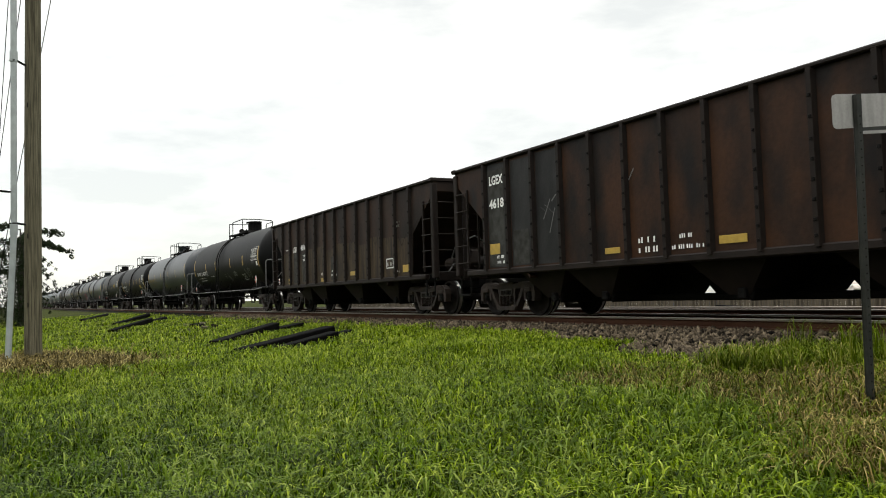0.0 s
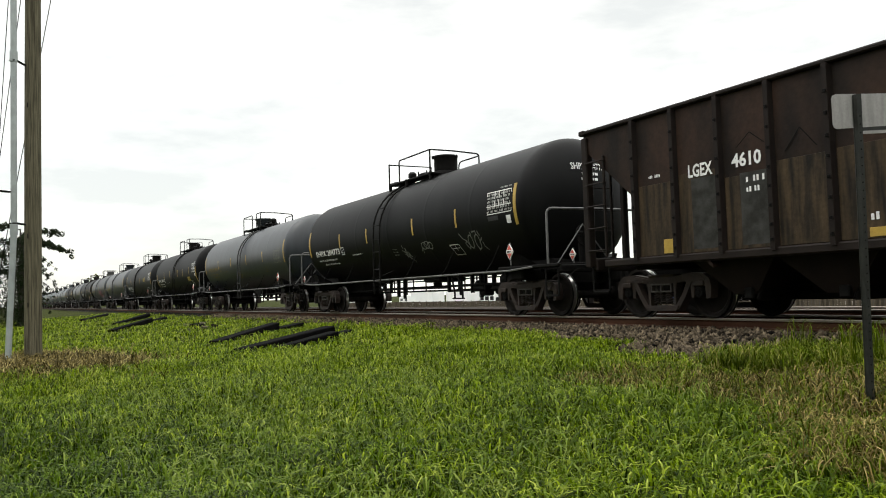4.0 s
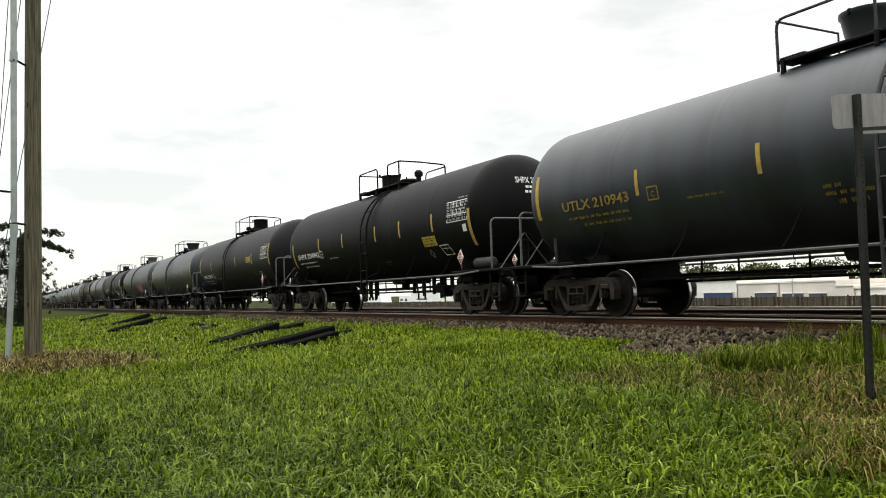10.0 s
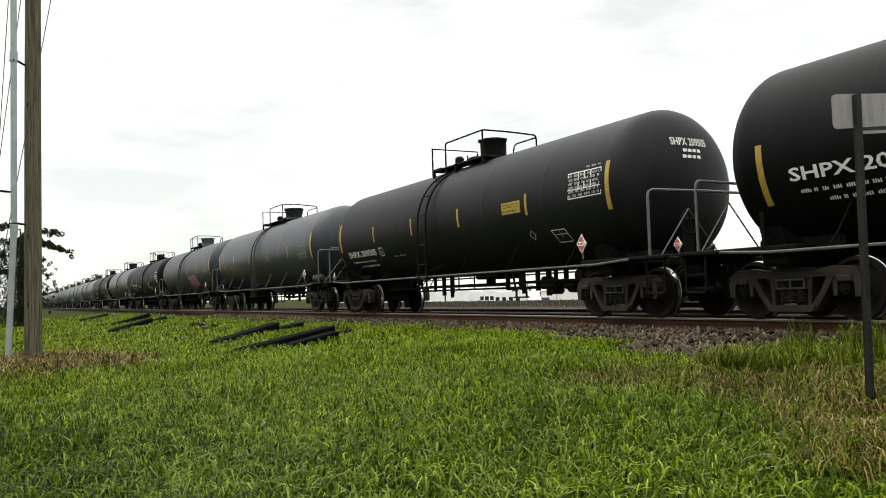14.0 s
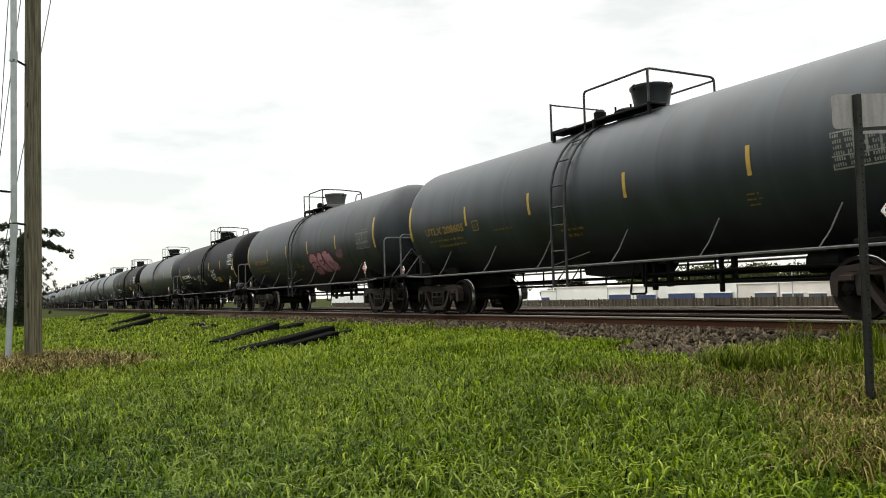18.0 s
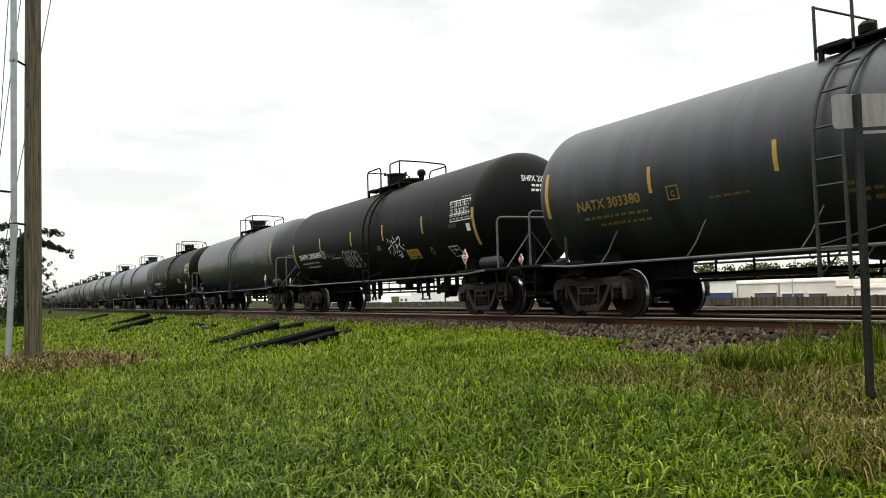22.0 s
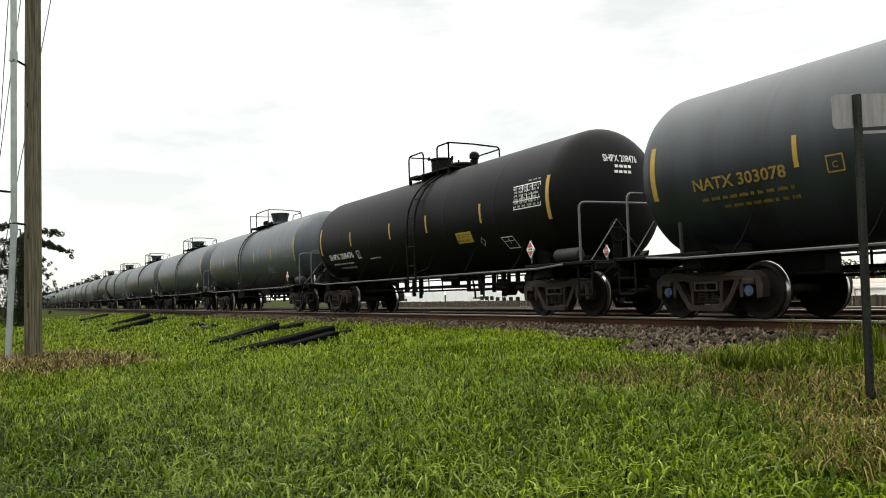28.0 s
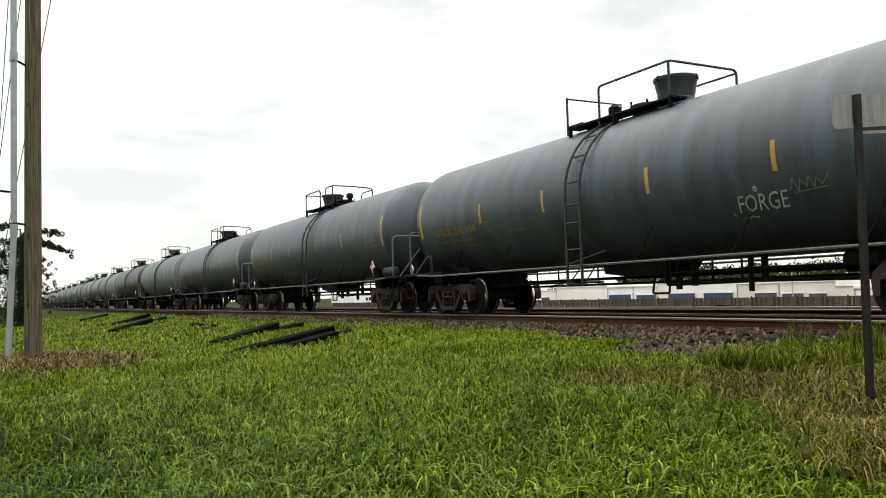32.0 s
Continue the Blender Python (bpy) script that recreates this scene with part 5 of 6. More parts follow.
def blob(car, pts, box, material, edge, name="graffiti_letter"):
    """A filled, outlined bubble letter."""
    x0, x1, z0, z1 = box
    p = [(x0 + (x1 - x0) * u, z0 + (z1 - z0) * v) for u, v in pts]
    cx, cz = sum(a for a, _ in p) / len(p), sum(b for _, b in p) / len(p)
    s = Shape()
    rings = 4
    vs = [skin(cx, cz, 0.008)]
    for r in range(1, rings + 1):
        vs += [skin(cx + (a - cx) * r / rings, cz + (b - cz) * r / rings, 0.008) for a, b in p]
    n = len(p)
    fs = [(0, 1 + i, 1 + (i + 1) % n) for i in range(n)]
    for r in range(rings - 1):
        fs += [(1 + r * n + i, 1 + (r + 1) * n + i, 1 + (r + 1) * n + (i + 1) % n, 1 + r * n + (i + 1) % n) for i in range(n)]
    ob = part(name, s.add(vs, fs), material, car, "pink sprayed bubble letter")
    outline("letter_edge", p, 0.055, edge, ob, lift=0.013)
    return ob


def paint_graffiti():
    box = (0.98, 4.86, 1.37, 2.22)
    c = BUILT[5]
    blob(c, [(0.00, 0.70), (0.02, 0.88), (0.10, 0.98), (0.18, 0.95), (0.225, 0.80), (0.24, 0.45), (0.25, 0.20), (0.20, 0.05), (0.12, 0.0), (0.06, 0.08), (0.02, 0.28), (0.02, 0.48)], box, PINK, DARKRED)
    blob(c, [(0.235, 0.80), (0.29, 0.97), (0.36, 0.97), (0.39, 0.84), (0.38, 0.70), (0.42, 0.50), (0.47, 0.25), (0.44, 0.10), (0.36, 0.08), (0.28, 0.18), (0.24, 0.42), (0.225, 0.62)], box, PINK, DARKRED)
    blob(c, [(0.39, 0.86), (0.44, 1.0), (0.52, 1.02), (0.55, 0.86), (0.58, 0.92), (0.61, 0.80), (0.64, 0.60), (0.70, 0.45), (0.705, 0.22), (0.62, 0.12), (0.56, 0.15), (0.52, 0.10), (0.46, 0.18), (0.43, 0.48)], box, PINK, DARKRED)
    blob(c, [(0.735, 0.66), (0.755, 0.86), (0.815, 0.98), (0.895, 0.97), (0.925, 0.82), (0.925, 0.66), (0.835, 0.62)], box, GREYPINK, DARKRED)
    scribble(c, [[(0.03, 0.52), (0.10, 0.60), (0.16, 0.55)], [(0.10, 0.30), (0.15, 0.42), (0.22, 0.38)], [(0.30, 0.60), (0.36, 0.62), (0.40, 0.52), (0.33, 0.42), (0.31, 0.60)], [(0.50, 0.20), (0.52, 0.55), (0.58, 0.40)], [(0.785, 0.70), (0.805, 0.88), (0.835, 0.72)], [(0.855, 0.72), (0.865, 0.88), (0.905, 0.70)]], box, 0.05, DARKRED, "dark strokes of the pink graffiti")
    c = BUILT[6]
    box = (-1.94, -0.40, 1.50, 2.10)
    bubbles = [oval(0.12, 0.56, 0.11, 0.42, 0.02), oval(0.29, 0.52, 0.09, 0.42, 0.05), oval(0.45, 0.50, 0.09, 0.44, 0.0), oval(0.62, 0.48, 0.10, 0.45, 0.04), oval(0.80, 0.46, 0.11, 0.42, -0.03), [(0.90, 0.30), (0.97, 0.10), (1.0, 0.22), (0.93, 0.45)]]
    inner = [[(0.08, 0.62), (0.13, 0.48), (0.16, 0.62)], [(0.26, 0.75), (0.28, 0.30)], [(0.31, 0.70), (0.32, 0.35)], [(0.42, 0.62), (0.48, 0.58)], [(0.43, 0.38), (0.49, 0.36)], [(0.60, 0.66), (0.66, 0.60), (0.60, 0.50), (0.67, 0.34)], [(0.78, 0.60), (0.82, 0.52)]]
    scribble(c, bubbles, box, 0.034, PALEINK, "white sprayed bubble tag")
    scribble(c, inner, box, 0.024, PALEINK, "inner strokes of the bubble tag")
    strokes = [[(0.03, 0.20), (0.10, 0.96)], [(0.0, 0.42), (0.16, 0.52), (0.30, 0.62)], [(0.19, 0.08), (0.26, 0.88)], [(0.355, 0.20), (0.375, 0.60)], [(0.375, 0.80), (0.39, 0.86)], [(0.475, 0.18), (0.505, 0.99)], [(0.39, 0.70), (0.64, 0.80)], [(0.56, 0.42), (0.66, 0.50), (0.64, 0.62), (0.57, 0.58), (0.56, 0.32), (0.62, 0.20), (0.70, 0.28)], [(0.745, 0.12), (0.775, 0.96)], [(0.70, 0.86), (0.84, 1.0), (0.92, 0.90), (0.88, 0.68), (0.78, 0.58), (0.88, 0.40), (0.99, 0.28)], [(0.48, 0.02), (0.74, 0.08)], [(0.53, -0.08), (0.74, -0.02)], [(1.03, 0.52), (1.05, 0.53)]]
    scribble(c, strokes, (1.82, 2.86, 1.70, 2.24), 0.034, WHITE, "white sprayed tag")
    scribble(c, [oval(0.5, 0.5, 0.4, 0.3), [(0.1, 0.2), (0.9, 0.8)], [(0.2, 0.9), (0.8, 0.1)]], (1.05, 1.35, 1.90, 2.10), 0.02, DULL, "small faded tag")
    scribble(c, [[(0.0, 0.3), (0.1, 0.9), (0.16, 0.1), (0.24, 0.7), (0.32, 0.2), (0.40, 0.65), (0.5, 0.25), (0.58, 0.6), (0.66, 0.2), (0.8, 0.95), (0.72, 0.1)], [(0.05, 0.05), (0.95, 0.2), (1.0, 0.7)]], (-3.38, -2.50, 1.95, 2.13), 0.011, DULL, "faint thin tag")
    c = BUILT[9]
    letter_part("graffiti", "FORGE", 3.42, 1.68, 0.25, PALEINK, c, 0.92, "white sprayed tag", slope=0.25, thick=0.0)
    scribble(c, [oval(1.0, 1.05, 0.05, 0.08), [(0.30, 0.0), (0.55, 0.08), (0.75, 0.02)], [(-0.06, 0.25), (-0.02, 0.15)]], (3.32, 3.85, 1.58, 1.98), 0.025, PALEINK, "flourish of the white tag")
    scribble(c, [[(0.0, 0.2), (0.1, 0.9), (0.2, 0.1), (0.3, 0.8), (0.42, 0.3), (0.5, 0.9), (0.6, 0.2), (0.7, 0.8), (0.8, 0.3), (1.0, 0.9)], [(0.1, 0.0), (0.9, 0.15)]], (4.46, 5.12, 1.86, 2.08), 0.016, DULL, "faint second tag")
    h = CARS[0][0]
    scuffs = Shape()
    for a, b, c2, d2 in ((-3.55, 2.05, -3.30, 2.45), (-3.50, 2.35, -3.20, 2.15), (-3.35, 1.75, -3.15, 2.25), (-3.62, 2.30, -3.45, 2.20), (-3.25, 2.40, -3.10, 2.52), (-0.9, 2.5, -0.75, 2.7)):
        w = 0.02
        scuffs.add([(a, -1.546, b), (a + w, -1.546, b - w), (c2 + w, -1.546, d2 - w), (c2, -1.546, d2)], [(0, 1, 2, 3)])
    tagged(part("scuff_marks", scuffs, PIPE, h, "pale scrapes on the side sheet"), kind="stuff")
    c = BUILT[0]
    scribble(c, [[(0.0, 0.95), (0.10, 0.70), (0.25, 0.55), (0.15, 0.45), (0.22, 0.15), (0.32, 0.30), (0.22, 0.60)], oval(0.42, 0.50, 0.10, 0.32, 0.1), [(0.50, 0.95), (0.62, 0.05), (0.75, 0.98), (0.60, 0.95)], oval(0.72, 0.45, 0.10, 0.36, 0.1), [(0.85, 0.95), (0.92, 0.20), (1.0, 0.02)], [(0.80, 0.40), (0.95, 0.62)]], (4.22, 5.26, 1.58, 2.06), 0.03, DULL, "pale sprayed tag")
    scribble(c, [oval(0.3, 0.6, 0.2, 0.3), oval(0.55, 0.65, 0.2, 0.3), oval(0.8, 0.55, 0.18, 0.3), [(0.0, 0.2), (0.15, 0.5), (0.05, 0.0)]], (1.95, 2.66, 1.70, 2.00), 0.022, DULL, "small pale tag")
    scribble(c, [[(0.1, 0.95), (0.3, 0.3), (0.45, 0.8), (0.6, 0.2), (0.75, 0.6), (0.9, 0.0)], [(0.0, 0.7), (0.95, 0.35)], [(0.2, 0.5), (1.0, 0.1)]], (0.75, 1.18, 1.46, 2.00), 0.022, DULL, "smeared pale tag")
    bars("faded_stencil", [(0.12, 0.46, 1.88, 0.03), (0.12, 0.46, 1.80, 0.03), (0.12, 0.42, 1.72, 0.03)], DULL, c)
    for k in (1, 4, 5):
        bars("scraped_stencil", [(-0.55, -0.25, 1.86, 0.05), (-0.55, 0.20, 1.76, 0.05), (-0.40, 0.10, 1.64, 0.06)], OCHRE, BUILT[k])
        bars("small_stencil", [(4.30, 4.55, 1.92, 0.025), (4.28, 4.60, 1.84, 0.025), (4.30, 4.52, 1.76, 0.025)], OCHRE, BUILT[k])
    bars("small_stencil", [(1.45, 1.85, 1.56, 0.035), (1.55, 1.80, 1.50, 0.02)], DULL, BUILT[2])


GREYPINK = mat("greyish_pink_spray", (0.13, 0.10, 0.115), 0.75, vary=0.35, scale=6, grain=60, spec=0.15)
paint_graffiti()

# ---- beside the track ----


def make_pole():
    x, y = -17.3, 0.455
    z = -0.32
    p = thing("utility_pole", "weathered wooden utility pole standing in rough grass", "utility pole", at=pose(x, y, z))
    s = Shape().tube([(0, 0, -0.5), (0.0, 0, 1.0), (0.0, 0.0, 4.0), (0.0, 0.01, 7.0), (0.0, 0.01, 11.0)], [0.158, 0.154, 0.148, 0.140, 0.132], 20)
    pl = part("pole", s, WOODPOLE, p)
    for zz in (0.9, 2.2, 4.7):
        part("staple", Shape().box((0.12, -0.09, zz), (0.03, 0.02, 0.09), ch=0.005), IRON, pl)
    c = part("conduit", Shape().tube([(0.3, -0.425, -0.25), (0.3, -0.42, 0.0), (0.3, -0.36, 1.4), (0.3, -0.325, 2.3), (0.3, -0.325, 6.0), (0.3, -0.335, 10.5)], 0.056, 12), GALV, p, "grey riser conduit held off the pole")
    for zz in (2.30, 5.56):
        part("coupling", Shape().lathe([(zz - 0.1, 0.056), (zz - 0.1, 0.068), (zz + 0.1, 0.068), (zz + 0.1, 0.056)], (0.3, -0.325, 0), "z", 12), GALV, c)
    for zz in (2.42, 5.48):
        part("standoff_bracket", Shape().tube([(0.3, -0.26, zz), (0.0, -0.1, zz)], 0.022, 6).tube([(0.37, -0.325, zz), (0.3, -0.395, zz), (0.23, -0.325, zz), (0.3, -0.255, zz)], 0.014, 5, True), IRON, c)
    part("side_arm", Shape().tube([(0.3, -0.33, 3.0), (0.3, -0.6, 3.02), (0.3, -1.2, 3.0)], 0.022, 6), IRON, c)
    return p


make_pole()


def make_wires():
    """Thin overhead lines slanting past the pole."""
    for a, b in (((-22.10, 0.14, 9.5), (-23.10, -0.46, -0.8)), ((-21.95, 0.47, 9.3), (-23.23, -0.73, -0.8)), ((-21.55, 1.20, 9.4), (-23.20, -0.50, -0.8))):
        a, b = Vector(a), Vector(b)
        solid("overhead_wire", Shape().tube([a.lerp(b, i / 8) for i in range(9)], 0.010, 5), IRON, "thin dark wire slanting down beside the pole", "wire", "wires at the pole")


make_wires()


def make_sign():
    base, top = Vector((-3.925, 5.715, -0.62)), Vector((-3.828, 5.628, 1.95))
    p = thing("street_sign", "bare metal sign blade on a dark steel channel post", "sign", at=Matrix.Translation(base))
    w = (top - base).normalized()
    u = Vector((0.466, 0.885, 0.0))
    u = (u - w * u.dot(w)).normalized()
    v = w.cross(u)
    k = (top - base) / 2
    m = Matrix(((u.x, v.x, w.x, k.x), (u.y, v.y, w.y, k.y), (u.z, v.z, w.z, k.z), (0, 0, 0, 1)))
    chan = [(-0.034, 0.018), (-0.026, 0.018), (-0.014, -0.014), (0.014, -0.014), (0.026, 0.018), (0.034, 0.018), (0.034, 0.013), (0.029, 0.013), (0.017, -0.019), (-0.017, -0.019), (-0.029, 0.013), (-0.034, 0.013)]
    post = part("post", Shape().prism(chan, (top - base).length, m), POST, p)
    side = -1 if v.y > 0 else 1
    for i in range(36):
        part("punched_hole", lambda: Shape().lathe([(-0.002, 0.006), (0.0, 0.006), (0.0, 0.001)], (0, 0, 0), "z", 8), IRON, post, at=m @ Matrix.Translation((0, side * 0.0195, -1.05 + i * 0.062)) @ Matrix.Rotation(math.pi / 2, 4, "X"), key="hole")
    n = v * -side
    c = top - base + Vector((0, 0, -0.12)) + n * 0.03
    pm = Matrix(((u.x, 0, n.x, c.x), (u.y, 0, n.y, c.y), (u.z, 1, n.z, c.z), (0, 0, 0, 1)))
    part("sign_plate", Shape().prism([(-0.185, -0.10), (-0.175, -0.123), (-0.155, -0.132), (0.60, -0.115), (0.63, -0.10), (0.63, 0.10), (0.60, 0.115), (-0.155, 0.132), (-0.175, 0.123), (-0.185, 0.10)], 0.005, pm), SIGNBACK, p, "unpainted back of a street name blade")
    part("stiffener", Shape().prism([(0.03, -0.155), (0.62, -0.150), (0.62, -0.178), (0.03, -0.178)], 0.012, pm), SIGNBACK, p, "lower edge strip")
    # dark sheet standing in for the shaded gap below the blade
    part("backing_strip", Shape().prism([(0.03, -0.117), (0.62, -0.113), (0.62, -0.150), (0.03, -0.155)], 0.004, pm), POST, p)
    return p


make_sign()


def make_old_timbers():
    """Tarred timbers dumped down the bank in twos and threes."""
    def timber(x0, y0, x1, y1, l0, l1, w=0.26, hgt=0.20):
        a, b = Vector((x0, y0, float(land(x0, y0)) + l0)), Vector((x1, y1, float(land(x1, y1)) + l1))
        d = b - a
        m = d.to_track_quat("X", "Z").to_matrix().to_4x4()
        m.translation = (a + b) / 2
        solid("old_timber", Shape().box((0, 0, 0), (d.length, w, hgt), ch=0.02), OLDTIE, "black tarred timber lying on the grass bank", "timber", "dumped timbers", at=m)
    # the piles by the track, each a long timber with shorter ones beside it
    timber(-16.0, 4.02, -17.95, 6.62, 0.0, 0.17, 0.30, 0.24)
    timber(-15.98, 4.82, -17.15, 6.42, 0.0, 0.10, 0.26, 0.20)
    timber(-17.3, 5.95, -18.3, 7.25, -0.02, 0.06, 0.24, 0.18)
    timber(-20.1, 4.45, -22.5, 6.66, 0.0, 0.20, 0.30, 0.24)
    timber(-21.9, 6.15, -24.0, 7.9, 0.02, 0.08, 0.28, 0.20)
    timber(-33.90, 3.58, -38.03, 5.63, 0.04, 0.31, 0.24, 0.19)
    timber(-43.29, 4.74, -47.98, 6.99, 0.04, 0.28, 0.24, 0.19)
    timber(-41.24, 6.08, -44.03, 7.25, 0.04, 0.15, 0.24, 0.19)
    timber(-17.45, 18.5, -16.45, 18.45, 0.24, 0.20, 0.14, 0.08)
    timber(-57.5, 4.30, -70.0, 7.10, 0.06, 0.08)


make_old_timbers()
rng = np.random.default_rng(5)


def stones():
    """Ballast: loose angular stones on the shoulders and between the rails."""
    base = np.array([(1, 0, 0), (-1, 0, 0), (0, 1, 0), (0, -1, 0), (0, 0, 1), (0, 0, -1)], float)
    tri = np.array([(0, 2, 4), (2, 1, 4), (1, 3, 4), (3, 0, 4), (2, 0, 5), (1, 2, 5), (3, 1, 5), (0, 3, 5)])
    n = 30000
    u = rng.random(n)
    x = -5.0 - 40.0 * u ** 1.45
    t = toe(x) - 0.1
    y = t + (YC - GAUGE_HALF - 0.10 - t) * rng.random(n) ** 0.9
    z = land(x, y) - 0.015 + 0.075 * rng.random(n) ** 1.5
    z = np.where(y > 10.0, -0.225 + 0.04 * rng.random(n), z)
    r = 0.018 + 0.042 * rng.random(n) ** 1.3
    sc = r[:, None] * (0.65 + 0.7 * rng.random((n, 3)))
    v = base[None] * sc[:, None, :] * (0.8 + 0.4 * rng.random((n, 6, 1)))
    v += 0.25 * r[:, None, None] * rng.standard_normal((n, 6, 3))
    a = rng.random(n) * 6.283
    ca, sa = np.cos(a)[:, None], np.sin(a)[:, None]
    vx, vy = v[..., 0] * ca - v[..., 1] * sa, v[..., 0] * sa + v[..., 1] * ca
    v = np.stack([vx + x[:, None], vy + y[:, None], v[..., 2] + z[:, None]], -1)
    f = tri[None] + 6 * np.arange(n)[:, None, None]
    ob = new("ballast_stones", raw("ballast_stones", v.reshape(-1, 3), f.reshape(-1, 3), BALLAST))
    tagged(ob, "loose grey-brown ballast stones beside the rail", "ballast", kind="stuff")


stones()


def ballast_bed():
    """The packed bed under the ties of both tracks."""
    xs = np.concatenate([-np.geomspace(700, 60, 20), np.arange(-58, 12, 0.6)])
    prof = ((0.0, None), (0.2, None), (0.4, None), (0.6, None), (0.8, None), (10.0, -0.245), (10.62, -0.235), (12.2, -0.215), (13.0, -0.20), (13.6, -0.27), (14.1, -0.20), (17.2, -0.195), (18.2, -0.45))
    vs = []
    for x in xs:
        for y, z in prof:
            if z is None:
                y = float(toe(x)) - 0.25 + y * (10.25 - float(toe(x)))
                z = float(land(x, y)) + 0.006
            vs.append((x, y, z + 0.008 * math.sin(x * 9.1 + y * 4)))
    k = len(prof)
    fs = [(i * k + j, (i + 1) * k + j, (i + 1) * k + j + 1, i * k + j + 1) for i in range(len(xs) - 1) for j in range(k - 1)]
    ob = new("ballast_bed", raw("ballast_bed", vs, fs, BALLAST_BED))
    tagged(ob, "packed ballast bed, near black for the shade between stones", "ballast bed", kind="structure")


# near-black colour puts in the shade between stones and under the train
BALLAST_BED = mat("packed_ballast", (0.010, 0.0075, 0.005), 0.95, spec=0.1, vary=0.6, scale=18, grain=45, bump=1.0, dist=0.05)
ballast_bed()


def blades(name, x, y, length, width, material, label, lean=0.6, up=0.0, droop=1.0, fine=False):
    """Grass: each blade a bent strip of three lengths with a pointed tip."""
    n = len(x)
    z = land(x, y) - 0.015 + up
    a = rng.random(n) * 6.283
    bd = lean * (0.25 + 1.0 * rng.random(n))
    dx, dy = np.cos(a), np.sin(a)
    tw = a + 1.571 + 0.9 * (rng.random(n) - 0.5)
    px, py = np.cos(tw), np.sin(tw)
    w = width / 2
    if fine:
        # rises, arches over and hangs
        rows = ((0.0, 0.0, 0.6), (0.10 * bd, 0.36, 1.0), (0.30 * bd, 0.64 - 0.05 * bd, 0.95), (0.58 * bd, 0.76 - 0.20 * bd, 0.75), (0.86 * bd, 0.74 - 0.42 * bd * droop, 0.0))
    else:
        rows = ((0.0, 0.0, 0.7), (0.16 * bd, 0.46, 1.0), (0.48 * bd, 0.74 - 0.14 * bd, 0.8), (0.86 * bd, 0.84 - 0.44 * bd * droop, 0.0))
    last = len(rows) - 1
    k = 2 * last + 1
    V = np.empty((n, k, 3))
    for i, (o, h, s) in enumerate(rows):
        for side in ((1.0, -1.0) if i < last else (0.0,)):
            q = 2 * i + (0 if side >= 0 else 1)
            V[:, q, 0] = x + dx * o * length + px * w * s * side
            V[:, q, 1] = y + dy * o * length + py * w * s * side
            V[:, q, 2] = z + h * length
    tri = [f for i in range(last - 1) for f in ((2 * i, 2 * i + 1, 2 * i + 3), (2 * i, 2 * i + 3, 2 * i + 2))] + [(2 * last - 2, 2 * last - 1, 2 * last)]
    F = np.array(tri)[None] + k * np.arange(n)[:, None, None]
    ob = new(name, raw(name, V.reshape(-1, 3), F.reshape(-1, 3), material, True))
    return tagged(ob, label, "grass", kind="stuff")


def scatter(n, near, far, power=1.0):
    """Places in a fan of the field between two distances."""
    d = near + (far - near) * rng.random(n) ** power
    ang = TURN + radians(31.5) * (2 * rng.random(n) - 1)
    return -np.cos(ang) * d, np.sin(ang) * d


def fade(x):
    """Where the turf thins into the ballast."""
    return toe(x) + 0.22 * np.sin(x * 2.3) + 0.14 * np.sin(x * 5.1 + 1.0)


def bare(x, y):
    """How far the green turf gives way to dead grass, from 0 to 1."""
    a = np.exp(-(((x + 6.75) / 0.62) ** 2 + ((y - 5.70) / 0.52) ** 2) ** 1.5)
    d = np.exp(-(((x + 5.50) / 0.55) ** 2 + ((y - 6.10) / 0.62) ** 2) ** 1.5)
    e = 0.7 * np.exp(-(((x + 6.15) / 0.55) ** 2 + ((y - 6.10) / 0.32) ** 2) ** 1.5)
    b = np.exp(-(((x + 16.3) / 2.2) ** 2 + ((y - 0.7) / 1.15) ** 2) ** 1.5)
    torn = 0.80 + 0.30 * np.sin(x * 7.3 + 2.0 * np.sin(y * 5.1)) * np.sin(y * 8.7 + x * 3.3)
    return np.clip((0.9 * a + 0.9 * d + e + 0.9 * b) * torn + straw(x, y), 0, 0.95)


def straw(x, y):
    """The drier corner round the sign post, from 0 to 1."""
    side, far = np.degrees(np.arctan2(y, -x) - TURN), np.hypot(x, y)
    return 0.85 * smooth(20.5, 24.5, side + 0.8 * np.sin(far * 3.1)) * smooth(4.7, 5.5, far) * smooth(8.9, 7.8, far)


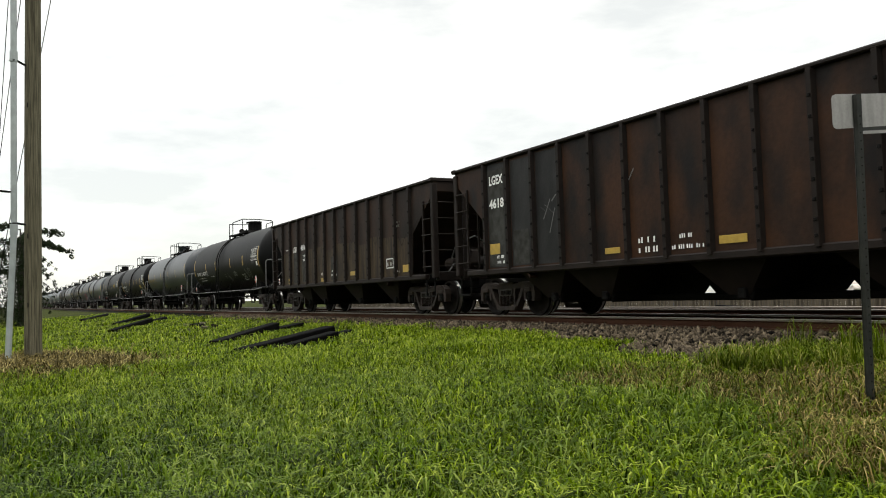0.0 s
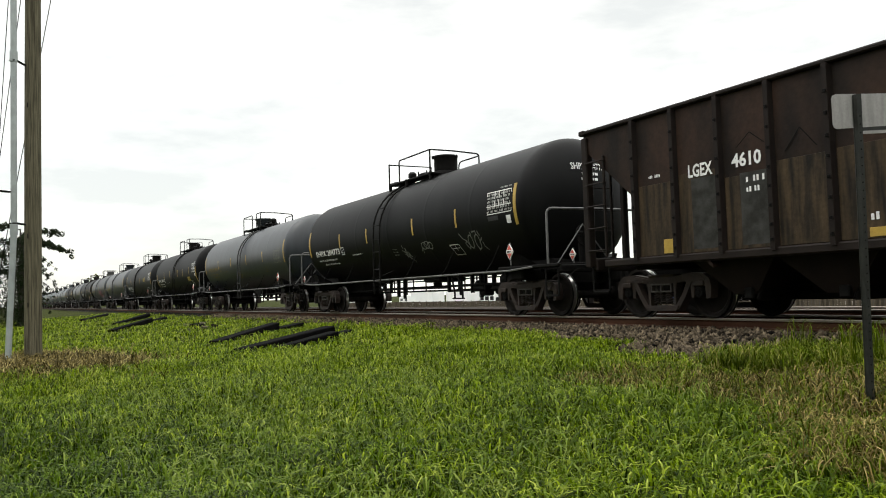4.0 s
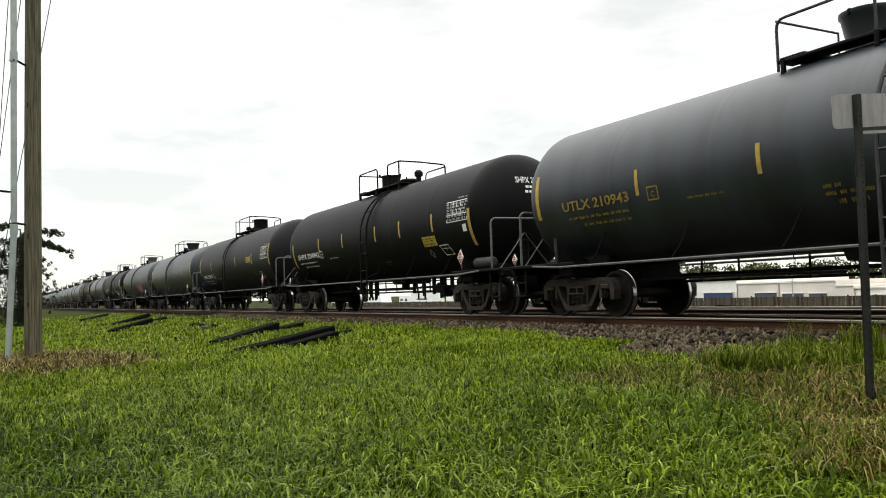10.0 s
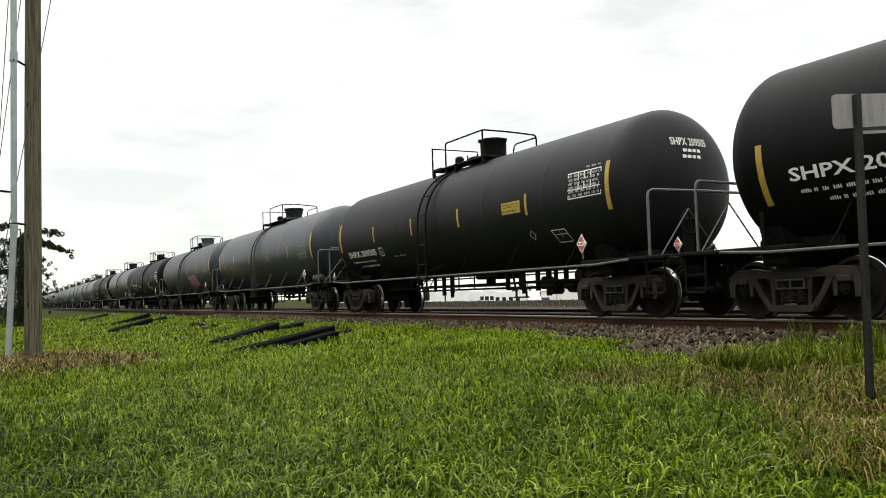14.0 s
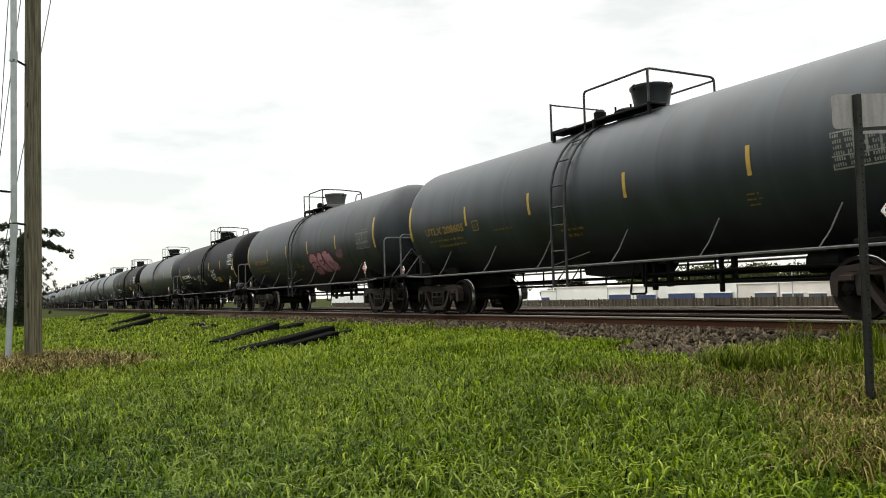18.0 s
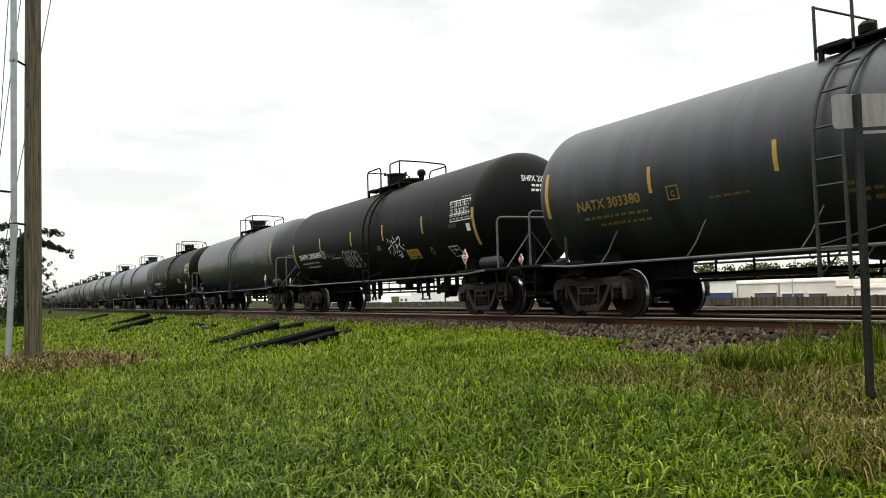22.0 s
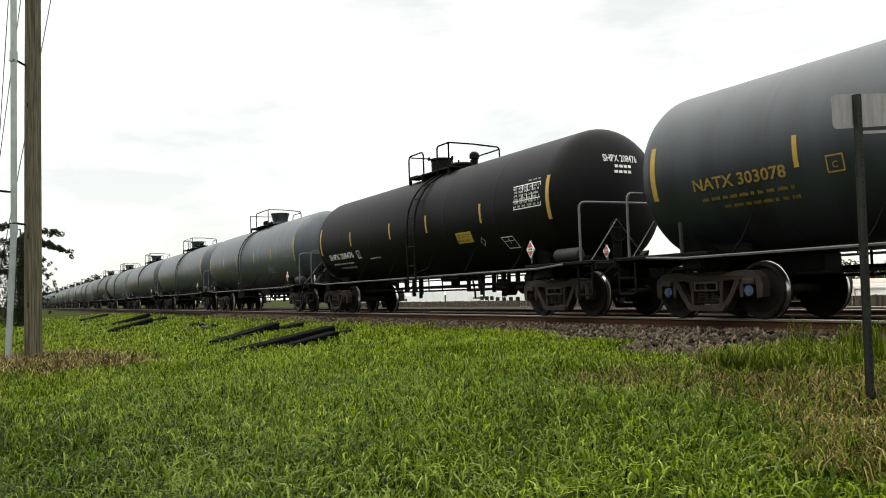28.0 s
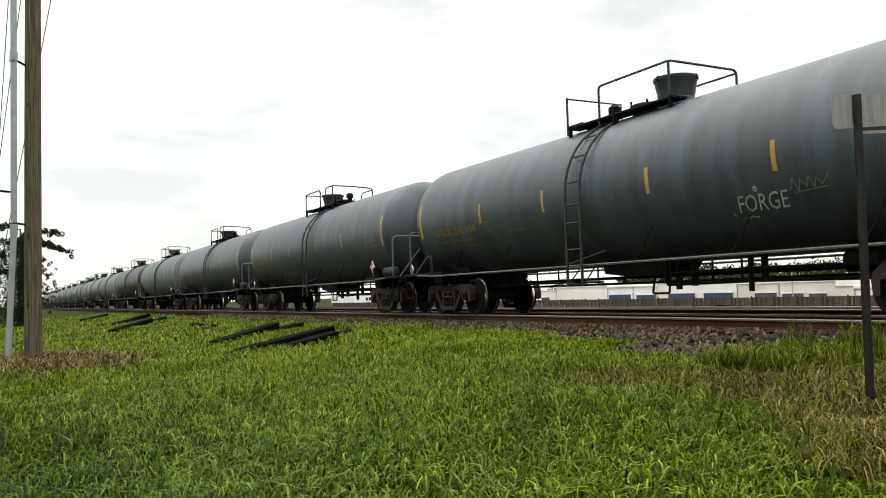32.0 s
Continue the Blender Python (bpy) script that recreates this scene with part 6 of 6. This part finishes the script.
def make_grass():
    x, y = scatter(135000, 3.4, 15.0, 1.05)
    keep = (y < fade(x) + 0.25 * rng.standard_normal(len(x))) & (rng.random(len(x)) > bare(x, y))
    x, y = x[keep], y[keep]
    lump = 0.75 + 0.5 * (0.5 + 0.5 * np.sin(x * 2.1 + 1.3 * np.sin(y * 1.7)) * np.sin(y * 2.6 + x * 0.8))
    worn = np.maximum(bare(x - 0.45, y + 0.38), bare(x - 0.9, y + 0.75)) * (x > -12)
    lump = lump * (1 - 0.55 * worn) * (0.55 + 0.45 * smooth(0.0, 1.6, fade(x) - y))
    size, wide = (0.15 + 0.20 * rng.random(len(x))) * lump, 0.007 + 0.008 * rng.random(len(x))
    # lusher, darker kind painting in lens falloff at near left; yellower towards the track
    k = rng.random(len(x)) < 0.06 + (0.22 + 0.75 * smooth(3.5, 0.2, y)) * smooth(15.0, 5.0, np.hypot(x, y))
    blades("grass", x[k], y[k], size[k], wide[k], GREENGRASS, "lush deep green grass, its dark tone standing in for lens falloff", 1.0, fine=True)
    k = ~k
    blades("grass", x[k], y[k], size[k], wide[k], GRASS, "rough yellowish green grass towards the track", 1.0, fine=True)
    x, y = scatter(11000, 3.4, 11.0, 1.0)
    keep = (y < toe(x) - 0.8) & (y > 0.2 + 1.2 * rng.random(len(x))) & (rng.random(len(x)) > 1.1 * np.maximum(bare(x, y), bare(x - 0.5, y + 0.42)))
    x, y = x[keep], y[keep]
    blades("broad_grass", x, y, 0.24 + 0.16 * rng.random(len(x)), 0.008 + 0.009 * rng.random(len(x)), BRIGHTGRASS, "long arching light green blades in the turf", 1.05, fine=True)
    x, y = scatter(150000, 13.0, 80.0, 1.7)
    keep = (y < fade(x) + 0.1) & (y > -8) & (rng.random(len(x)) > bare(x, y))
    x, y = x[keep], y[keep]
    blades("grass", x, y, 0.11 + 0.14 * rng.random(len(x)), (0.008 + 0.008 * rng.random(len(x))) * (1 + np.hypot(x, y) / 28), GRASS, "rough green grass along the railway bank", 1.1)
    # the rest of the field round about
    n = 70000
    ring, a = 17.0 * rng.random(n) ** 0.62, 6.283 * rng.random(n)
    x, y = -2.0 + ring * np.cos(a) * 1.5, ring * np.sin(a)
    out = np.abs(np.arctan2(y, -x) - TURN) > radians(31)
    near = np.hypot(x, y) < 3.6
    keep = (out | near) & (y < fade(x) - 0.1) & (np.hypot(x, y) > 0.4)
    x, y = x[keep], y[keep]
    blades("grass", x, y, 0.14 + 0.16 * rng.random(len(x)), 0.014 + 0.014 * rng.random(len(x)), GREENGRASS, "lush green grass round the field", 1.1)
    # taller clumps along the toe of the ballast
    cx = -4.5 - 15.0 * rng.random(70) ** 1.2
    cy = fade(cx) - 0.5 - 1.0 * rng.random(70)
    k = rng.integers(0, 70, 11000)
    x, y = cx[k] + 0.22 * rng.standard_normal(11000), cy[k] + 0.2 * rng.standard_normal(11000)
    keep = bare(x, y) < 0.25
    x, y = x[keep], y[keep]
    blades("tall_weeds", x, y, 0.10 + 0.16 * rng.random(len(x)), 0.008 + 0.007 * rng.random(len(x)), GRASS, "taller green weeds below the ballast", 0.8, fine=True)
    # weeds before the open stones by the sign
    cx = -5.0 - 1.25 * rng.random(34)
    cy = 6.35 + 1.9 * rng.random(34) ** 1.2
    k = rng.integers(0, 34, 7000)
    x, y = cx[k] + 0.15 * rng.standard_normal(7000), cy[k] + 0.15 * rng.standard_normal(7000)
    keep = bare(x, y) < 0.35 * rng.random(7000) + 0.05
    x, y = x[keep], y[keep]
    blades("tall_weeds", x, y, 0.18 + 0.32 * rng.random(len(x)), 0.007 + 0.007 * rng.random(len(x)), WEED, "tall green weeds at the edge of the stones", 0.7, fine=True)
    cx, cy = -4.6 - 1.9 * rng.random(9), 6.9 + 1.5 * rng.random(9)
    k = rng.integers(0, 9, 160)
    x, y = cx[k] + 0.06 * rng.standard_normal(160), cy[k] + 0.06 * rng.standard_normal(160)
    blades("seed_stalks", x, y, 0.50 + 0.30 * rng.random(160), 0.008 + 0.005 * rng.random(160), WEED, "thin tall seed stalks standing above the weeds", 0.35, fine=True)
    # brown patches, the thatch lying flat
    for n, px, py, sx, sy in ((2600, -6.75, 5.70, 0.42, 0.32), (2400, -5.50, 6.10, 0.36, 0.38), (1300, -6.15, 6.10, 0.40, 0.20)):
        x, y = px + sx * rng.standard_normal(n), py + sy * rng.standard_normal(n)
        blades("dead_grass", x, y, 0.10 + 0.18 * rng.random(n), 0.006 + 0.008 * rng.random(n), DEADGRASS, "brown dead grass matted in the turf", 1.5)
    n = 1500
    x, y = -6.15 + 0.75 * rng.standard_normal(n), 5.95 + 0.36 * rng.standard_normal(n)
    blades("tall_weeds", x, y, 0.14 + 0.18 * rng.random(n), 0.006 + 0.006 * rng.random(n), WEED, "thin green weeds coming up through the dead grass", 0.9, fine=True)
    # the dry corner by the sign
    far = 4.7 + 3.8 * rng.random(14000)
    side = TURN + np.radians(20.5 + 10.5 * rng.random(14000))
    x, y = -np.cos(side) * far, np.sin(side) * far
    keep = rng.random(14000) < straw(x, y)
    x, y = x[keep], y[keep]
    n = len(x)
    k = rng.random(n) < 0.62
    tall = (0.15 + 0.30 * rng.random(n) ** 1.3) * (1 - 0.45 * np.exp(-((x + 3.6) ** 2 + (y - 5.25) ** 2) / 0.25))
    thin = 0.005 + 0.006 * rng.random(n)
    blades("dry_grass", x[k], y[k], tall[k], thin[k], DRYGRASS, "dry straw-coloured tall grass round the sign post", 1.0, fine=True)
    blades("tall_weeds", x[~k], y[~k], tall[~k], thin[~k] * 1.3, WEED, "mixed green and straw weeds near the sign", 0.9, fine=True)
    n = 9500
    x = -16.3 + 1.15 * rng.standard_normal(n)
    y = 0.75 + 0.62 * rng.standard_normal(n)
    blades("dead_grass", x, y, 0.22 + 0.26 * rng.random(n), 0.010 + 0.012 * rng.random(n), DEADGRASS, "brown dead grass heaped at the foot of the pole", 1.2)


BRIGHTGRASS = leaf_mat("light_grass_blades", [(0.0, (0.0198, 0.0396, 0.0016)), (1.0, (0.1760, 0.2200, 0.0440)), (0.5, (0.0715, 0.1155, 0.0072))], 0.40, 0.35, 0.34, 0.06)
WEED = leaf_mat("weed_blades", [(0.0, (0.0180, 0.0307, 0.0010)), (1.0, (0.2345, 0.2152, 0.0640)), (0.5, (0.0677, 0.1005, 0.0030)), (0.85, (0.1218, 0.1435, 0.0157))], 0.5, 0.35, 0.2, 0.03)
make_grass()


def make_rubble():
    """A few lumps of broken stone lying on the bank."""
    g = np.random.default_rng(3)
    for i in range(9):
        x, y = -29.0 - 4.0 * g.random(), 6.0 + 0.7 * g.random()
        s = Shape().box((0, 0, 0), (0.16 + 0.2 * g.random(), 0.15 + 0.15 * g.random(), 0.10 + 0.08 * g.random()), ch=0.06)
        solid("rubble_lump", s, BALLAST_BED if i % 3 else WOODPOLE, "broken grey-brown lump lying on the bank", "rubble", "rubble on the bank", at=pose(x, y, float(land(x, y)) + 0.08, 0, 6 * g.random(), 360 * g.random()))


make_rubble()

# ---- beyond the tracks ----


def leaves(cx, cy, cz, r, n, size, g):
    """Quads of leaf scattered through balls of foliage: arrays of centres and radii."""
    k = g.integers(0, len(cx), n)
    d = g.standard_normal((n, 3))
    d /= np.linalg.norm(d, axis=1)[:, None]
    rad = r[k] * (0.55 + 0.5 * g.random(n))
    c = np.stack([cx[k], cy[k], cz[k]], -1) + d * rad[:, None]
    a, b = g.standard_normal((n, 3)), g.standard_normal((n, 3))
    a /= np.linalg.norm(a, axis=1)[:, None]
    b -= a * (a * b).sum(1)[:, None]
    b /= np.linalg.norm(b, axis=1)[:, None]
    s = size * (0.6 + 0.8 * g.random(n))[:, None]
    V = np.stack([c - a * s, c - b * s * 0.5, c + a * s, c + b * s * 0.5], 1)
    F = np.arange(4 * n).reshape(n, 4)
    return V.reshape(-1, 3), F


def make_tree(x, y, height, spread, seed, n=1700, label="leafy tree beyond the fence", z=None):
    g = np.random.default_rng(seed)
    z = float(land(x, y)) if z is None else z
    t = thing("tree", label, "tree", "trees behind the building", pose(x, y, z))
    s = Shape().tube([(0, 0, -0.3), (0.1, 0, height * 0.3), (0.05, 0.1, height * 0.7)], [spread * 0.09, spread * 0.065, spread * 0.02], 8)
    for i in range(6):
        a = i * 1.05 + g.random()
        s.tube([(0.08, 0, height * (0.3 + 0.06 * i)), (math.cos(a) * spread * 0.5, math.sin(a) * spread * 0.5, height * (0.5 + 0.07 * i))], [spread * 0.03, spread * 0.01], 5)
    part("trunk", s, BARK, t)
    m = 22
    cx, cy = spread * 0.62 * g.standard_normal(m) * 0.75, spread * 0.62 * g.standard_normal(m) * 0.75
    cz = height * (0.42 + 0.5 * g.random(m)) - 0.15 * np.hypot(cx, cy)
    V, F = leaves(cx, cy, cz, spread * (0.18 + 0.2 * g.random(m)), n, 0.05 * height ** 0.6 + 0.1, g)
    cr = new("crown", raw("crown", V, F, LEAF))
    cr.parent = t
    return t


for k, (tx, ty, th, ts) in enumerate(((-132, 118, 7.0, 5.0), (-124, 112, 7.4, 5.5), (-116, 118, 8.2, 5.5), (-108, 114, 7.6, 5.0), (-101, 117, 7.4, 5.2), (-94, 112, 6.9, 4.6), (-87, 118, 7.2, 5.0), (-82, 122, 6.4, 4.6), (-140, 122, 6.8, 5.0), (-74, 125, 6.0, 4.5), (-66, 120, 6.1, 4.6), (-150, 115, 5.5, 5.0), (-164, 122, 5.6, 5.2), (-180, 118, 5.4, 5.4), (-128, 124, 7.0, 5.5), (-112, 124, 7.6, 5.5), (-104, 121, 7.2, 5.2), (-97, 123, 7.0, 5.4), (-90, 120, 6.8, 5.2), (-78, 120, 6.2, 5.0), (-70, 124, 6.0, 4.8))):
    make_tree(tx, ty, th, ts, 40 + k)


def make_pine():
    """A dark conifer with drooping boughs behind the pole."""
    g = np.random.default_rng(3)
    x, y = -50.5, 0.7
    z = float(land(x, y))
    t = thing("pine_tree", "dark conifer with drooping boughs behind the pole", "tree", at=pose(x, y, z))
    s = Shape().tube([(0, 0, -0.3), (0.05, 0.05, 2.5), (0, 0, 5.5)], [0.22, 0.16, 0.03], 9)
    cx, cy, cz, rr = [], [], [], []

    def bough(a, ln, h, drop, r, n=4):
        """One limb with its tufts, the outer half hanging."""
        mid = (math.cos(a) * ln * 0.5, math.sin(a) * ln * 0.5, h + 0.16)
        tip = (math.cos(a) * ln, math.sin(a) * ln, h + 0.16 - drop)
        s.tube([(0, 0, h), mid, tip], [0.035, 0.022, 0.006], 5)
        for f in np.linspace(0.3, 1.0, n):
            cx.append(math.cos(a) * ln * f + 0.10 * g.standard_normal())
            cy.append(math.sin(a) * ln * f + 0.10 * g.standard_normal())
            cz.append(h + 0.12 - drop * max(0, f - 0.5) * 2 + 0.07 * g.standard_normal())
            rr.append(r * (0.8 + 0.5 * g.random()))
    for i in range(40):
        h = 0.2 + 4.5 * (i / 40)
        a = i * 2.4 + 0.3 * g.random()
        bough(a, (1.15 if math.sin(a) < 0.2 else 0.85) * (0.75 + 0.4 * g.random()), h, 0.3, 0.30)
    # long flat limbs at the top, thin hanging twigs below them
    for a, ln, h, drop in ((1.55, 2.0, 5.25, 0.12), (1.45, 2.65, 4.55, 0.62), (1.75, 1.9, 4.75, 0.35), (-1.5, 2.1, 5.45, 0.4), (-1.7, 1.8, 4.6, 0.5), (-1.3, 2.2, 3.9, 0.5), (-1.6, 1.9, 3.0, 0.4), (3.0, 1.6, 4.9, 0.4), (0.2, 1.7, 4.8, 0.4)):
        bough(a, ln, h, drop, 0.14, 15)
    m = len(cx)
    for i in range(9):
        bough(1.2 + 0.7 * g.random(), 1.3 + 0.75 * g.random(), 3.9 - 0.27 * i, 0.7 + 0.25 * g.random(), 0.09, 9)
    part("trunk", s, BARK, t)
    cx, cy, cz, rr = np.array(cx), np.array(cy), np.array(cz), np.array(rr)
    for name, k, n in (("foliage", slice(0, m), 20000), ("sparse_foliage", slice(m, None), 1500)):
        V, F = leaves(cx[k], cy[k], cz[k], rr[k], n, 0.06, g)
        new(name, raw(name, V, F, NEEDLE)).parent = t


make_pine()


def make_woods():
    """The low line of woods where the train comes from."""
    g = np.random.default_rng(8)
    n = 150
    cx = -230 - 260 * g.random(n)
    cy = 26 + 60 * g.random(n) * (cx / -300)
    cz = 3.0 + 6.0 * g.random(n)
    V, F = leaves(cx, cy, cz, 2.0 + 2.2 * g.random(n), 16000, 0.55, g)
    ob = new("far_woods", raw("far_woods", V, F, LEAF))
    tagged(ob, "dark line of woods in the distance", "woods", kind="stuff")
    n = 160
    cx = -60 - 300 * g.random(n)
    cy = -20 - 0.22 * (-cx) * g.random(n) - 6
    cz = 1.0 + 3.5 * g.random(n)
    V, F = leaves(cx, cy, cz, 1.6 + 1.6 * g.random(n), 9000, 0.5, g)
    # unseen trees added on the near side to darken what the tank flanks reflect
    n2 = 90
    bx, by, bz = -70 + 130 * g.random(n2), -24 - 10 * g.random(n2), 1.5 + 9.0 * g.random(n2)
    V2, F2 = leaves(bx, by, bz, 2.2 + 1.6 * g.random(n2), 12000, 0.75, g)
    ob = new("unseen_trees", raw("unseen_trees", V2, F2, LEAF))
    tagged(ob, "unseen row of dark green trees added to darken the tanks' reflections", "trees", kind="stuff")
    ob = new("hedgerow", raw("hedgerow", V, F, LEAF))
    tagged(ob, "dark hedgerow across the field", "hedge", kind="stuff")


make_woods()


def make_fence():
    f = thing("board_fence", "weathered grey-brown board fence below the tracks", "fence")
    y, top = 60.0, -0.58

    def panel():
        s = Shape()
        for i in range(16):
            hgt = 1.85 + 0.008 * math.sin(i * 5.3)
            s.box((-1.12 + i * 0.15, 0.01 * math.sin(i * 3.7), hgt / 2), (0.142, 0.022, hgt), ch=0.004)
        s.box((0, 0.03, 0.5), (2.4, 0.04, 0.09)).box((0, 0.03, 1.5), (2.4, 0.04, 0.09))
        return s
    x = -160.0
    k = 0
    while x < -30:
        dz = 0.02 * math.sin(k * 2.1)
        part("fence_panel", panel, FENCEWOOD, f, at=pose(x, y, top - 1.87 + dz), key="fpanel")["kind"] = "stuff"
        part("fence_post", lambda: Shape().box((0, 0, 0.98), (0.10, 0.10, 1.96), ch=0.01), FENCEWOOD, f, at=pose(x + 1.2, y - 0.07, top - 1.87), key="fpost")
        x += 2.42
        k += 1


make_fence()


def make_warehouse():
    b = thing("warehouse", "long low white warehouse with blue dock doors", "warehouse")
    y0, y1 = 85.0, 108.0

    def block(name, x0, x1, top, material, step=0.0):
        base = -3.3
        w = part(name, Shape().box(((x0 + x1) / 2, (y0 + y1) / 2 - step, (top + base) / 2), (x1 - x0, y1 - y0, top - base), ch=0.05), material, b)
        part("roof_trim", Shape().box(((x0 + x1) / 2, y0 - step - 0.06, top - 0.10), (x1 - x0 + 0.1, 0.14, 0.22), ch=0.02), WALLTAN if material is WALLWHITE else WALLWHITE, w)
        return w
    block("wall", -121.8, -116.7, 0.66, WALLWHITE, -0.4)
    block("wall", -116.6, -102.8, 1.16, WALLWHITE)
    block("wall", -102.7, -91.6, 0.92, WALLWHITE, 0.2)
    block("wall", -91.5, -76.5, 1.30, WALLWHITE)
    block("wall", -76.4, -69.9, 0.84, WALLTAN, 0.2)
    block("wall", -69.8, -61.9, 0.86, WALLTAN)
    block("wall", -61.8, -59.6, 0.24, WALLTAN, 0.2)
    block("wall", -59.5, -36.0, -0.10, WALLWHITE)
    for x0, x1, z in ((-121.1, -118.4, -0.61), (-102.1, -97.1, -0.40), (-95.7, -91.6, -0.52), (-88.9, -83.8, -0.40), (-82.1, -77.1, -0.44), (-73.4, -70.1, -0.56), (-69.2, -66.2, -0.68), (-65.4, -63.0, -0.73), (-57.3, -54.0, -1.0), (-52.0, -48.5, -1.05)):
        d = part("dock_door", Shape().box(((x0 + x1) / 2, y0 - 0.27, (z - 3.3) / 2), (x1 - x0, 0.12, z + 3.3), ch=0.02), DOCKBLUE if x0 < -73.5 else DOCKGREY, b, "roller door")
        part("door_header", Shape().box(((x0 + x1) / 2, y0 - 0.34, z + 0.08), (x1 - x0 + 0.2, 0.10, 0.16), ch=0.02), WALLWHITE, d)
    for x in (-116.2, -102.4, -96.4, -76.2):
        part("downpipe", Shape().tube([(x, y0 - 0.32, 0.7), (x, y0 - 0.32, -3.2)], 0.06, 6), GALV, b)


make_warehouse()


def make_lamp():
    l = thing("yard_lamp", "pale yard lamp on a thin pole", "lamp post", at=pose(-53.5, 67.0, -2.7))
    p = part("pole", Shape().tube([(0, 0, 0), (0, 0, 4.55), (-0.1, 0, 4.7), (-0.5, 0, 4.72)], [0.07, 0.05, 0.045, 0.04], 7), GALV, l)
    part("lamp_head", Shape().box((-0.75, 0, 4.74), (0.85, 0.32, 0.22), ch=0.07), VANWHITE, p)


make_lamp()


def van(x, y, length, height, label, kind="trailer", name="box_trailer", top=None):
    """A parked white vehicle: body, glass and wheels."""
    z = float(land(x, y)) if top is None else top - height
    v = thing(name, label, name.split("_")[-1], "parked vehicles", pose(x, y, z))
    w = 2.4
    if kind == "motorhome":
        poly = [(-length / 2, 0.55), (length / 2 - 0.3, 0.55), (length / 2, 0.9), (length / 2 - 0.25, 1.6), (length / 2 - 1.0, height - 0.1), (length / 2 - 1.6, height), (-length / 2 + 0.2, height), (-length / 2, height - 0.3)]
    elif kind == "van":
        poly = [(-length / 2, 0.45), (length / 2, 0.45), (length / 2, 1.1), (length / 2 - 0.8, 1.3), (length / 2 - 1.4, height - 0.05), (length / 2 - 1.8, height), (-length / 2 + 0.1, height), (-length / 2, height - 0.2)]
    else:
        poly = [(-length / 2, 0.95), (length / 2, 0.95), (length / 2, height - 0.05), (length / 2 - 0.05, height), (-length / 2 + 0.05, height), (-length / 2, height - 0.05)]
    m = Matrix(((1, 0, 0, 0), (0, 0, 1, 0), (0, 1, 0, 0), (0, 0, 0, 1)))
    part("body", Shape().prism(poly, w, m), VANWHITE, v)
    if kind != "trailer":
        n = max(2, int(length / 2.2))
        for i in range(n):
            wx = -length / 2 + 1.1 + i * (length - 2.4) / n
            part("window", Shape().box((wx, -w / 2 - 0.01, height * 0.66), (1.1, 0.04, height * 0.2), ch=0.02), DARKGLASS, v)
        part("stripe", Shape().box((0, -w / 2 - 0.006, height * 0.42), (length * 0.9, 0.02, 0.16), ch=0.004), DOCKGREY, v)
    else:
        part("skirt", Shape().box((0, -w / 2 + 0.3, 0.8), (length * 0.9, 0.1, 0.3), ch=0.02), DOCKGREY, v)
    for wx in (-length * 0.32, length * 0.32):
        wh = part("wheel", lambda: Shape().lathe([(-0.12, 0.2), (-0.12, 0.46), (-0.08, 0.5), (0.08, 0.5), (0.12, 0.46), (0.12, 0.2)], (0, 0, 0), "y", 16), TYRE, v, at=pose(wx, -w / 2 + 0.12, 0.5), key="vwheel")
        part("hub", lambda: Shape().lathe([(-0.10, 0.001), (-0.11, 0.2), (-0.09, 0.22)], (0, 0, 0), "y", 12), GALV, wh, key="vhub")
    return v


van(-104.6, 69, 10.0, 3.4, "white motorhome parked beside the yard fence", "motorhome", "motorhome", 0.62)
van(-112.5, 70, 7.0, 3.2, "white van parked in the yard", "van", "parked_van", 0.75)
van(-118.5, 74, 5.5, 3.6, "white box trailer parked in the yard", "trailer", "box_trailer", 1.5)
van(-127.0, 72, 8.0, 3.4, "white box trailer with a grey skirt", "trailer", "box_trailer", 1.0)
van(-139.0, 71, 9.5, 3.4, "long white box trailer parked in the yard", "trailer", "box_trailer", 1.1)
van(-150.0, 73, 6.5, 2.6, "white van parked in the yard", "van", "parked_van", 0.5)
van(-160.0, 70, 9.0, 3.5, "white motorhome with dark windows", "motorhome", "motorhome", 1.2)
van(-172.0, 72, 8.0, 3.5, "white box trailer parked in the yard", "trailer", "box_trailer", 1.0)
van(-186.0, 72, 9.0, 3.5, "white box trailer parked in the yard", "trailer", "box_trailer", 1.0)



# ---- what moves ----


def run_at(t):
    ts, ss = [r[0] for r in RUN], [r[1] for r in RUN]
    return float(np.interp(t, ts, ss))


def motions():
    for car, x in CARS:
        walk(car, [(t, pose(x + s, YC, 0)) for t, s in RUN])
    times = [i * 2 / 30 for i in range(481)]
    turns = [math.degrees(run_at(t) / WHEEL_R) for t in times]
    for ws, x, detail in WHEELSETS:
        if detail:
            walk(ws, [(t, pose(x, 0, WHEEL_R) @ Matrix.Rotation(radians(a), 4, "Y")) for t, a in zip(times, turns)])


motions()
